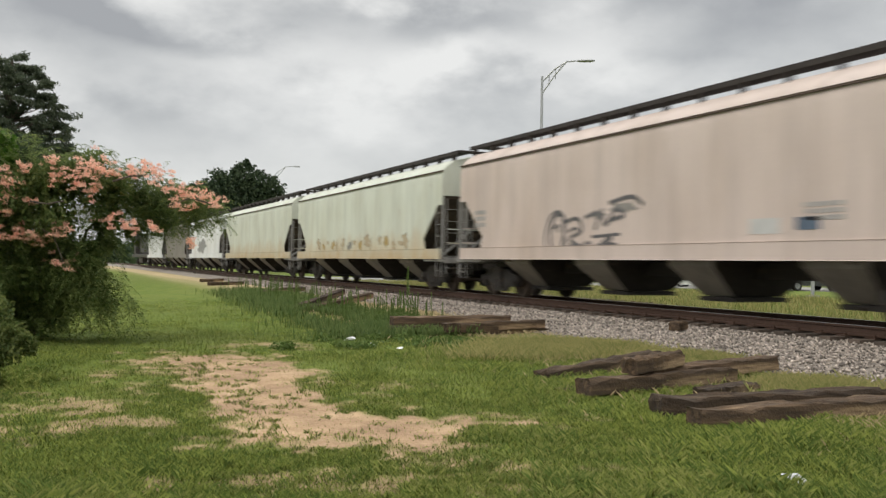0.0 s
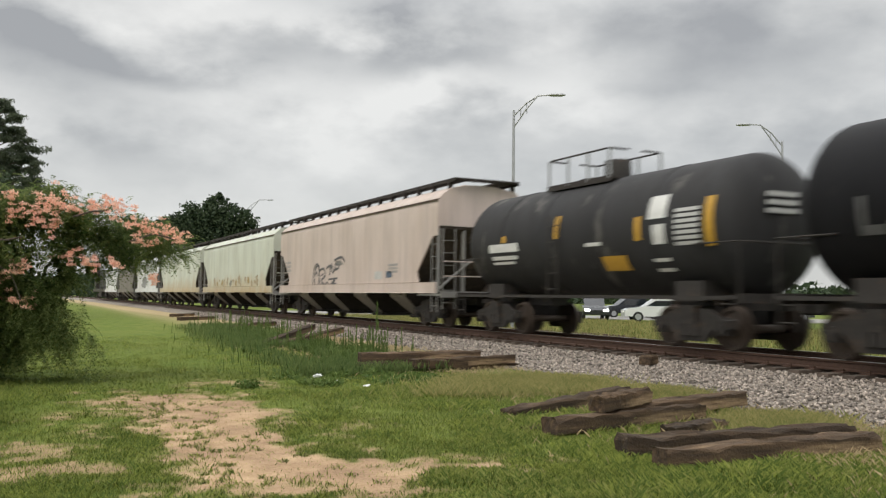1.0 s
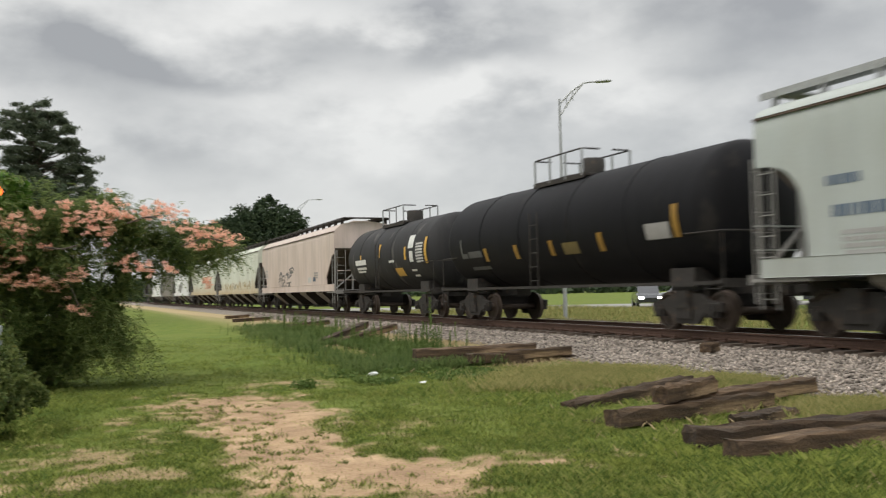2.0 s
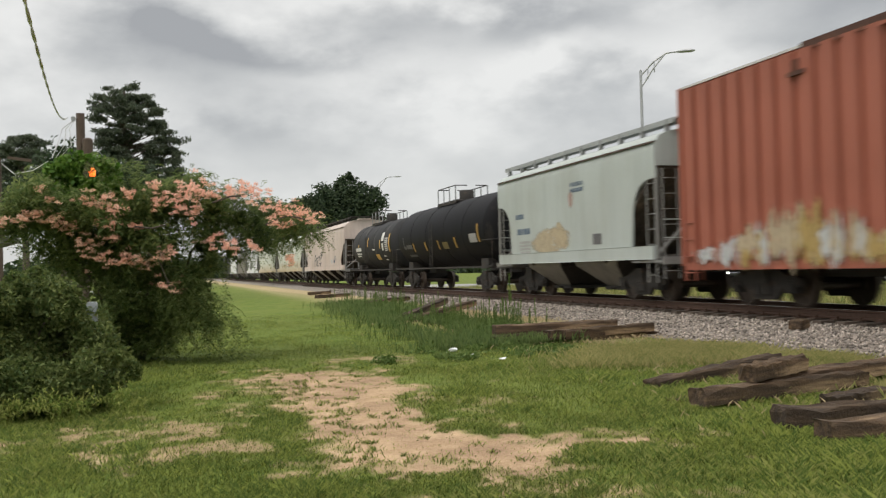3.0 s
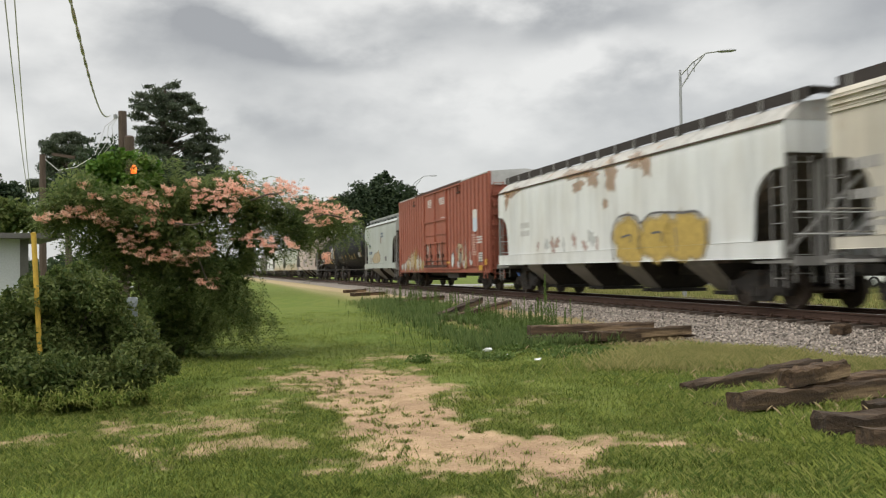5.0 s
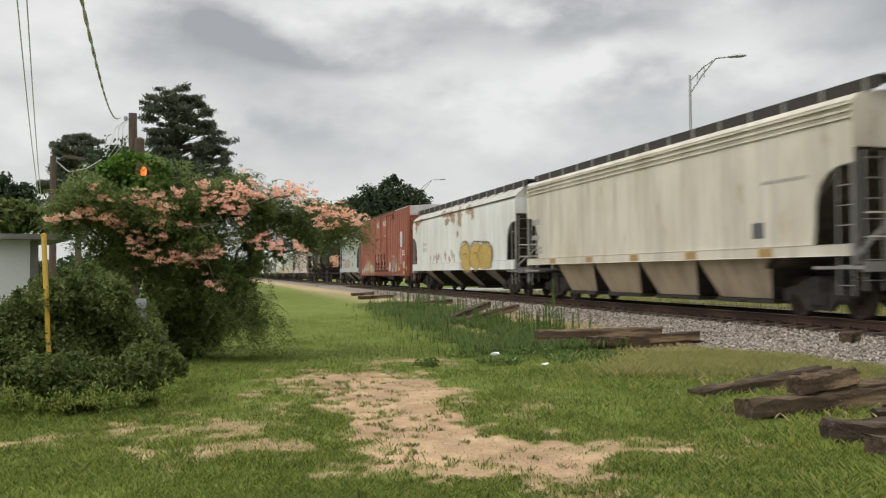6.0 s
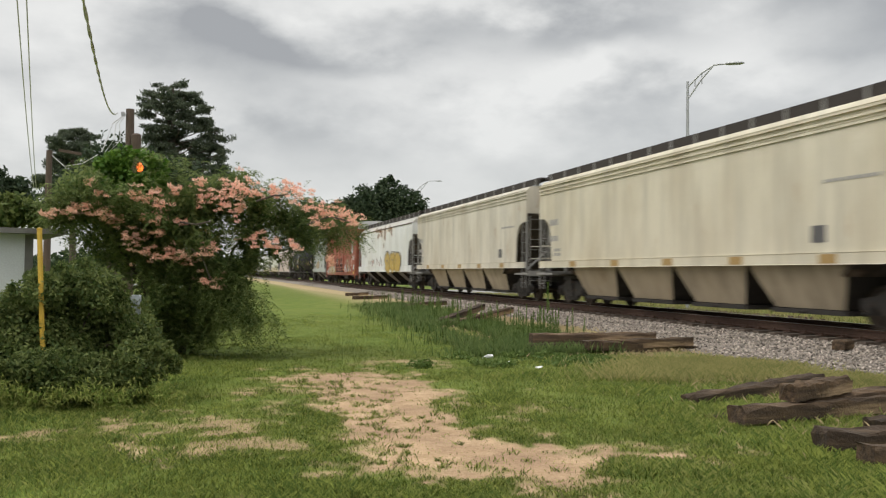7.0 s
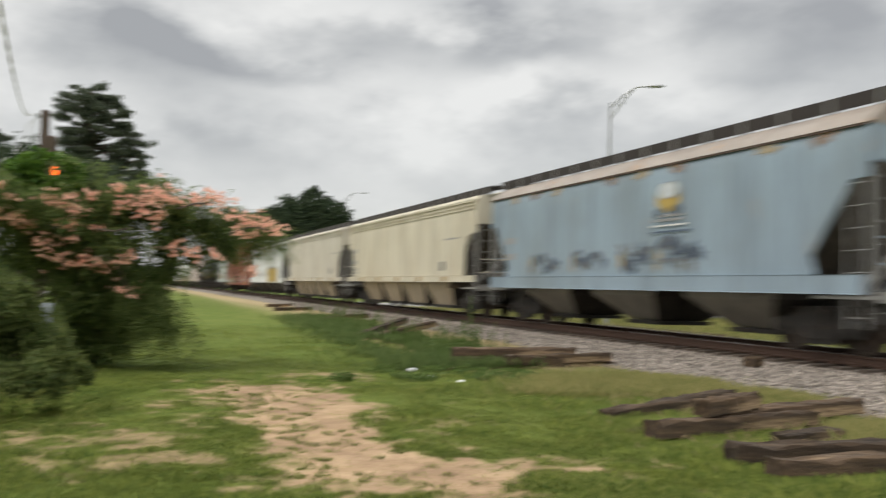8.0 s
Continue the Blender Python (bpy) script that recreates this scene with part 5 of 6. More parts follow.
    lettering(bl, 6.3, 2.5, 0.8, 0.3, 1, SMUDGE, -1.586, seed=21)
    lettering(bl, 6.3, 2.0, 0.8, 0.3, 1, SMUDGE, -1.586, seed=22)
    part("emblem", blob(Shape(), -2.22, 3.20, 0.44, 0.34, 0.06, 3), S_GOLD2, bl, "round yellow emblem", m=pose(-1.612, 0, 0))
    part("emblem", blob(Shape(), -2.22, 3.36, 0.38, 0.22, 0.06, 3), PALE_SOLID, bl, "pale top of the emblem", m=pose(-1.616, 0, 0))
    part("emblem", blob(Shape(), -1.85, 2.86, 0.16, 0.10, 0.2, 5), S_DARK, bl, "dark foot of the emblem", m=pose(-1.618, 0, 0))
    part("emblem", blob(Shape(), -2.55, 2.90, 0.20, 0.11, 0.2, 6), S_DARK, bl, "dark foot of the emblem", m=pose(-1.618, 0, 0))
    lettering(bl, -2.22, 2.72, 1.1, 0.2, 2, SMUDGE, -1.615, seed=23)
    decal(bl, "marking", -2.22, 2.56, 1.3, 0.04, WHITE, -1.615)
    decal(bl, "marking", -2.3, 2.42, 1.5, 0.04, BLUE_SMUDGE, -1.615)
    for k in range(8):
        part("rust_patch", blob(Shape(), 0, 0, 0.28, 0.12, 0.4, 140 + k), RUST_PATCH if k % 2 else S_BEIGE, bl, m=pose(-1.583, 6.0 - 1.9 * k + 0.5 * (k % 3), 3.84))


S_GOLD2 = soft_paint("solid yellow sprayed paint", (0.55, 0.39, 0.10), 1.0, 3.0)
DIM = material("dim grey lettering", (0.10, 0.10, 0.10), 0.7, dark=0.7, scale=5)
OLIVE = material("dim olive placard", (0.16, 0.12, 0.04), 0.6)
GOLD_DIM = material("dusty amber strip", (0.42, 0.27, 0.10), 0.6, dark=0.7, scale=8)


# ---- plants ----
def leaves(centres, length, width, seed=0, droop=0.0, flat=0.0):
    """Pointed leaves, one diamond each, round the given places."""
    r = np.random.default_rng(seed)
    n = len(centres)
    d = r.normal(size=(n, 3))
    d[:, 2] = d[:, 2] * (1 - flat) - droop
    d /= np.linalg.norm(d, axis=1)[:, None]
    s = np.cross(d, r.normal(size=(n, 3)))
    s /= np.linalg.norm(s, axis=1)[:, None] + 1e-9
    l = length * r.uniform(0.6, 1.3, (n, 1))
    w = width * r.uniform(0.6, 1.3, (n, 1))
    v = np.stack([centres - d * l / 2, centres + s * w / 2, centres + d * l / 2, centres - s * w / 2], 1)
    return v.reshape(-1, 3), np.arange(4 * n).reshape(-1, 4)


def clump_points(clumps, per, seed=0, shell=0.55, grain=0.22):
    """Places in uneven clumps: each clump (x, y, z, rx, ry, rz) is filled with small tufts."""
    r = np.random.default_rng(seed)
    out = []
    total = sum(c[3] * c[5] for c in clumps)
    for x, y, z, rx, ry, rz in clumps:
        n = int(per * rx * rz / total)
        tufts = max(6, n // 60)
        a = r.normal(size=(tufts, 3))
        a /= np.linalg.norm(a, axis=1)[:, None]
        a *= (shell + (1.08 - shell) * r.random((tufts, 1)) ** 0.6)
        pick = r.integers(0, tufts, n)
        p = a[pick] * 0.9 + np.clip(r.normal(scale=grain, size=(n, 3)), -1.5 * grain, 1.5 * grain)
        out.append(p * (rx, ry, rz) + (x, y, z))
    return np.concatenate(out)


def view_clump(px, py, r, dist, squash=1.0, deep=1.0):
    """A clump by its bearing: (px, py) are degrees-like steps of the plan seen from the yard's middle."""
    c, s0 = math.cos(math.radians(1.65)), math.sin(math.radians(1.65))
    a, b = (px - 784) / 1537, (441 - py) / 1537
    ahead, up = c - b * s0, s0 + b * c
    az = math.radians(14.71) + math.atan2(a, ahead)
    s = r * dist / 1537
    return (dist * math.sin(az), dist * math.cos(az), EYE_Z + dist * up / math.hypot(a, ahead), s, s * deep, s * squash)


def fronds(centres, length, seed, pairs=11, droop=0.55, leaflet=0.055, width=0.02):
    """Feathery leaves: an arching rib with leaflets on both sides."""
    r = np.random.default_rng(seed)
    n = len(centres)
    d = r.normal(size=(n, 3))
    d[:, 2] = d[:, 2] * 0.5 + 0.15
    d /= np.linalg.norm(d, axis=1)[:, None]
    side = np.cross(d, (0, 0, 1.0)) + 1e-6
    side /= np.linalg.norm(side, axis=1)[:, None]
    l = length * r.uniform(0.6, 1.25, (n, 1))
    quads = []
    for k in range(pairs):
        u = (k + 0.5) / pairs
        p = centres + d * l * u
        p[:, 2:] -= droop * l * u * u
        fwd = d * 0.45
        fwd[:, 2] -= droop * u
        for s in (-1, 1):
            q = side * s + fwd + r.normal(scale=0.12, size=(n, 3))
            q /= np.linalg.norm(q, axis=1)[:, None]
            e = leaflet * (1.1 - 0.7 * abs(u - 0.4))
            across = np.cross(q, (0, 0, 1.0))
            across += r.normal(scale=0.3, size=(n, 3))
            across /= np.linalg.norm(across, axis=1)[:, None] + 1e-9
            quads.append(np.stack([p, p + q * e * 0.5 + across * width / 2, p + q * e, p + q * e * 0.5 - across * width / 2], 1))
    v = np.concatenate(quads).reshape(-1, 3)
    return v, np.arange(len(v)).reshape(-1, 4)


def limbs(root, tips, r0, seed=0, sag=0.0):
    """A trunk that forks to the tips, tapered and bent."""
    r = random.Random(seed)
    sh = Shape()
    root = Vector(root)
    for t in tips:
        t = Vector(t)
        pts, n = [], 7
        for k in range(n + 1):
            u = k / n
            p = root.lerp(t, u)
            p.z += math.sin(u * math.pi) * (0.25 - sag) * (t - root).length * 0.35
            if 0 < k < n:
                p += Vector((r.uniform(-1, 1), r.uniform(-1, 1), r.uniform(-1, 1))) * 0.035 * (t - root).length
            pts.append(p)
        sh.tube(pts, [r0 * (1 - 0.86 * k / n) for k in range(n + 1)], 7)
    return sh


def plant(name, label, category, root, parts, group=""):
    """parts: (name, mesh, label); all in world places round the root."""
    ob = thing(name, pose(*root), label, category, group)
    for nm, me, lb in parts:
        part(nm, me, None, ob, lb, m=pose(-root[0], -root[1], -root[2]))
    return ob


def clear_of_lamp(p):
    """Keeps the leaves out of the way of the orange lamp behind them."""
    a = Vector(view_clump(265, 303, 1, 15.5)[:3])
    return p[np.hypot(p[:, 0] - a.x, p[:, 2] - a.z) > 0.16]


def build_mimosa():
    D = 15.5
    C = [(165, 352, 55), (215, 350, 60), (255, 320, 50), (300, 372, 75), (370, 360, 62), (430, 350, 50), (480, 372, 40), (520, 362, 36), (560, 388, 38), (600, 398, 32), (632, 402, 22), (655, 395, 10),
         (130, 390, 30), (230, 432, 62), (300, 440, 75), (375, 430, 60), (330, 510, 80), (395, 505, 46), (455, 462, 26), (500, 452, 18), (442, 500, 20), (280, 560, 55), (425, 490, 30), (360, 570, 50), (470, 440, 30), (520, 425, 28), (560, 420, 26), (600, 425, 20), (500, 395, 32), (545, 405, 30), (450, 410, 34), (640, 420, 14), (315, 610, 38), (375, 605, 28)]
    clumps = [view_clump(x, y, r, D + (0.3 if k % 3 else -0.4), 0.9, 1.2) for k, (x, y, r) in enumerate(C)]
    p = clear_of_lamp(clump_points(clumps, 9500, 3, 0.45, 0.3))
    parts = [("crown", big_mesh("crown", *fronds(p, 0.30, 4), MIMOSA_LEAF), "feathery dark green leaves")]
    core = [(x, y, z, a * 0.8, b * 0.8, c * 0.8) for x, y, z, a, b, c in clumps if x < 1.2]
    parts.append(("inner_leaves", big_mesh("inner_leaves", *leaves(clear_of_lamp(clump_points(core, 17000, 14, 0.1, 0.3)), 0.11, 0.045, 15, 0.3), MIMOSA_LEAF), "shaded inner leaves"))
    droop = []
    r = np.random.default_rng(5)
    for k in range(45):
        x0, y0 = r.uniform(350, 465), r.uniform(460, 570)
        dx, dy = r.uniform(10, 95), r.uniform(20, 85)
        for u in np.linspace(0, 1, 60):
            c = view_clump(x0 + dx * u + r.normal(0, 4), y0 + dy * u * u + r.normal(0, 5), 1, D - 0.6)
            droop.append(c[:3])
    for k in range(30):
        x0, y0 = r.uniform(370, 440), r.uniform(470, 545)
        x1, y1 = x0 + r.uniform(30, 85), y0 + r.uniform(45, 80)
        for u in np.linspace(0, 1, 56):
            c = view_clump(x0 + (x1 - x0) * u + r.normal(0, 2), min(612, y0 + (y1 - y0) * u ** 1.7 + r.normal(0, 2.5)), 1, D - 0.9)
            droop.append(c[:3])
    for x0, y0, x1, y1 in ((600, 400, 655, 425), (520, 400, 545, 470), (560, 395, 580, 450), (640, 395, 660, 430), (490, 390, 480, 450)):
        for u in np.linspace(0, 1, 90):
            c = view_clump(x0 + (x1 - x0) * u + r.normal(0, 6), y0 + (y1 - y0) * u * u + r.normal(0, 6), 1, D - 0.3)
            droop.append(c[:3])
    parts.append(("drooping_leaves", big_mesh("drooping_leaves", *fronds(np.array(droop)[::4], 0.26, 6, 9, 1.0), MIMOSA_LEAF), "hanging fronds"))
    top = [view_clump(x, y, q, D - 0.1) for x, y, q in ((215, 305, 26), (255, 300, 30), (290, 318, 28), (235, 335, 36), (305, 330, 16), (170, 360, 22))]
    parts.append(("vine", big_mesh("vine", *leaves(clear_of_lamp(clump_points(top, 6500, 8)), 0.10, 0.07, 9), BRIGHT_LEAF), "bright green vine leaves"))
    # blossoms: flat-topped bunches of threads
    fl = []
    r = np.random.default_rng(11)
    spots = [(110, 388, 16), (150, 380, 26), (180, 378, 26), (205, 385, 22), (250, 350, 16), (280, 352, 30), (300, 372, 30), (285, 395, 22), (255, 430, 26), (290, 452, 30), (325, 458, 30), (350, 468, 22), (385, 452, 18), (395, 445, 12),
             (330, 345, 16), (380, 352, 26), (420, 345, 26), (450, 335, 26), (470, 348, 24), (500, 345, 18), (520, 338, 22), (545, 350, 22), (570, 375, 20), (600, 380, 26), (625, 388, 24), (640, 392, 18), (470, 425, 22), (500, 435, 22), (395, 505, 26), (540, 440, 14),
             (600, 465, 12), (370, 330, 12), (440, 380, 20), (230, 398, 14), (340, 400, 12), (180, 330, 10), (415, 372, 16), (575, 400, 14), (300, 420, 14), (200, 350, 12)]
    for x, y, q in spots:
        for k in range(max(4, int(q * 0.72))):
            c = view_clump(x + r.normal(0, q * 0.50), y + r.normal(0, q * 0.34), 1, D - 0.85 + r.normal(0, 0.15))
            th = r.normal(size=(22, 3))
            th[:, 2] = np.abs(th[:, 2]) * 0.7
            th /= np.linalg.norm(th, axis=1)[:, None]
            fl.append(np.array(c[:3]) + th * r.uniform(0.02, 0.064, (22, 1)))
    parts.append(("blossoms", big_mesh("blossoms", *leaves(np.concatenate(fl), 0.06, 0.016, 12), BLOSSOM), "pink silky blossom tufts"))
    root = (-0.4, 16.3, 0.0)
    tips = [clumps[k][:3] for k in (0, 2, 3, 4, 5, 6, 13, 15, 17, 20)]
    parts.append(("trunk", limbs(root, tips, 0.06, 2, 0.1).mesh("trunk", BARK, True), "slim grey trunk and arching limbs"))
    for pts in (((352, 442), (375, 455), (385, 480), (395, 508)), ((335, 398), (365, 402), (392, 396)), ((640, 395), (600, 385), (560, 400)), ((470, 360), (500, 350), (530, 348))):
        twig = Shape().tube([view_clump(x, y, 1, D - 0.95)[:3] for x, y in pts], [0.018, 0.015, 0.012, 0.008][:len(pts)], 6)
        parts.append(("twig", twig.mesh("twig", BARK), "bare pale twig"))
    plant("silk_tree", "low spreading silk tree with pink blossoms on grass", "tree", root, parts)


def build_shrub():
    D = 11.0
    C = [(15, 585, 40), (52, 560, 38), (92, 528, 36), (128, 515, 40), (168, 510, 38), (205, 528, 36), (232, 560, 40), (262, 590, 36), (290, 622, 32), (316, 650, 22), (70, 600, 46), (120, 575, 44), (165, 570, 46), (120, 625, 46), (175, 625, 50), (225, 630, 44),
         (268, 645, 34), (30, 640, 46), (80, 655, 44), (140, 665, 40), (195, 672, 36), (245, 675, 30), (145, 485, 20), (182, 482, 16), (110, 500, 18), (212, 505, 16), (-60, 580, 60), (-80, 640, 70), (-140, 600, 80)]
    clumps = [view_clump(x, y, r, (D + 0.25 + 0.3 * math.sin(2.3 * k) if y < 643 else 10.25), 0.85 + 0.2 * math.sin(1.7 * k), 1.3) for k, (x, y, r) in enumerate(C)]
    front = ((-20, 668, 30), (24, 672, 26), (75, 678, 20), (128, 682, 22), (190, 688, 18), (250, 690, 16))
    clumps += [view_clump(x, y, q, 10.0, 0.9) for x, y, q in front]
    r = random.Random(77)
    for k in range(110):
        x, y, z, a, b, c = clumps[r.randrange(26)]
        t, u = r.uniform(0, 6.28), r.uniform(0.1, 1.0)
        q = a * r.uniform(0.75, 1.1)
        clumps.append((x + q * math.cos(t), y - abs(q) * 0.6 * r.random(), z + q * math.sin(t) * 0.9 * u, a * 0.3, a * 0.3, a * r.uniform(0.22, 0.5)))
    p = clump_points(clumps, 105000, 21, 0.5, 0.26)
    p = p[p[:, 2] > 0.04]
    root = (-1.6, 11.1, 0.0)
    parts = [("crown", big_mesh("crown", *leaves(p, 0.066, 0.028, 22), SHRUB_LEAF), "dense small dark green leaves"),
             ("stem", limbs(root, [c[:3] for c in clumps[:14]], 0.03, 6).mesh("stem", BARK), "")]
    r = random.Random(9)
    low = [view_clump(-40 + 8.5 * (k % 46), 700 + r.uniform(-10, 14), r.uniform(4, 11), 9.5 + 0.9 * r.random(), r.uniform(0.7, 1.6)) for k in range(92)]
    parts.append(("undergrowth", big_mesh("undergrowth", *leaves(clump_points(low, 4000, 5, 0.2, 0.8), 0.075, 0.010, 8, -0.9), PALE_BLADE), "taller green growth round its foot"))
    plant("shrub", "dense dark green shrub beside a yellow post", "shrub", root, parts)


def layered_pine(label, rows, D, foot, seed, count):
    """A tall pine: a straight trunk, level limbs, needles in flat clouds with gaps; rows (height, from, to) bound the crown."""
    r = random.Random(seed)
    clumps = []
    for py, x0, x1 in rows:
        n = max(3, int((x1 - x0) / 9))
        for k in range(n):
            x = x0 + (x1 - x0) * (k + 0.5) / n + r.uniform(-7, 7)
            s = r.uniform(8, 15)
            clumps.append(view_clump(x, py + r.uniform(-9, 9), s, D + r.uniform(-1.8, 1.8), r.uniform(0.34, 0.55)))
    p = clump_points(clumps, count, seed, 0.1, 0.40)
    base, top = view_clump(foot, 400, 1, D), view_clump((rows[0][1] + rows[0][2]) / 2, rows[0][0], 1, D)
    root = (base[0], base[1], 0.0)
    sh = Shape().tube([root, ((root[0] + top[0]) / 2, root[1], top[2] * 0.5), top[:3]], [0.26, 0.16, 0.04], 9)
    for c in clumps[::2]:
        u = max(0.2, min(0.95, (c[2] - 0.9) / top[2]))
        a = Vector(root).lerp(Vector(top[:3]), u)
        sh.tube([a, a.lerp(Vector(c[:3]), 0.5) - Vector((0, 0, 0.15)), Vector(c[:3])], [0.05, 0.035, 0.015], 5)
    plant("pine_tree", label, "tree", root, [("crown", big_mesh("crown", *leaves(p, 0.26, 0.06, seed + 1), PINE_LEAF), "dark needle clouds with gaps"), ("trunk", sh.mesh("trunk", BARK, True), "")], "pines")


def build_far_trees():
    layered_pine("tall dark pine with a layered rounded crown", [(160, 296, 346), (172, 282, 366), (186, 272, 380), (200, 268, 386), (214, 270, 388), (228, 276, 392), (242, 278, 400), (256, 276, 412), (270, 280, 418), (284, 284, 418), (298, 286, 414), (312, 286, 418), (326, 290, 420)], 54, 320, 31, 40000)
    layered_pine("smaller dark pine with an open crown", [(246, 128, 165), (258, 112, 185), (274, 106, 192), (290, 110, 190), (308, 96, 180), (326, 90, 160), (344, 88, 150)], 60, 150, 37, 24000)
    for name, label, C, D, n, sd, mat in (
            ("leafy_tree", "dark leafy trees behind the silk tree", [(215, 300, 40), (190, 320, 36), (245, 330, 50), (290, 315, 38), (330, 330, 34), (385, 345, 24), (170, 350, 40), (150, 370, 50), (330, 350, 60), (225, 280, 22)], 48, 16000, 41, TREE_LEAF),
            ("leafy_tree", "dark tree at the edge of the yard", [(20, 335, 26), (48, 345, 22), (5, 350, 30), (55, 372, 22), (30, 376, 28), (-50, 355, 50), (-110, 345, 60)], 70, 9000, 43, TREE_LEAF),
            ("hedge", "green hedge behind the white shed", [(20, 390, 26), (55, 388, 24), (-20, 388, 30), (85, 395, 18), (-70, 385, 40)], 34, 9000, 44, SHRUB_LEAF),
            ("leafy_tree", "broad dark tree beyond the railway", [(704, 344, 20), (692, 362, 28), (725, 362, 26), (668, 362, 28), (742, 368, 24), (640, 372, 20), (620, 374, 16), (700, 385, 45), (655, 392, 40), (745, 395, 26), (706, 314, 5), (705, 322, 8), (700, 330, 13), (728, 336, 8), (684, 336, 8), (716, 326, 6), (752, 350, 9), (763, 362, 8), (664, 346, 8), (650, 352, 7), (632, 358, 7), (690, 326, 5), (740, 340, 6), (612, 366, 8), (560, 400, 40), (600, 400, 34)], 97, 22000, 45, TREE_LEAF)):
        clumps = [view_clump(x, y, r, D, 1.0, 1.0) for x, y, r in C]
        s = 0.42 if D > 60 else 0.26
        p = clump_points(clumps, n, sd, 0.35, 0.3)
        root = (clumps[0][0], clumps[0][1], 0.0)
        plant(name, label, "tree" if name != "hedge" else "hedge", root, [("crown", big_mesh("crown", *leaves(p, s, s * 0.5, sd), mat), ""), ("trunk", limbs(root, [c[:3] for c in clumps[:5]], 0.012 * D / 4, sd).mesh("trunk", BARK), "")])
    # distant woods
    r = np.random.default_rng(3)
    az = np.radians(r.uniform(-60, 75, 700))
    D = r.uniform(230, 300, 700)
    cl = [(d * math.sin(a), d * math.cos(a), h * 0.5, 7.0, 7.0, h * 0.55) for a, d, h in zip(az, D, r.uniform(3.5, 6.5, 700))]
    solid("distant_woods", big_mesh("distant_woods", *leaves(clump_points(cl, 45000, 9, 0.5, 0.3), 2.2, 1.2, 5), TREE_LEAF), None, "low dark band of distant woods", "woods", kind="stuff")


def blades(xy, height, width, seed, lean=0.5, uneven=False):
    """Bent grass blades: a quad and a tip each."""
    r = np.random.default_rng(seed)
    n = len(xy)
    z = np.array([ground_z(a, b) for a, b in xy]) - 0.004
    h = height * r.uniform(0.5, 1.4, n) * (np.array([lush(a, b) for a, b in xy.tolist()]) if uneven else 1.0)
    a = r.uniform(0, 6.28, n)
    dx, dy = np.cos(a), np.sin(a)
    b = h * lean * r.uniform(0.2, 1.3, n)
    w = width * r.uniform(0.6, 1.3, n)
    sx, sy = -dy * w / 2, dx * w / 2
    x, y = xy[:, 0], xy[:, 1]
    v = np.stack([np.stack([x - sx, y - sy, z], -1), np.stack([x + sx, y + sy, z], -1), np.stack([x + dx * b * 0.4 + sx * 0.7, y + dy * b * 0.4 + sy * 0.7, z + h * 0.62], -1),
                  np.stack([x + dx * b, y + dy * b, z + h], -1), np.stack([x + dx * b * 0.4 - sx * 0.7, y + dy * b * 0.4 - sy * 0.7, z + h * 0.62], -1)], 1).reshape(-1, 3)
    k = 5 * np.arange(n)[:, None]
    return v, k + np.array([[0, 1, 2, 3, 4]])


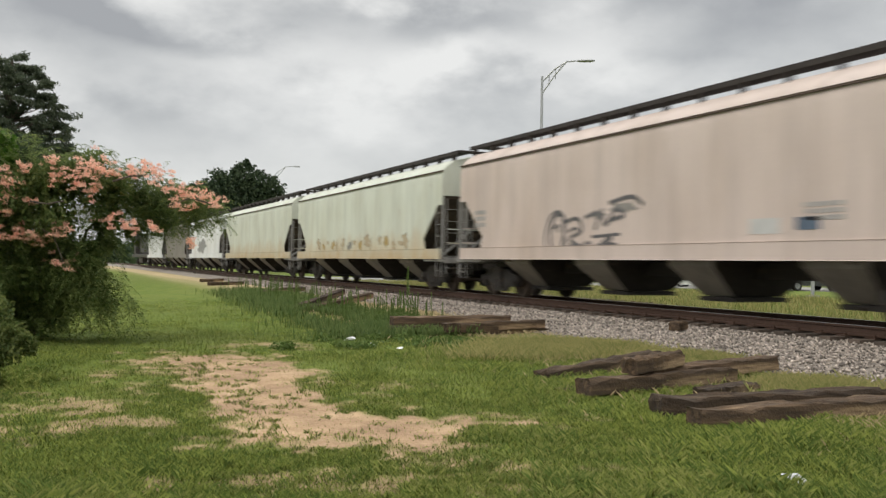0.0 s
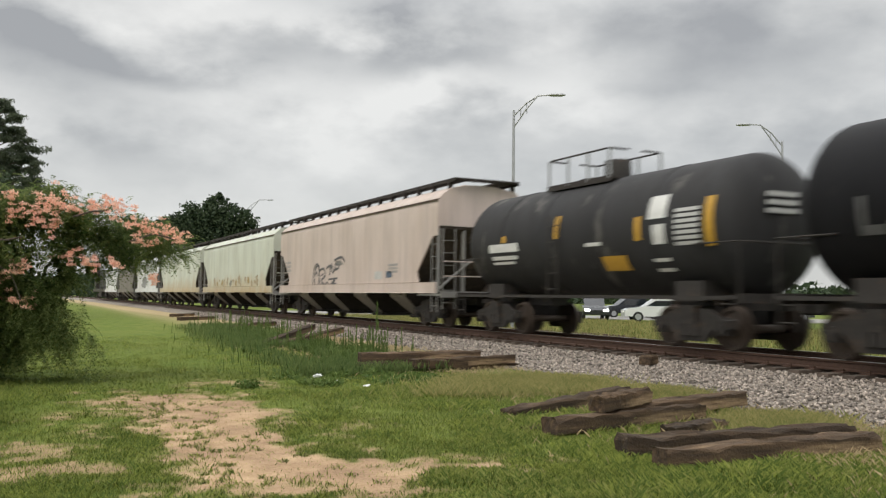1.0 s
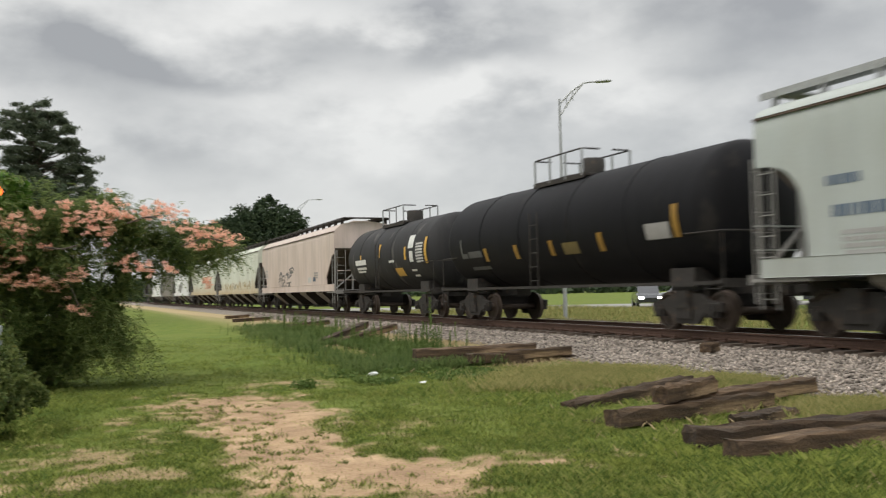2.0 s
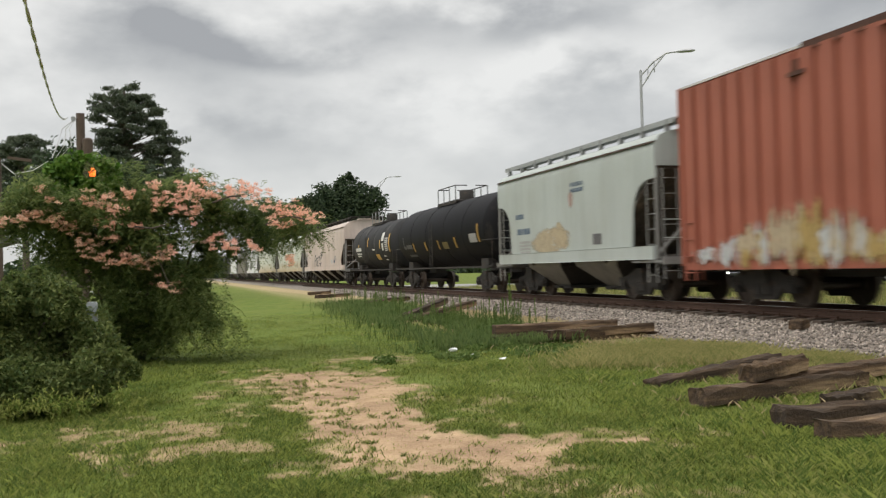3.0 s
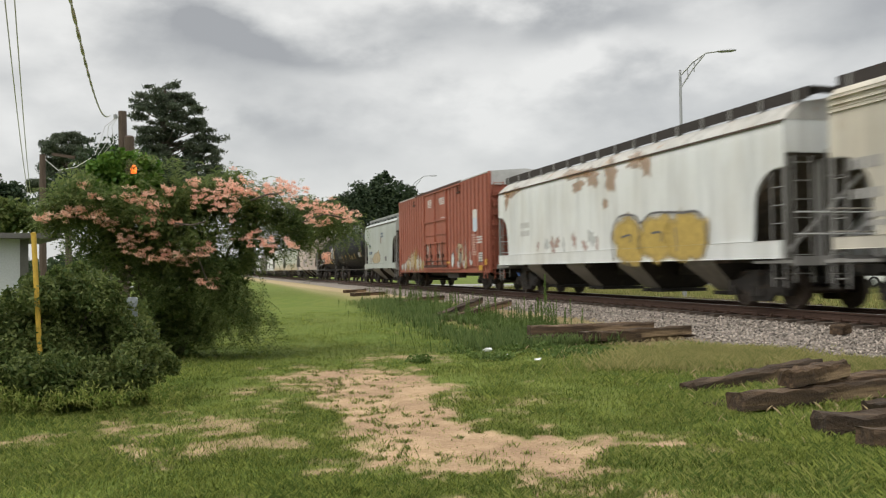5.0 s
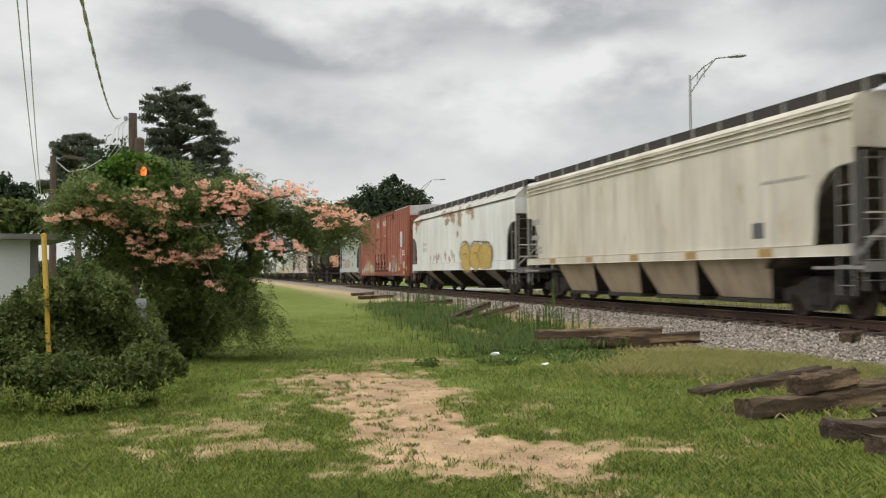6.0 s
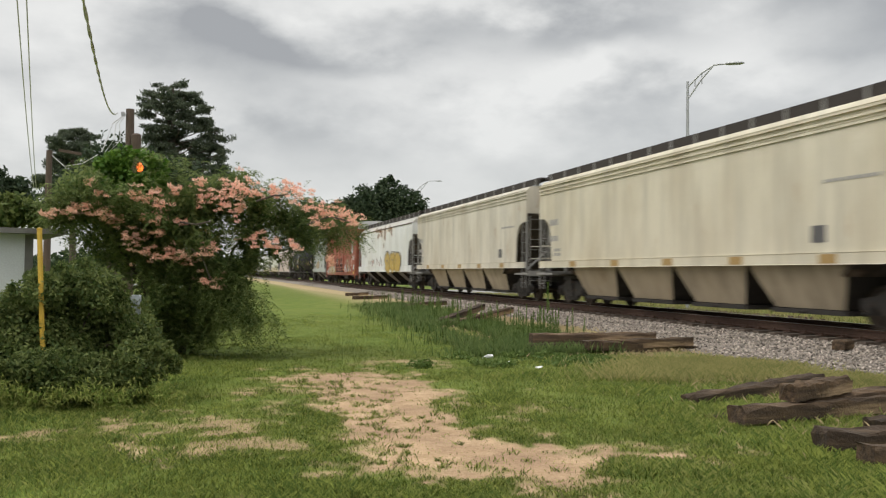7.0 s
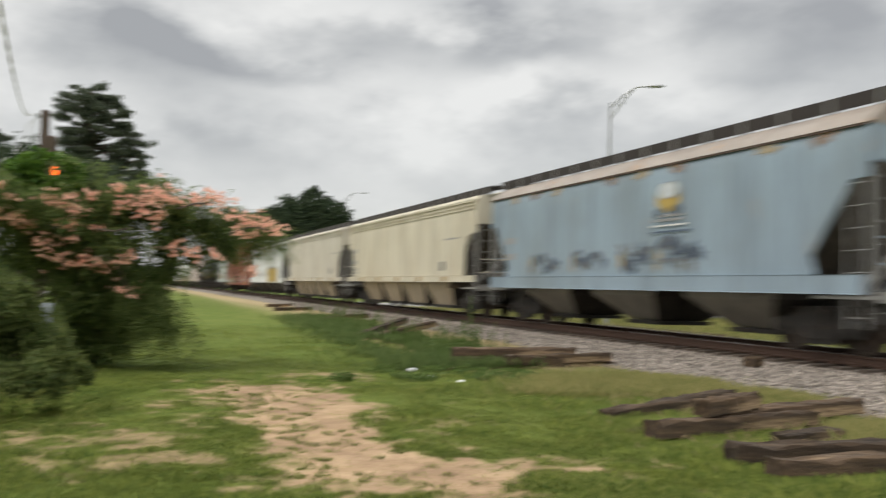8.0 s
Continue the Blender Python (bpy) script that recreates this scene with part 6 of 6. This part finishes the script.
def build_grass():
    r = np.random.default_rng(17)
    n = 620000
    d = 3.6 * (30 / 3.6) ** (r.random(n) ** 1.05)
    az = np.radians(r.uniform(-16, 62, n))
    xy = np.stack([d * np.sin(az), d * np.cos(az)], -1)
    # thinner turf all round the standing place
    d, az = 9.0 * np.sqrt(r.random(70000)), r.uniform(0, 2 * math.pi, 70000)
    xy = np.concatenate([xy, np.stack([d * np.sin(az), d * np.cos(az)], -1)])
    xy = xy[(xy[:, 0] < 10.2) & (xy[:, 0] > -7)]
    keep, dry, lime = [], [], []
    dice = r.random((len(xy), 4))
    for (x, y), (a, b, c, e) in zip(xy.tolist(), dice.tolist()):
        if a < bare(x, y) * 0.96:
            continue
        if b > 0.80 + 0.7 * fnoise(x, y, 1.3, 12.0):
            continue
        if x > 8.9 + 0.1 * max(0.0, min(10.0, y - 13)) and c < 0.75:
            continue
        if e < straw(x, y):
            dry.append((x, y))
        elif c < 0.16 + 0.6 * fnoise(x, y, 0.5, 30.0) + (0.3 if 5.8 < x < 8.6 and y < 14 else 0):
            lime.append((x, y))
        else:
            keep.append((x, y))
    for name, pts, h, w, mat, sd, label in (("grass", keep, 0.036, 0.0048, GRASS_LEAF, 1, "short green grass"), ("dry_grass", dry, 0.075, 0.004, DRY_GRASS, 2, "straw coloured dry grass at the foot of the ballast"), ("pale_grass", lime, 0.040, 0.0048, PALE_BLADE, 3, "pale green seeding grass")):
        v, f = blades(np.array(pts), h, w, sd, 1.0, name != "dry_grass")
        solid(name, upright(big_mesh(name, v, f, mat)), None, label, "grass", kind="stuff")
    # small tufts left standing on the bare earth
    spots = np.stack([r.normal(1.6, 0.5, 200), r.uniform(5.8, 12.8, 200)], -1)
    tuft = (spots[:, None] + r.normal(0, 0.035, (200, 26, 2)) * r.uniform(0.4, 1.8, (200, 1, 1))).reshape(-1, 2)
    v, f = blades(tuft, 0.032, 0.005, 27, 1.1)
    solid("grass_tufts", upright(big_mesh("grass_tufts", v, f, GRASS_LEAF)), None, "sparse green tufts on the bare earth", "grass", kind="stuff")
    # long grass round the timbers and on the ballast edge
    pts = []
    for cx, cy, rx, ry, n in ((7.5, 11.9, 1.1, 0.9, 24000), (6.6, 11.3, 1.0, 0.5, 4000), (8.6, 9.9, 0.6, 0.7, 5000), (8.0, 7.2, 0.7, 0.5, 3500), (7.4, 6.6, 0.5, 0.3, 1500)):
        q = r.normal(size=(n, 2)) * (rx * 0.55, ry * 0.55) + (cx, cy)
        pts.append(q)
    v, f = blades(np.concatenate(pts), 0.13, 0.004, 8, 0.8)
    solid("long_grass", upright(big_mesh("long_grass", v, f, LIME_GRASS)), None, "long seeding grass beside the old timbers", "grass", kind="stuff")


def build_weeds():
    """Tall upright weeds along the foot of the bank: stalks with many narrow leaves, in separate plants."""
    r = np.random.default_rng(23)
    spots = []
    for k in range(210):
        y = 16.2 + 24 * r.random() ** 1.15
        x = 6.6 + (y - 15) * 0.085 + r.normal(0, 0.7)
        spots.append((x, y, r.uniform(0.25, 0.75)))
    for k in range(16):
        spots.append((7.0 + r.normal(0, 0.28), 17.6 + r.normal(0, 0.4), r.uniform(0.4, 0.8)))
    spots.append((7.05, 17.3, 1.32))
    variants = []
    for s in range(8):
        rr = np.random.default_rng(100 + s)
        zz = rr.random(130) ** 0.8
        c = np.stack([rr.normal(0, 0.045, 130) * (1.1 - zz), rr.normal(0, 0.045, 130) * (1.1 - zz), zz * 0.97], -1)
        v, f = leaves(c, 0.10, 0.02, s, -1.6)
        variants.append((big_mesh("leaves", v, f, WEED_LEAF), Shape().tube([(0, 0, 0), (0.01, 0.01, 0.5), (0.0, 0.02, 1.0)], [0.008, 0.006, 0.002], 5).mesh("stalk", WEED_LEAF)))
    for k, (x, y, h) in enumerate(spots):
        lv, st = variants[k % 8]
        w = thing("weed", Matrix.LocRotScale((x, y, ground_z(x, y)), Euler((0, 0, float(r.uniform(0, 6.28)))), (h * 0.45 + 0.25, h * 0.45 + 0.25, h)), "tall green weed at the foot of the ballast", "weed", "weeds along the track")
        part("leaves", lv, None, w)
        part("stalk", st, None, w)
    # knee-high grass between the weeds
    n = 30000
    y = 14.6 + 22 * r.random(n) ** 1.3
    x = 6.1 + (y - 15) * 0.075 + r.normal(0, 0.75, n)
    keep = np.array([fnoise(a, b, 0.9, 21.0) > -0.25 for a, b in zip(x.tolist(), y.tolist())]) & (x < 8.1 + 0.05 * (y - 15))
    v, f = blades(np.stack([x, y], -1)[keep], 0.20, 0.012, 19, 0.45)
    solid("tall_grass", upright(big_mesh("tall_grass", v, f, WEED_LEAF)), None, "knee-high green grass among the weeds", "grass", kind="stuff")
    # low leafy growth behind the first timbers
    cl = [(5.6 + r.normal(0, 0.9), 13.7 + r.normal(0, 0.45), 0.07, 0.26, 0.22, 0.09) for k in range(22)] + [(6.6 + 0.1 * k + r.normal(0, 0.4), 16.5 + 0.5 * k + r.normal(0, 0.4), 0.10, 0.30, 0.35, 0.16) for k in range(9)]
    solid("undergrowth", big_mesh("undergrowth", *leaves(clump_points(cl, 9000, 6, 0.3, 0.3), 0.085, 0.035, 7), WEED_LEAF), None, "low leafy green growth among the weeds", "undergrowth", kind="stuff")


# ---- old timbers ----
def old_tie_mesh(seed, length=2.6):
    r = random.Random(seed)
    sh = Shape()
    n = 14
    ring0 = [(-0.115, 0.01), (-0.10, 0.0), (0.10, 0.0), (0.115, 0.012), (0.115, 0.15), (0.095, 0.172), (0.02, 0.165), (-0.05, 0.176), (-0.1, 0.168), (-0.115, 0.15)]
    v = []
    for k in range(n + 1):
        x = -length / 2 + length * k / n
        if k in (0, n):
            x += r.uniform(-0.03, 0.03)
        for i, (y, z) in enumerate(ring0):
            e = 0.013 if i > 3 else 0.006
            v.append((x + (r.uniform(-0.02, 0.02) if k in (0, n) else 0), y + r.uniform(-e, e), max(0, z + r.uniform(-e, e) - (r.random() < 0.2) * 0.03)))
    m = len(ring0)
    f = [(k * m + i, k * m + (i + 1) % m, (k + 1) * m + (i + 1) % m, (k + 1) * m + i) for k in range(n) for i in range(m)]
    f += [tuple(reversed(range(m))), tuple(range(n * m, n * m + m))]
    return sh.add(v, f).mesh("old_tie", OLD_TIE)


def build_old_ties():
    meshes = [old_tie_mesh(k) for k in range(5)]
    short = old_tie_mesh(9, 1.2)

    def lay(x, y, z, turn, kind=0, pitch=0.0, roll=0.0, me=None):
        solid("old_tie", me or meshes[kind % 5], None, "discarded weathered railway tie lying in grass", "timber", "old ties beside the track", m=pose(x, y, z, roll, pitch, turn))

    lay(7.15, 15.25, 0.25, 1, 0)
    lay(7.05, 15.05, 0.08, 3, 1)
    lay(7.55, 15.35, 0.08, 0, 4)
    lay(7.95, 15.00, 0.15, 13, 2)
    lay(8.25, 15.10, 0.05, 18, 3, 4)
    lay(7.85, 17.2, 0.10, 20, 4, me=short)
    def span(a, b, seed, flat=1.0):
        """A timber from end to end, each end (x, y, height)."""
        d = Vector(b) - Vector(a)
        me = old_tie_mesh(seed, d.length)
        if flat != 1.0:
            me.transform(Matrix.Diagonal((1, 1, flat, 1)))
        mid = (Vector(a) + Vector(b)) / 2
        lay(mid.x, mid.y, mid.z, math.degrees(math.atan2(d.y, d.x)), 0, -math.degrees(math.asin(d.z / d.length)), 0, me)

    span((5.5, 9.08, -0.03), (7.75, 9.75, 0.10), 21)
    span((5.05, 7.56, 0.07), (7.45, 7.93, 0.09), 22)
    span((6.05, 7.80, 0.13), (8.35, 8.20, 0.16), 23)
    span((5.75, 7.70, 0.25), (6.60, 7.88, 0.31), 24)
    span((6.20, 7.02, 0.08), (7.02, 7.13, 0.10), 25, 0.55)
    span((4.95, 6.22, 0.09), (7.40, 5.82, 0.12), 26)
    span((4.95, 5.70, 0.06), (7.40, 5.56, 0.08), 27)
    span((5.1, 8.05, -0.03), (5.6, 8.12, 0.0), 28, 0.6)
    span((6.3, 23.7, 0.03), (8.2, 25.3, 0.46), 29)
    span((6.6, 23.4, 0.02), (8.9, 24.8, 0.36), 30)
    lay(7.9, 33.5, 0.14, 46, 2, -3)
    lay(8.6, 34.4, 0.16, 30, 3, -3)
    lay(8.4, 45.0, 0.16, 40, 4)
    lay(8.9, 52.0, 0.16, 52, 0)
    lay(11.05, 13.2, 0.24, 30, 1, me=old_tie_mesh(12, 0.45))
    r = random.Random(4)
    for x, y, s in ((4.67, 14.2, 1.0), (4.75, 13.3, 0.6), (4.25, 3.95, 0.8), (5.0, 12.6, 0.4), (8.2, 8.8, 0.8)):
        sh = Shape()
        pts = [(r.uniform(-1, 1) * 0.14 * s, r.uniform(-1, 1) * 0.11 * s, r.uniform(0, 0.09) * s) for _ in range(14)]
        bm = bmesh.new()
        for p in pts:
            bm.verts.new(p)
        bmesh.ops.convex_hull(bm, input=bm.verts)
        me = bpy.data.meshes.new("litter")
        bm.to_mesh(me)
        bm.free()
        me.materials.append(LITTER)
        solid("litter", me, None, "crumpled white scrap of litter in the grass", "litter", "litter", m=pose(x, y, ground_z(x, y) + 0.02))


# ---- poles, lamps, shed, parked cars ----
def street_lamp(base, kink_z, arm, rise, label):
    lamp = thing("street_lamp", pose(base[0], base[1], 0.0), label, "street lamp", "street lamps")
    part("pole", Shape().tube([(0, 0, 0), (0, 0, kink_z * 0.5), (0, 0, kink_z + 0.25)], [0.10, 0.08, 0.055], 12), GALV, lamp)
    a = Vector((arm[0], arm[1], 0))
    up = Shape().tube([Vector((0, 0, kink_z)), a * 0.35 + Vector((0, 0, kink_z + rise * 0.6)), a * 0.7 + Vector((0, 0, kink_z + rise * 0.97)), a + Vector((0, 0, kink_z + rise))], [0.04, 0.04, 0.04, 0.035], 8)
    up.tube([Vector((0, 0, kink_z - 0.55)), a * 0.35 + Vector((0, 0, kink_z + rise * 0.30)), a * 0.66 + Vector((0, 0, kink_z + rise * 0.90))], [0.04, 0.04, 0.035], 8)
    for q in (0.2, 0.38):
        up.tube([a * q + Vector((0, 0, kink_z + rise * q * 1.6)), a * q + Vector((0, 0, kink_z - 0.5 + rise * q * 1.7))], 0.022, 6)
    part("arm", up, GALV, lamp)
    turn = math.degrees(math.atan2(a.y, a.x))
    head = Shape().lathe([(0, 0.0), (0, 0.07), (0.15, 0.12), (0.6, 0.13), (0.78, 0.06), (0.8, 0)], "x", 12)
    part("lamp_head", head, GALV, lamp, m=Matrix.Translation(a + Vector((0, 0, kink_z + rise))) @ pose(0, 0, 0, 0, 0, turn) @ Matrix.Diagonal((1, 1, 0.6, 1)))
    part("base_plate", Shape().box(-0.25, 0.25, -0.25, 0.25, 0.04, 0.12), GALV, lamp)
    return lamp


def at(px, py, dist):
    return Vector(view_clump(px, py, 1, dist)[:3])


def build_poles():
    street_lamp((20.6, 34.3), 9.95, (1.35, -0.85), 0.95, "grey street lamp with a truss arm beyond the track")
    street_lamp((22.6, 96.0), 10.4, (2.5, -0.6), 1.7, "distant grey street lamp beyond the dark tree")
    street_lamp((37.1, 33.6), 9.9, (-1.3, 0.95), 1.2, "grey street lamp over the road")
    p = at(247, 201, 29)
    pole = thing("utility_pole", pose(p.x, p.y, 0), "weathered brown timber utility pole behind the silk tree", "utility pole", "utility poles")
    part("post", Shape().tube([(0.05, 0, 0), (0, 0, p.z)], [0.16, 0.125], 12), POLE, pole)
    part("transformer", Shape().lathe([(0, 0), (0, 0.13), (0.05, 0.15), (1.15, 0.15), (1.2, 0.1), (1.22, 0)], "z", 14, pose(0.22, -0.25, p.z - 2.0)), POLE, pole, "brown side post", smooth=True)
    part("insulator", Shape().lathe([(0, 0), (0, 0.05), (0.12, 0.06), (0.16, 0)], "z", 10, pose(-0.2, -0.1, p.z - 0.25)).tube([(0, 0, p.z - 0.2), (-0.25, -0.1, p.z - 0.2)], 0.02, 6), GALV, pole)
    loops = Shape()
    for k in range(3):
        loops.tube([(-0.1, -0.1, p.z - 0.15), (-0.3 - 0.1 * k, -0.1, p.z - 0.5), (-0.25 - 0.2 * k, -0.1, p.z - 1.0), (-0.6 - 0.1 * k, -0.1, p.z - 1.4)], 0.012, 5)
    part("cable_loop", loops, WIRE, pole)
    lamp = at(265, 303, 28.6)
    solid("warning_lamp", Shape().lathe([(-0.12, 0), (-0.12, 0.07), (-0.03, 0.10), (0.08, 0.09), (0.14, 0.03), (0.14, 0)], "z", 12), AMBER_GLOW, "small glowing orange lamp on the utility pole", "lamp", m=Matrix.Translation(lamp), smooth=True)
    q = at(106, 275, 40)
    pole2 = thing("utility_pole", pose(q.x, q.y, 0), "slender brown utility pole with a short crossarm", "utility pole", "utility poles")
    part("post", Shape().tube([(0, 0, 0), (0, 0, q.z)], [0.16, 0.12], 10), POLE, pole2)
    part("crossarm", Shape().box(-0.55, 0.35, -0.06, 0.06, q.z - 0.05, q.z + 0.07, pose(0, 0, 0, 0, 8, 0)), POLE, pole2)
    part("drop_wire", Shape().tube([(0.1, 0, q.z - 0.2), (0.6, 0, q.z - 0.65), (1.3, 0, q.z - 0.5), (1.9, 0, q.z - 0.1)], 0.018, 5), WIRE, pole2)
    # service cable, a twisted pair that comes down to the pole
    for k in range(2):
        n = 46
        pts = []
        a, b = at(225, 208, 28.8), at(150, -60, 9.0)
        for i in range(n + 1):
            u = i / n
            c = a.lerp(b, u) - Vector((0, 0, 0.55 * math.sin(math.pi * u)))
            w = 0.010 + 0.004 * math.sin(9 * u)
            c += Vector((math.cos(70 * u + math.pi * k), 0, math.sin(70 * u + math.pi * k))) * w
            pts.append(c)
        solid("service_cable", Shape().tube(pts, 0.013, 5), WIRE, "twisted grey service cable hanging to the pole", "cable", "overhead cables")
    for x0, x1 in ((47, 80), (66, 84)):
        a, b = at(x1, 345, 42), at(x0 - 5, -60, 16)
        pts = [a.lerp(b, i / 14) - Vector((0, 0, 0.35 * math.sin(math.pi * i / 14))) for i in range(15)]
        solid("overhead_wire", Shape().tube(pts, 0.013, 5), WIRE, "thin grey overhead wire", "cable", "overhead cables")


def build_shed():
    a, b = at(76, 415, 16.5), at(-330, 415, 16.5)
    top = a.z
    shed = thing("shed", pose(a.x, a.y, 0.05), "low white metal shed behind the shrub", "shed")
    d = (Vector((b.x, b.y, 0)) - Vector((a.x, a.y, 0)))
    turn = math.degrees(math.atan2(d.y, d.x))
    m = pose(0, 0, 0, 0, 0, turn)
    wall = Shape()
    wall.box(0, d.length, -2.6, 0, 0, top - 0.12)
    part("wall", wall, SHED_WHITE, shed, "white siding", m=m)
    seams = Shape()
    for k in range(1, int(d.length / 0.6)):
        seams.box(0.6 * k, 0.6 * k + 0.03, -0.002, 0.014, 0, top - 0.14)
    part("wall_seam", seams, SHED_WHITE, shed, m=m)
    part("roof", Shape().box(-0.55, d.length + 0.2, -2.8, 0.25, top - 0.12, top - 0.03), SHED_TRIM, shed, "grey overhanging flat roof", m=m)
    part("corner_trim", Shape().box(-0.05, 0.08, -0.06, 0.02, 0, top - 0.13), SHED_TRIM, shed, m=m)
    post = thing("yellow_post", pose(-1.65, 10.4, 0.0), "leaning yellow painted steel post in front of the shrub", "post")
    part("shaft", Shape().tube([(0.0, 0, 0), (-0.068, 0.11, 1.0), (-0.13, 0.22, 1.955)], [0.025, 0.027, 0.028], 10), YELLOW_POST, post)
    part("cap", Shape().lathe([(0, 0.031), (0.02, 0.031), (0.03, 0.0)], "z", 10, pose(-0.13, 0.22, 1.95)), YELLOW_POST, post)
    mt = at(262, 545, 11.5)
    box = thing("meter_box", pose(mt.x, mt.y, 0), "pale grey meter box on a stake in the shrub", "meter box")
    part("case", Shape().box(-0.06, 0.06, -0.05, 0.05, mt.z - 0.13, mt.z + 0.13, cut=0.015), METER, box)
    part("stake", Shape().box(-0.02, 0.02, -0.02, 0.02, 0, mt.z - 0.13), METER, box)


def parked_car(x, y, turn, coat, label, tall=1.45, lit=False):
    car = thing("parked_car", pose(x, y, 0.05, 0, 0, turn), label, "car", "cars beyond the track")
    low = [(-2.25, 0.35), (-2.25, 0.75), (-1.9, 0.92), (-1.1, 0.98), (1.0, 0.98), (2.0, 0.86), (2.25, 0.68), (2.25, 0.35)]
    up = [(-1.85, 0.95), (-1.2, tall), (0.35, tall), (1.15, 0.96)]
    part("body", Shape().slab(low, -0.88, 0.88), coat, car)
    part("roof", Shape().slab([(-1.72, 0.98), (-1.16, tall + 0.02), (0.33, tall + 0.02), (1.02, 0.98)], -0.70, 0.70), coat, car)
    for s in (-1, 1):
        part("side_window", Shape().slab([(-1.5, 1.02), (-1.08, tall - 0.08), (0.25, tall - 0.08), (0.85, 1.02)], s * 0.70, s * 0.712), GLASS_DARK, car)
        for yy in (-1.4, 1.4):
            w = part("wheel", Shape().lathe([(-0.1, 0.0), (-0.1, 0.33), (0.1, 0.33), (0.1, 0.0)], "x", 16), TYRE, car, m=pose(s * 0.80, yy, 0.33))
            part("rim", Shape().lathe([(s * 0.101, 0.0), (s * 0.101, 0.2)], "x", 14), GALV, w)
        part("headlight", Shape().box(s * 0.45, s * 0.8, 2.2, 2.27, 0.6, 0.75), HEADLIGHT if lit else GALV, car)
    return car


def build_beyond():
    for deg, D, turn, coat, label, tall in ((40.3, 58, 60, CAR_WHITE, "white parked saloon car", 1.45), (41.4, 66, 40, CAR_DARK, "dark parked estate car", 1.6), (43.2, 60, 75, CAR_WHITE, "white parked van-like car", 1.75), (45.3, 66, 60, CAR_SILVER, "silver parked car beyond the track", 1.5), (38.4, 70, 70, CAR_DARK, "dark parked car beyond the track", 1.5), (47.5, 64, 80, CAR_DARK, "dark parked car beside the road", 1.6)):
        a = math.radians(deg)
        parked_car(D * math.sin(a), D * math.cos(a), turn, coat, label, tall)
    a = math.radians(36.2)
    parked_car(62 * math.sin(a), 62 * math.cos(a), 150, CAR_DARK, "dark car with lit headlamps facing the track", 1.5, True)
    road = Shape()
    P = [(25, 6), (27, 15), (29, 21), (33, 26.5), (40, 31), (60, 40), (90, 52), (96, 40), (60, 22), (40, 8)]
    n = len(P)
    v = [(x, y, 0.085) for x, y in P] + [(x, y, -0.1) for x, y in P]
    road.add(v, [tuple(range(n)), tuple(reversed(range(n, 2 * n)))] + [(i, (i + 1) % n, n + (i + 1) % n, n + i) for i in range(n)])
    solid("road", road, ASPHALT, "pale grey worn asphalt road beyond the track", "road", kind="structure")
    far = Shape().box(-200, 400, 62, 74, 0.0, 0.085, pose(0, 0, 0, 0, 0, -38))
    solid("road", far, ASPHALT, "pale grey road with parked cars", "road", kind="structure")
    for k in range(4):
        y0 = 26 + 1.1 * k
        solid("spare_rail", Shape().box(-0.05, 0.05, -4.5, 4.5, 0, 0.14, cut=0.02), RAIL, "spare rusty rail lying in the far grass", "rail", "spare rails", m=pose(18.6 + 0.28 * k, y0, 0.06, 0, 0, -6 + 3 * k))
    r = np.random.default_rng(31)
    n = 24000
    xy = np.stack([r.uniform(17.4, 34, n), r.uniform(10, 60, n)], -1)
    v, f = blades(xy, 0.22, 0.03, 5)
    solid("far_grass", upright(big_mesh("far_grass", v, f, LIME_GRASS)), None, "pale green grass beyond the track", "grass", kind="stuff")


# ---- what moves ----
def motions():
    ends = [k / FPS for k in range(4)]
    times = ends + [0.25 + 0.25 * k for k in range(31)] + [8.0 - t for t in reversed(ends)]
    times = sorted(set(round(t, 4) for t in times))
    for car, mid in TRAIN:
        walk(car, [(t, pose(TRACK_X, mid + SPEED * t, RAIL_Z)) for t in times])
    spin = [(k / FPS, -math.degrees(SPEED * k / FPS / 0.42)) for k in range(8 * FPS + 1)]
    for w, y in WHEELS:
        walk(w, [(t, pose(0, y, 0.42, a, 0, 0)) for t, a in spin])


build_ground()
build_track()
build_train()
build_mimosa()
build_shrub()
build_far_trees()
build_poles()
build_shed()
build_beyond()
build_old_ties()
build_weeds()
build_stones()
build_grass()
motions()
